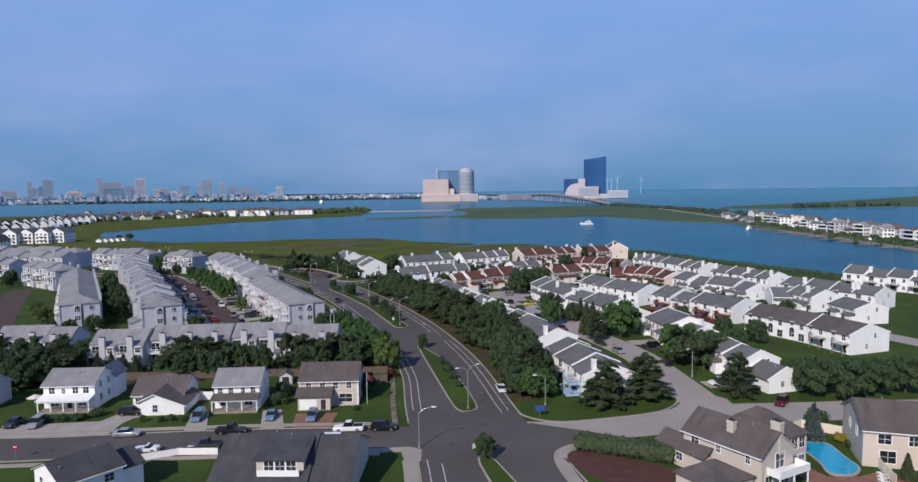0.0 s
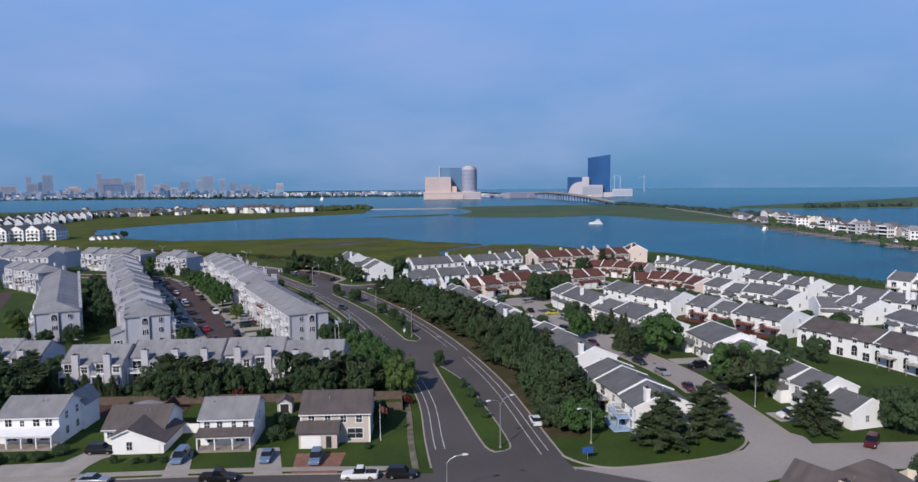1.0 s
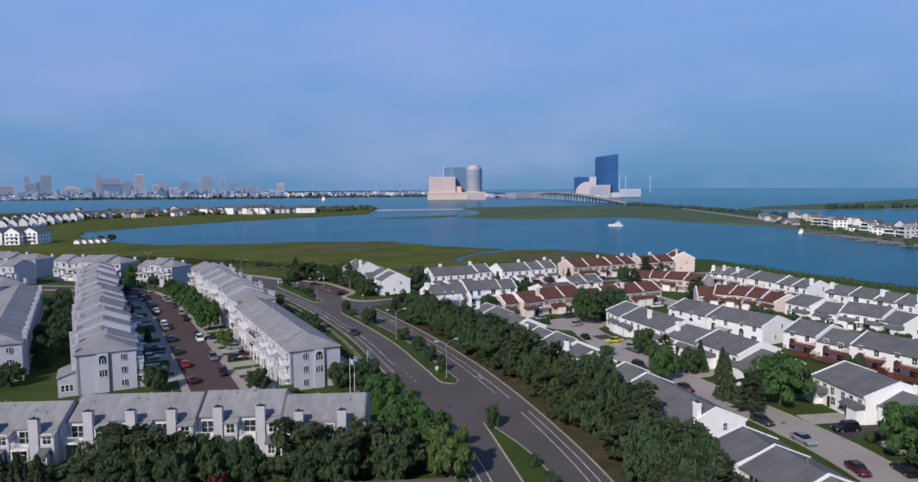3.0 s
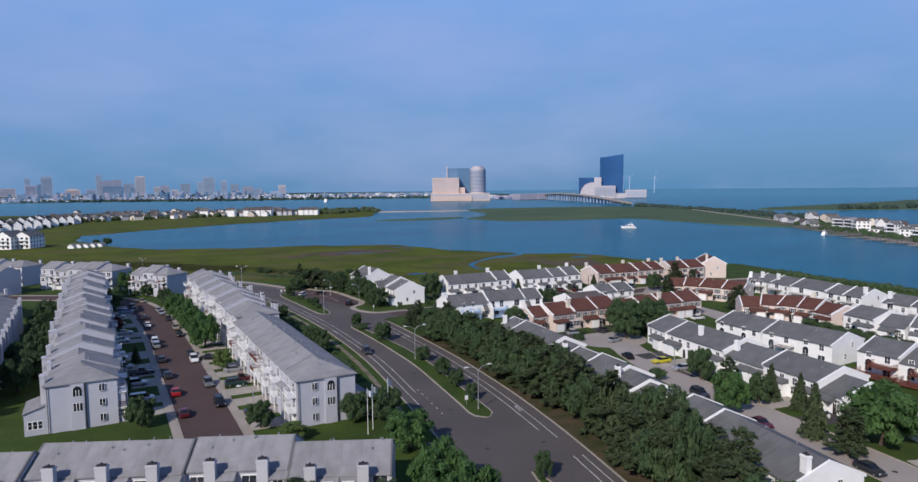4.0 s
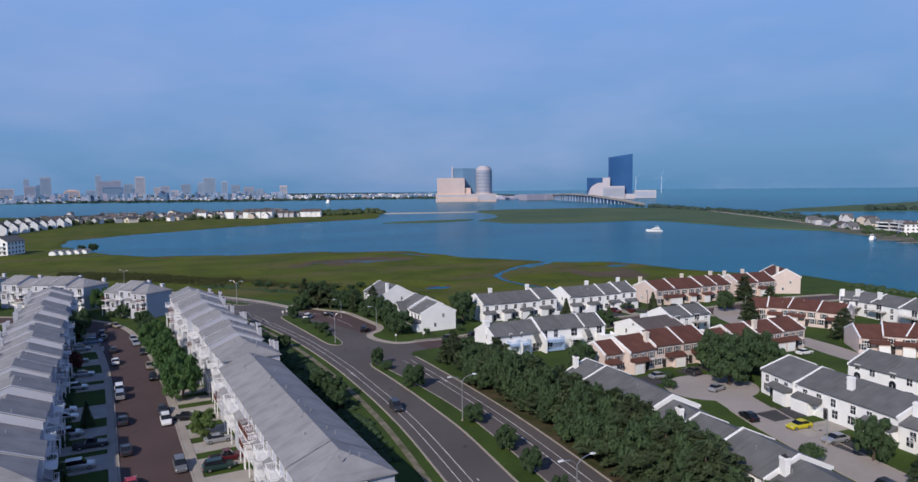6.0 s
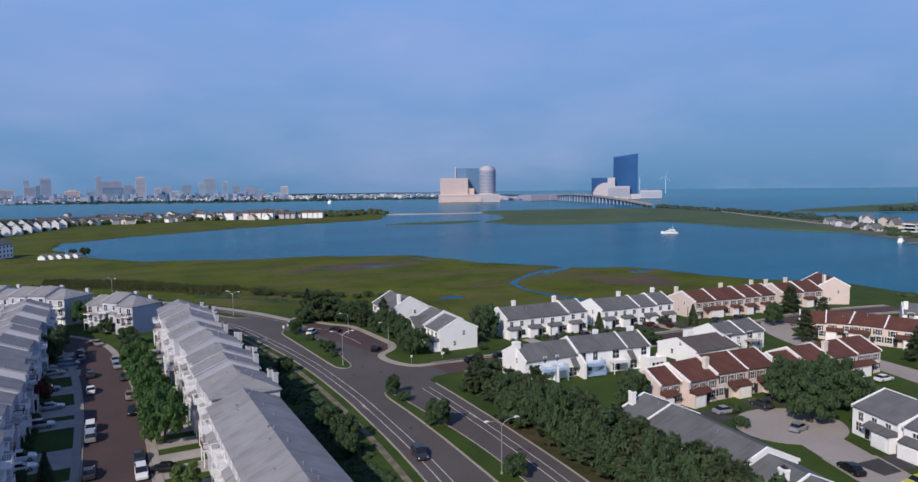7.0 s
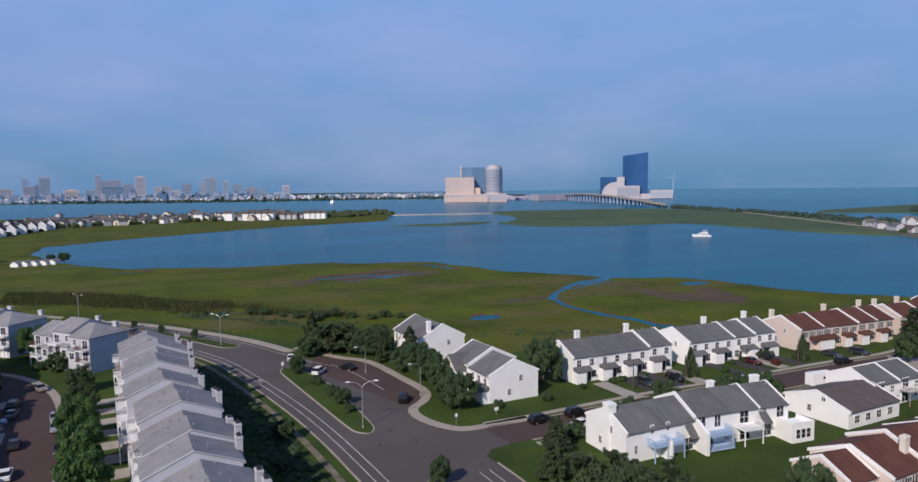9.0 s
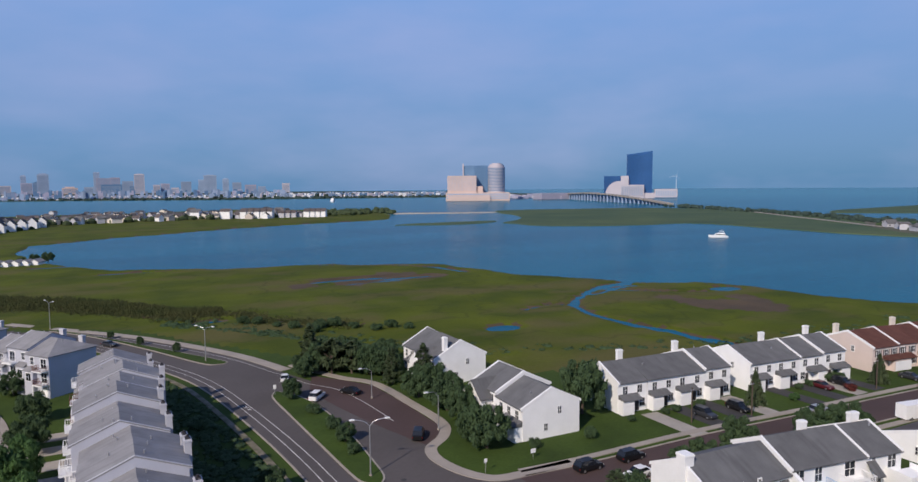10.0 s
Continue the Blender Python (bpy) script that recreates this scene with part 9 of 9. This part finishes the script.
M["haze_stone"] = material("hazed_stone", (0.29, 0.37, 0.50), 0.8, 0.12, 0.03, 0.3, 0.0, spread=0.2)
M["hazed_rose_stone"] = material("hazed_rose_stone", (0.37, 0.36, 0.46), 0.8, 0.12, 0.03, 0.3, 0.0, spread=0.15)


def bands(b, x0, x1, y, z0, z1, pitch, depth=0.5, fill=0.5):
    """Rows of window bands across a facade at local y."""
    z = z0
    while z + pitch * fill < z1:
        b.box(x0, x1, y - depth, y + 0.3, z, z + pitch * fill)
        z += pitch


def ray_pose(az, dist, z=0.0):
    """A pose out at a bearing from the path's start, facing back along it."""
    a = radians(az)
    return pose(dist * math.sin(a), dist * math.cos(a), z, 0, 0, -az)


px = 1930 / 1149
hotel = thing("hotel", ray_pose(27.9, 1930), "warm stone and glass resort hotel with three towers", "hotel")
part("podium", Bag().box(-86, 72, -40, 40, 0, 20).box(-80, 24, -44, -40, 0, 12), M["gold"], hotel)
b = Bag()
bands(b, -84, 70, -40, 5, 18, 5, 0.6)
tagged(part("glazing", b, M["haze_stone"], hotel), kind="stuff")
part("tower", Bag().box(-82, -10, -28, 10, 19, 62).box(-10, 6, -22, 10, 19, 36), M["gold"], hotel, "cream stone tower")
b = Bag()
for i in range(20):
    b.box(-80 + i * 3.5, -78.4 + i * 3.5, -28.5, -27, 24, 59)
tagged(part("glazing", b, M["ivory"], hotel), kind="stuff")
part("tower", Bag().slab([(-44, 12), (-14, 6), (20, 10), (20, 34), (-44, 34)], 19, 88), M["slate_glass"], hotel, "slate blue glass tower")
part("spire", Bag().box(-44, -41, 8, 12, 62, 93), M["ivory"], hotel)
arc = [(42 + 22 * math.cos(a), 14 + 26 * math.sin(a)) for a in np.linspace(-math.pi, 0, 14)]
part("tower", Bag().slab(arc + [(64, 34), (20, 34)], 19, 84), M["ivory"], hotel, "rounded ivory tower")
b = Bag()
for k in range(16):
    z = 24 + k * 3.7
    b.slab([(42 + 22.4 * math.cos(a), 14 + 26.4 * math.sin(a)) for a in np.linspace(-math.pi, 0, 14)] + [(64.4, 20), (19.6, 20)], z, z + 1.7)
tagged(part("glazing", b, M["slate_glass"], hotel), kind="stuff")
b = Bag()
for k, (r, z0, z1) in enumerate(((20, 84, 88), (17, 88, 91), (12, 91, 93.5))):
    b.slab([(42 + r * math.cos(a), 14 + r * math.sin(a)) for a in np.linspace(0, 2 * math.pi, 20, endpoint=False)], z0, z1)
part("dome", b, M["ivory"], hotel)

hotel = thing("hotel", ray_pose(39.5, 2080), "blue glass resort hotel with ivory stepped wing", "hotel")
ring = lambda x0, x1, bow, yb: [(x0 + (x1 - x0) * i / 10, -bow * math.sin(math.pi * i / 10)) for i in range(11)] + [(x1, yb), (x0, yb)]
b = Bag()
r0 = ring(-20, 46, -7, 30)
n = len(r0)
top = [118 - 5 * math.sin(math.pi * i / 10) + 8 * (i / 10) ** 2 for i in range(11)] + [126, 118]
b.add([(x, y, 0) for x, y in r0] + [(x, y, z) for (x, y), z in zip(r0, top)], [tuple(range(n, 2 * n))] + [(i, (i + 1) % n, n + (i + 1) % n, n + i) for i in range(n)])
part("tower", b, M["deep_glass"], hotel, "tall deep blue glass tower with curved top")
part("tower", Bag().slab([(x, y + 8) for x, y in ring(-80, -24, -5, 24)], 0, 60), M["deep_glass"], hotel, "low deep blue glass tower")
b = Bag()
n_ = 12
prof = [(-76, 0), (24, 0), (24, 36), (-16, 36), (-16, 60), (-36, 60), (-36, 46)]
for i in range(n_ - 1, -1, -1):
    a0, a1 = math.pi / 2 * i / n_, math.pi / 2 * (i + 1) / n_
    prof += [(-38 - 38 * math.cos(a1), 6 + 40 * math.sin(a1)), (-38 - 38 * math.cos(a0), 6 + 40 * math.sin(a1))]
b.along_y(prof, -14, 4)
part("stepped_wing", b, M["ivory"], hotel, "ivory stepped wing")
b = Bag()
for i in range(12):
    b.box(-34 + i * 4.7, -32 + i * 4.7, -16.6, -14, 8, 32)
tagged(part("glazing", b, M["haze_stone"], hotel), kind="stuff")
part("annex", Bag().box(52, 110, -10, 20, 2, 24).box(24, 52, -6, 20, 0, 14), M["ivory"], hotel)
b = Bag()
for i in range(9):
    b.box(55 + i * 6, 58.5 + i * 6, -10.6, -9, 6, 20)
tagged(part("glazing", b, M["haze_stone"], hotel), kind="stuff")
tagged(part("hotel_garage", Bag().box(1060, 1250, 1660, 1700, 0, 16).box(1120, 1200, 1655, 1660, 0, 9), M["hazed_rose_stone"]), "low pale terminal building on the far shore", "building")


# ---- bridge ----
t = thing("bridge", pose(0, 0, 0), "long pale concrete causeway bridge on piers", "bridge")
deck_line = [Vector(p) for p in ((1230, 1830, 5), (1160, 1690, 14), (1108, 1540, 19), (1062, 1390, 17), (1016, 1240, 10), (975, 1120, 3))]
b = Bag()
samples = []
for a, c in zip(deck_line, deck_line[1:]):
    samples += [a.lerp(c, i / 8) for i in range(8)]
for a, c in zip(samples, samples[1:]):
    u = (c - a).normalized()
    s = Vector((u.y, -u.x, 0)).normalized() * 7
    b.add([a - s, a + s, c + s, c - s, a - s - Vector((0, 0, 2.6)), a + s - Vector((0, 0, 2.6)), c + s - Vector((0, 0, 2.6)), c - s - Vector((0, 0, 2.6))], [(0, 1, 2, 3), (7, 6, 5, 4), (0, 4, 5, 1), (2, 6, 7, 3), (1, 5, 6, 2), (3, 7, 4, 0)])
part("deck", b, M["concrete"], t)
for a in samples[2:-2]:
    p = part("pier", Bag().box(-5.5, 5.5, -1.2, 1.2, -2 - a.z, -2.4).box(-6.5, 6.5, -1.5, 1.5, -3.6, -2.4), M["haze_stone"], t)
    p.matrix_local = pose(a.x, a.y, a.z, 0, 0, 18)


# ---- wind turbines ----
# white paint tinted blue to stand in for distance haze
M["turbine"] = material("turbine_hazed", (0.50, 0.60, 0.72), 0.5, 0.05, 0.1, 1, 0.0)
for az, dist, tilt in ((40.85, 3200, 10), (41.65, 3260, 40), (43.54, 3120, 75), (41.2, 3400, 100)):
    t = thing("wind_turbine", ray_pose(az, dist), "tall white wind turbine at rest", "wind turbine", "wind turbines")
    part("tower", Bag().tube((0, 0, 0), (0, 0, 68), 1.5, 0.9, 10), M["turbine"], t)
    part("nacelle", Bag().box(-1.6, 1.6, -4, 3, 67, 70.2), M["turbine"], t)
    for k in range(3):
        a = radians(tilt + 120 * k)
        part("blade", Bag().tube((0, -4.4, 68.6), (math.cos(a) * 30, -4.4, 68.6 + math.sin(a) * 30), 0.5, 0.2, 6), M["turbine"], t)

# ---- the city skyline ----
D_CITY = 3900
KX = D_CITY / 1149
city = random.Random(51)


def tower(u, w, h, mat, glass=True, dist=D_CITY, crown=0):
    """A distant tower at picture-plane bearing offset u (metres across at that range from the bearing 28.4)."""
    az = 28.4 + math.degrees(math.atan(u))
    t = thing("high_rise", ray_pose(az, dist / math.cos(math.atan(u)), 1.0), "distant pale high-rise tower on the city shore", "tower block", "skyline towers")
    d = w * 0.8
    b = Bag().box(-w / 2, w / 2, -d / 2, d / 2, 0, h)
    if crown:
        b.box(-w * 0.3, w * 0.3, -d * 0.3, d * 0.3, h, h + crown)
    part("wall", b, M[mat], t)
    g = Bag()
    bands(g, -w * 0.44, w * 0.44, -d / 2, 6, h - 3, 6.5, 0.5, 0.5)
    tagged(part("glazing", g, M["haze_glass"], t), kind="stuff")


for x, w, top, mat, crown in ((8, 24, 322, "ivory", 0), (48, 16, 318, "hazed_rose_stone", 0), (66, 13, 317, "slate_glass", 4), (43, 8, 306, "haze_stone", 5), (75, 16, 304, "haze_stone", 6), (118, 22, 326, "gold", 6), (100, 18, 334, "ivory", 0), (162, 9, 301, "haze_stone", 0),
                              (174, 22, 311, "hazed_rose_stone", 0), (192, 14, 310, "hazed_rose_stone", 0), (186, 30, 321, "slate_glass", 0), (212, 16, 316, "haze_stone", 0), (231, 15, 305, "ivory", 3), (224, 16, 324, "slate_glass", 0)):
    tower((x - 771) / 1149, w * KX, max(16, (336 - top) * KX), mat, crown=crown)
for x, w, top, mat, crown in ((272, 14, 320, "hazed_rose_stone", 0), (258, 10, 322, "ivory", 0), (306, 16, 317, "haze_stone", 0), (332, 12, 314, "haze_stone", 0), (345, 20, 307, "haze_stone", 4), (330, 10, 324, "slate_glass", 6), (370, 10, 313, "haze_stone", 4), (388, 14, 319, "haze_stone", 0),
                              (410, 18, 323, "hazed_rose_stone", 0), (428, 12, 326, "haze_stone", 0), (467, 12, 321, "ivory", 0), (148, 14, 325, "haze_stone", 0), (288, 12, 327, "ivory", 0)):
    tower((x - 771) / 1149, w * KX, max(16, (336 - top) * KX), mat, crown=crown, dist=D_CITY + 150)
b, slots = Bag(), ["white_siding", "ivory", "haze_stone", "hazed_rose_stone", "haze_glass", "slate_glass", "hazed_leaf"]
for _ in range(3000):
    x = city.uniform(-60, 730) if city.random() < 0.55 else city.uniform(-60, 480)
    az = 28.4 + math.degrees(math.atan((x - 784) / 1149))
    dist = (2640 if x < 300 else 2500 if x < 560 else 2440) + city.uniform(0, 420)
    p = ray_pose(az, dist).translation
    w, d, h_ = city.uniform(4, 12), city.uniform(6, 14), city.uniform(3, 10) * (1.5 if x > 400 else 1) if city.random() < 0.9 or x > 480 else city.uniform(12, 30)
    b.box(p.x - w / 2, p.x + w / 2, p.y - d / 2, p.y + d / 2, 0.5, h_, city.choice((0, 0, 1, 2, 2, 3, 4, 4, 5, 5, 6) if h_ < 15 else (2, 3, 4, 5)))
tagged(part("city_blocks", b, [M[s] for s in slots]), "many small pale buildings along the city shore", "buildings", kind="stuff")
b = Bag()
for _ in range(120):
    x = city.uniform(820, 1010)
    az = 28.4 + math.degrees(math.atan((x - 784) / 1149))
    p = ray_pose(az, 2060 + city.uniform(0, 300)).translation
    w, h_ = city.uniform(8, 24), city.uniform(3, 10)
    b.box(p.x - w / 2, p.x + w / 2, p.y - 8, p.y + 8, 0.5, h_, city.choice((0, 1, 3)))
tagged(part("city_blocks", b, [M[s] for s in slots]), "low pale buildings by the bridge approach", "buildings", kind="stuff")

# ---- boats ----
def yacht(x, y, a, k=1.0, label="white motor yacht on the bay"):
    t = thing("motor_yacht", pose(x, y, -0.6, 0, 0, a) @ Matrix.Diagonal((k, k, k, 1)), label, "boat")
    hull = Bag()
    secs = [(-7.2, 2.0, -0.4, 1.3), (-3, 2.3, -0.6, 1.4), (2, 2.2, -0.6, 1.6), (5, 1.4, -0.5, 1.9), (7.4, 0.08, 0.6, 2.2)]
    hull.v = [(x_, s * w_ * q, z_) for x_, w_, zb, zt in secs for s, q, z_ in ((-1, 1, zt), (-1, 0.7, zb), (1, 0.7, zb), (1, 1, zt))]
    for i in range(len(secs) - 1):
        hull.f += [(i * 4 + j, (i + 1) * 4 + j, (i + 1) * 4 + (j + 1) % 4, i * 4 + (j + 1) % 4) for j in range(4)]
    hull.f += [(3, 2, 1, 0), tuple(range(len(hull.v) - 4, len(hull.v)))]
    hull.s = [0] * len(hull.f)
    part("hull", hull, M["trim"], t)
    part("cabin", Bag().along_y([(-5.2, 1.4), (3.4, 1.6), (1.8, 3.1), (-4.8, 3.1)], -1.7, 1.7), M["trim"], t)
    part("window_glass", Bag().along_y([(-4.4, 2.0), (2.7, 2.1), (1.9, 2.75), (-4.4, 2.75)], -1.73, 1.73), M["car_glass"], t)
    part("flybridge", Bag().box(-4.4, 0.4, -1.4, 1.4, 3.1, 3.7).box(-3.8, -0.4, -1.3, 1.3, 4.9, 5.05).box(-3.6, -3.5, -1.2, -1.1, 3.7, 4.9).box(-3.6, -3.5, 1.1, 1.2, 3.7, 4.9), M["trim"], t)
    part("mast", Bag().tube((-2.4, 0, 5), (-2.6, 0, 7), 0.06, 0.03), M["trim"], t)


yacht(482, 590, 140)
yacht(330 + 250, 1900, 60, 2.2, "white motor yacht moored off the city shore")
yacht(505, 292, 40, 0.6, "small white boat at the spit dock")
yacht(548, 430, 20, 0.8, "small white boat moored off the spit")
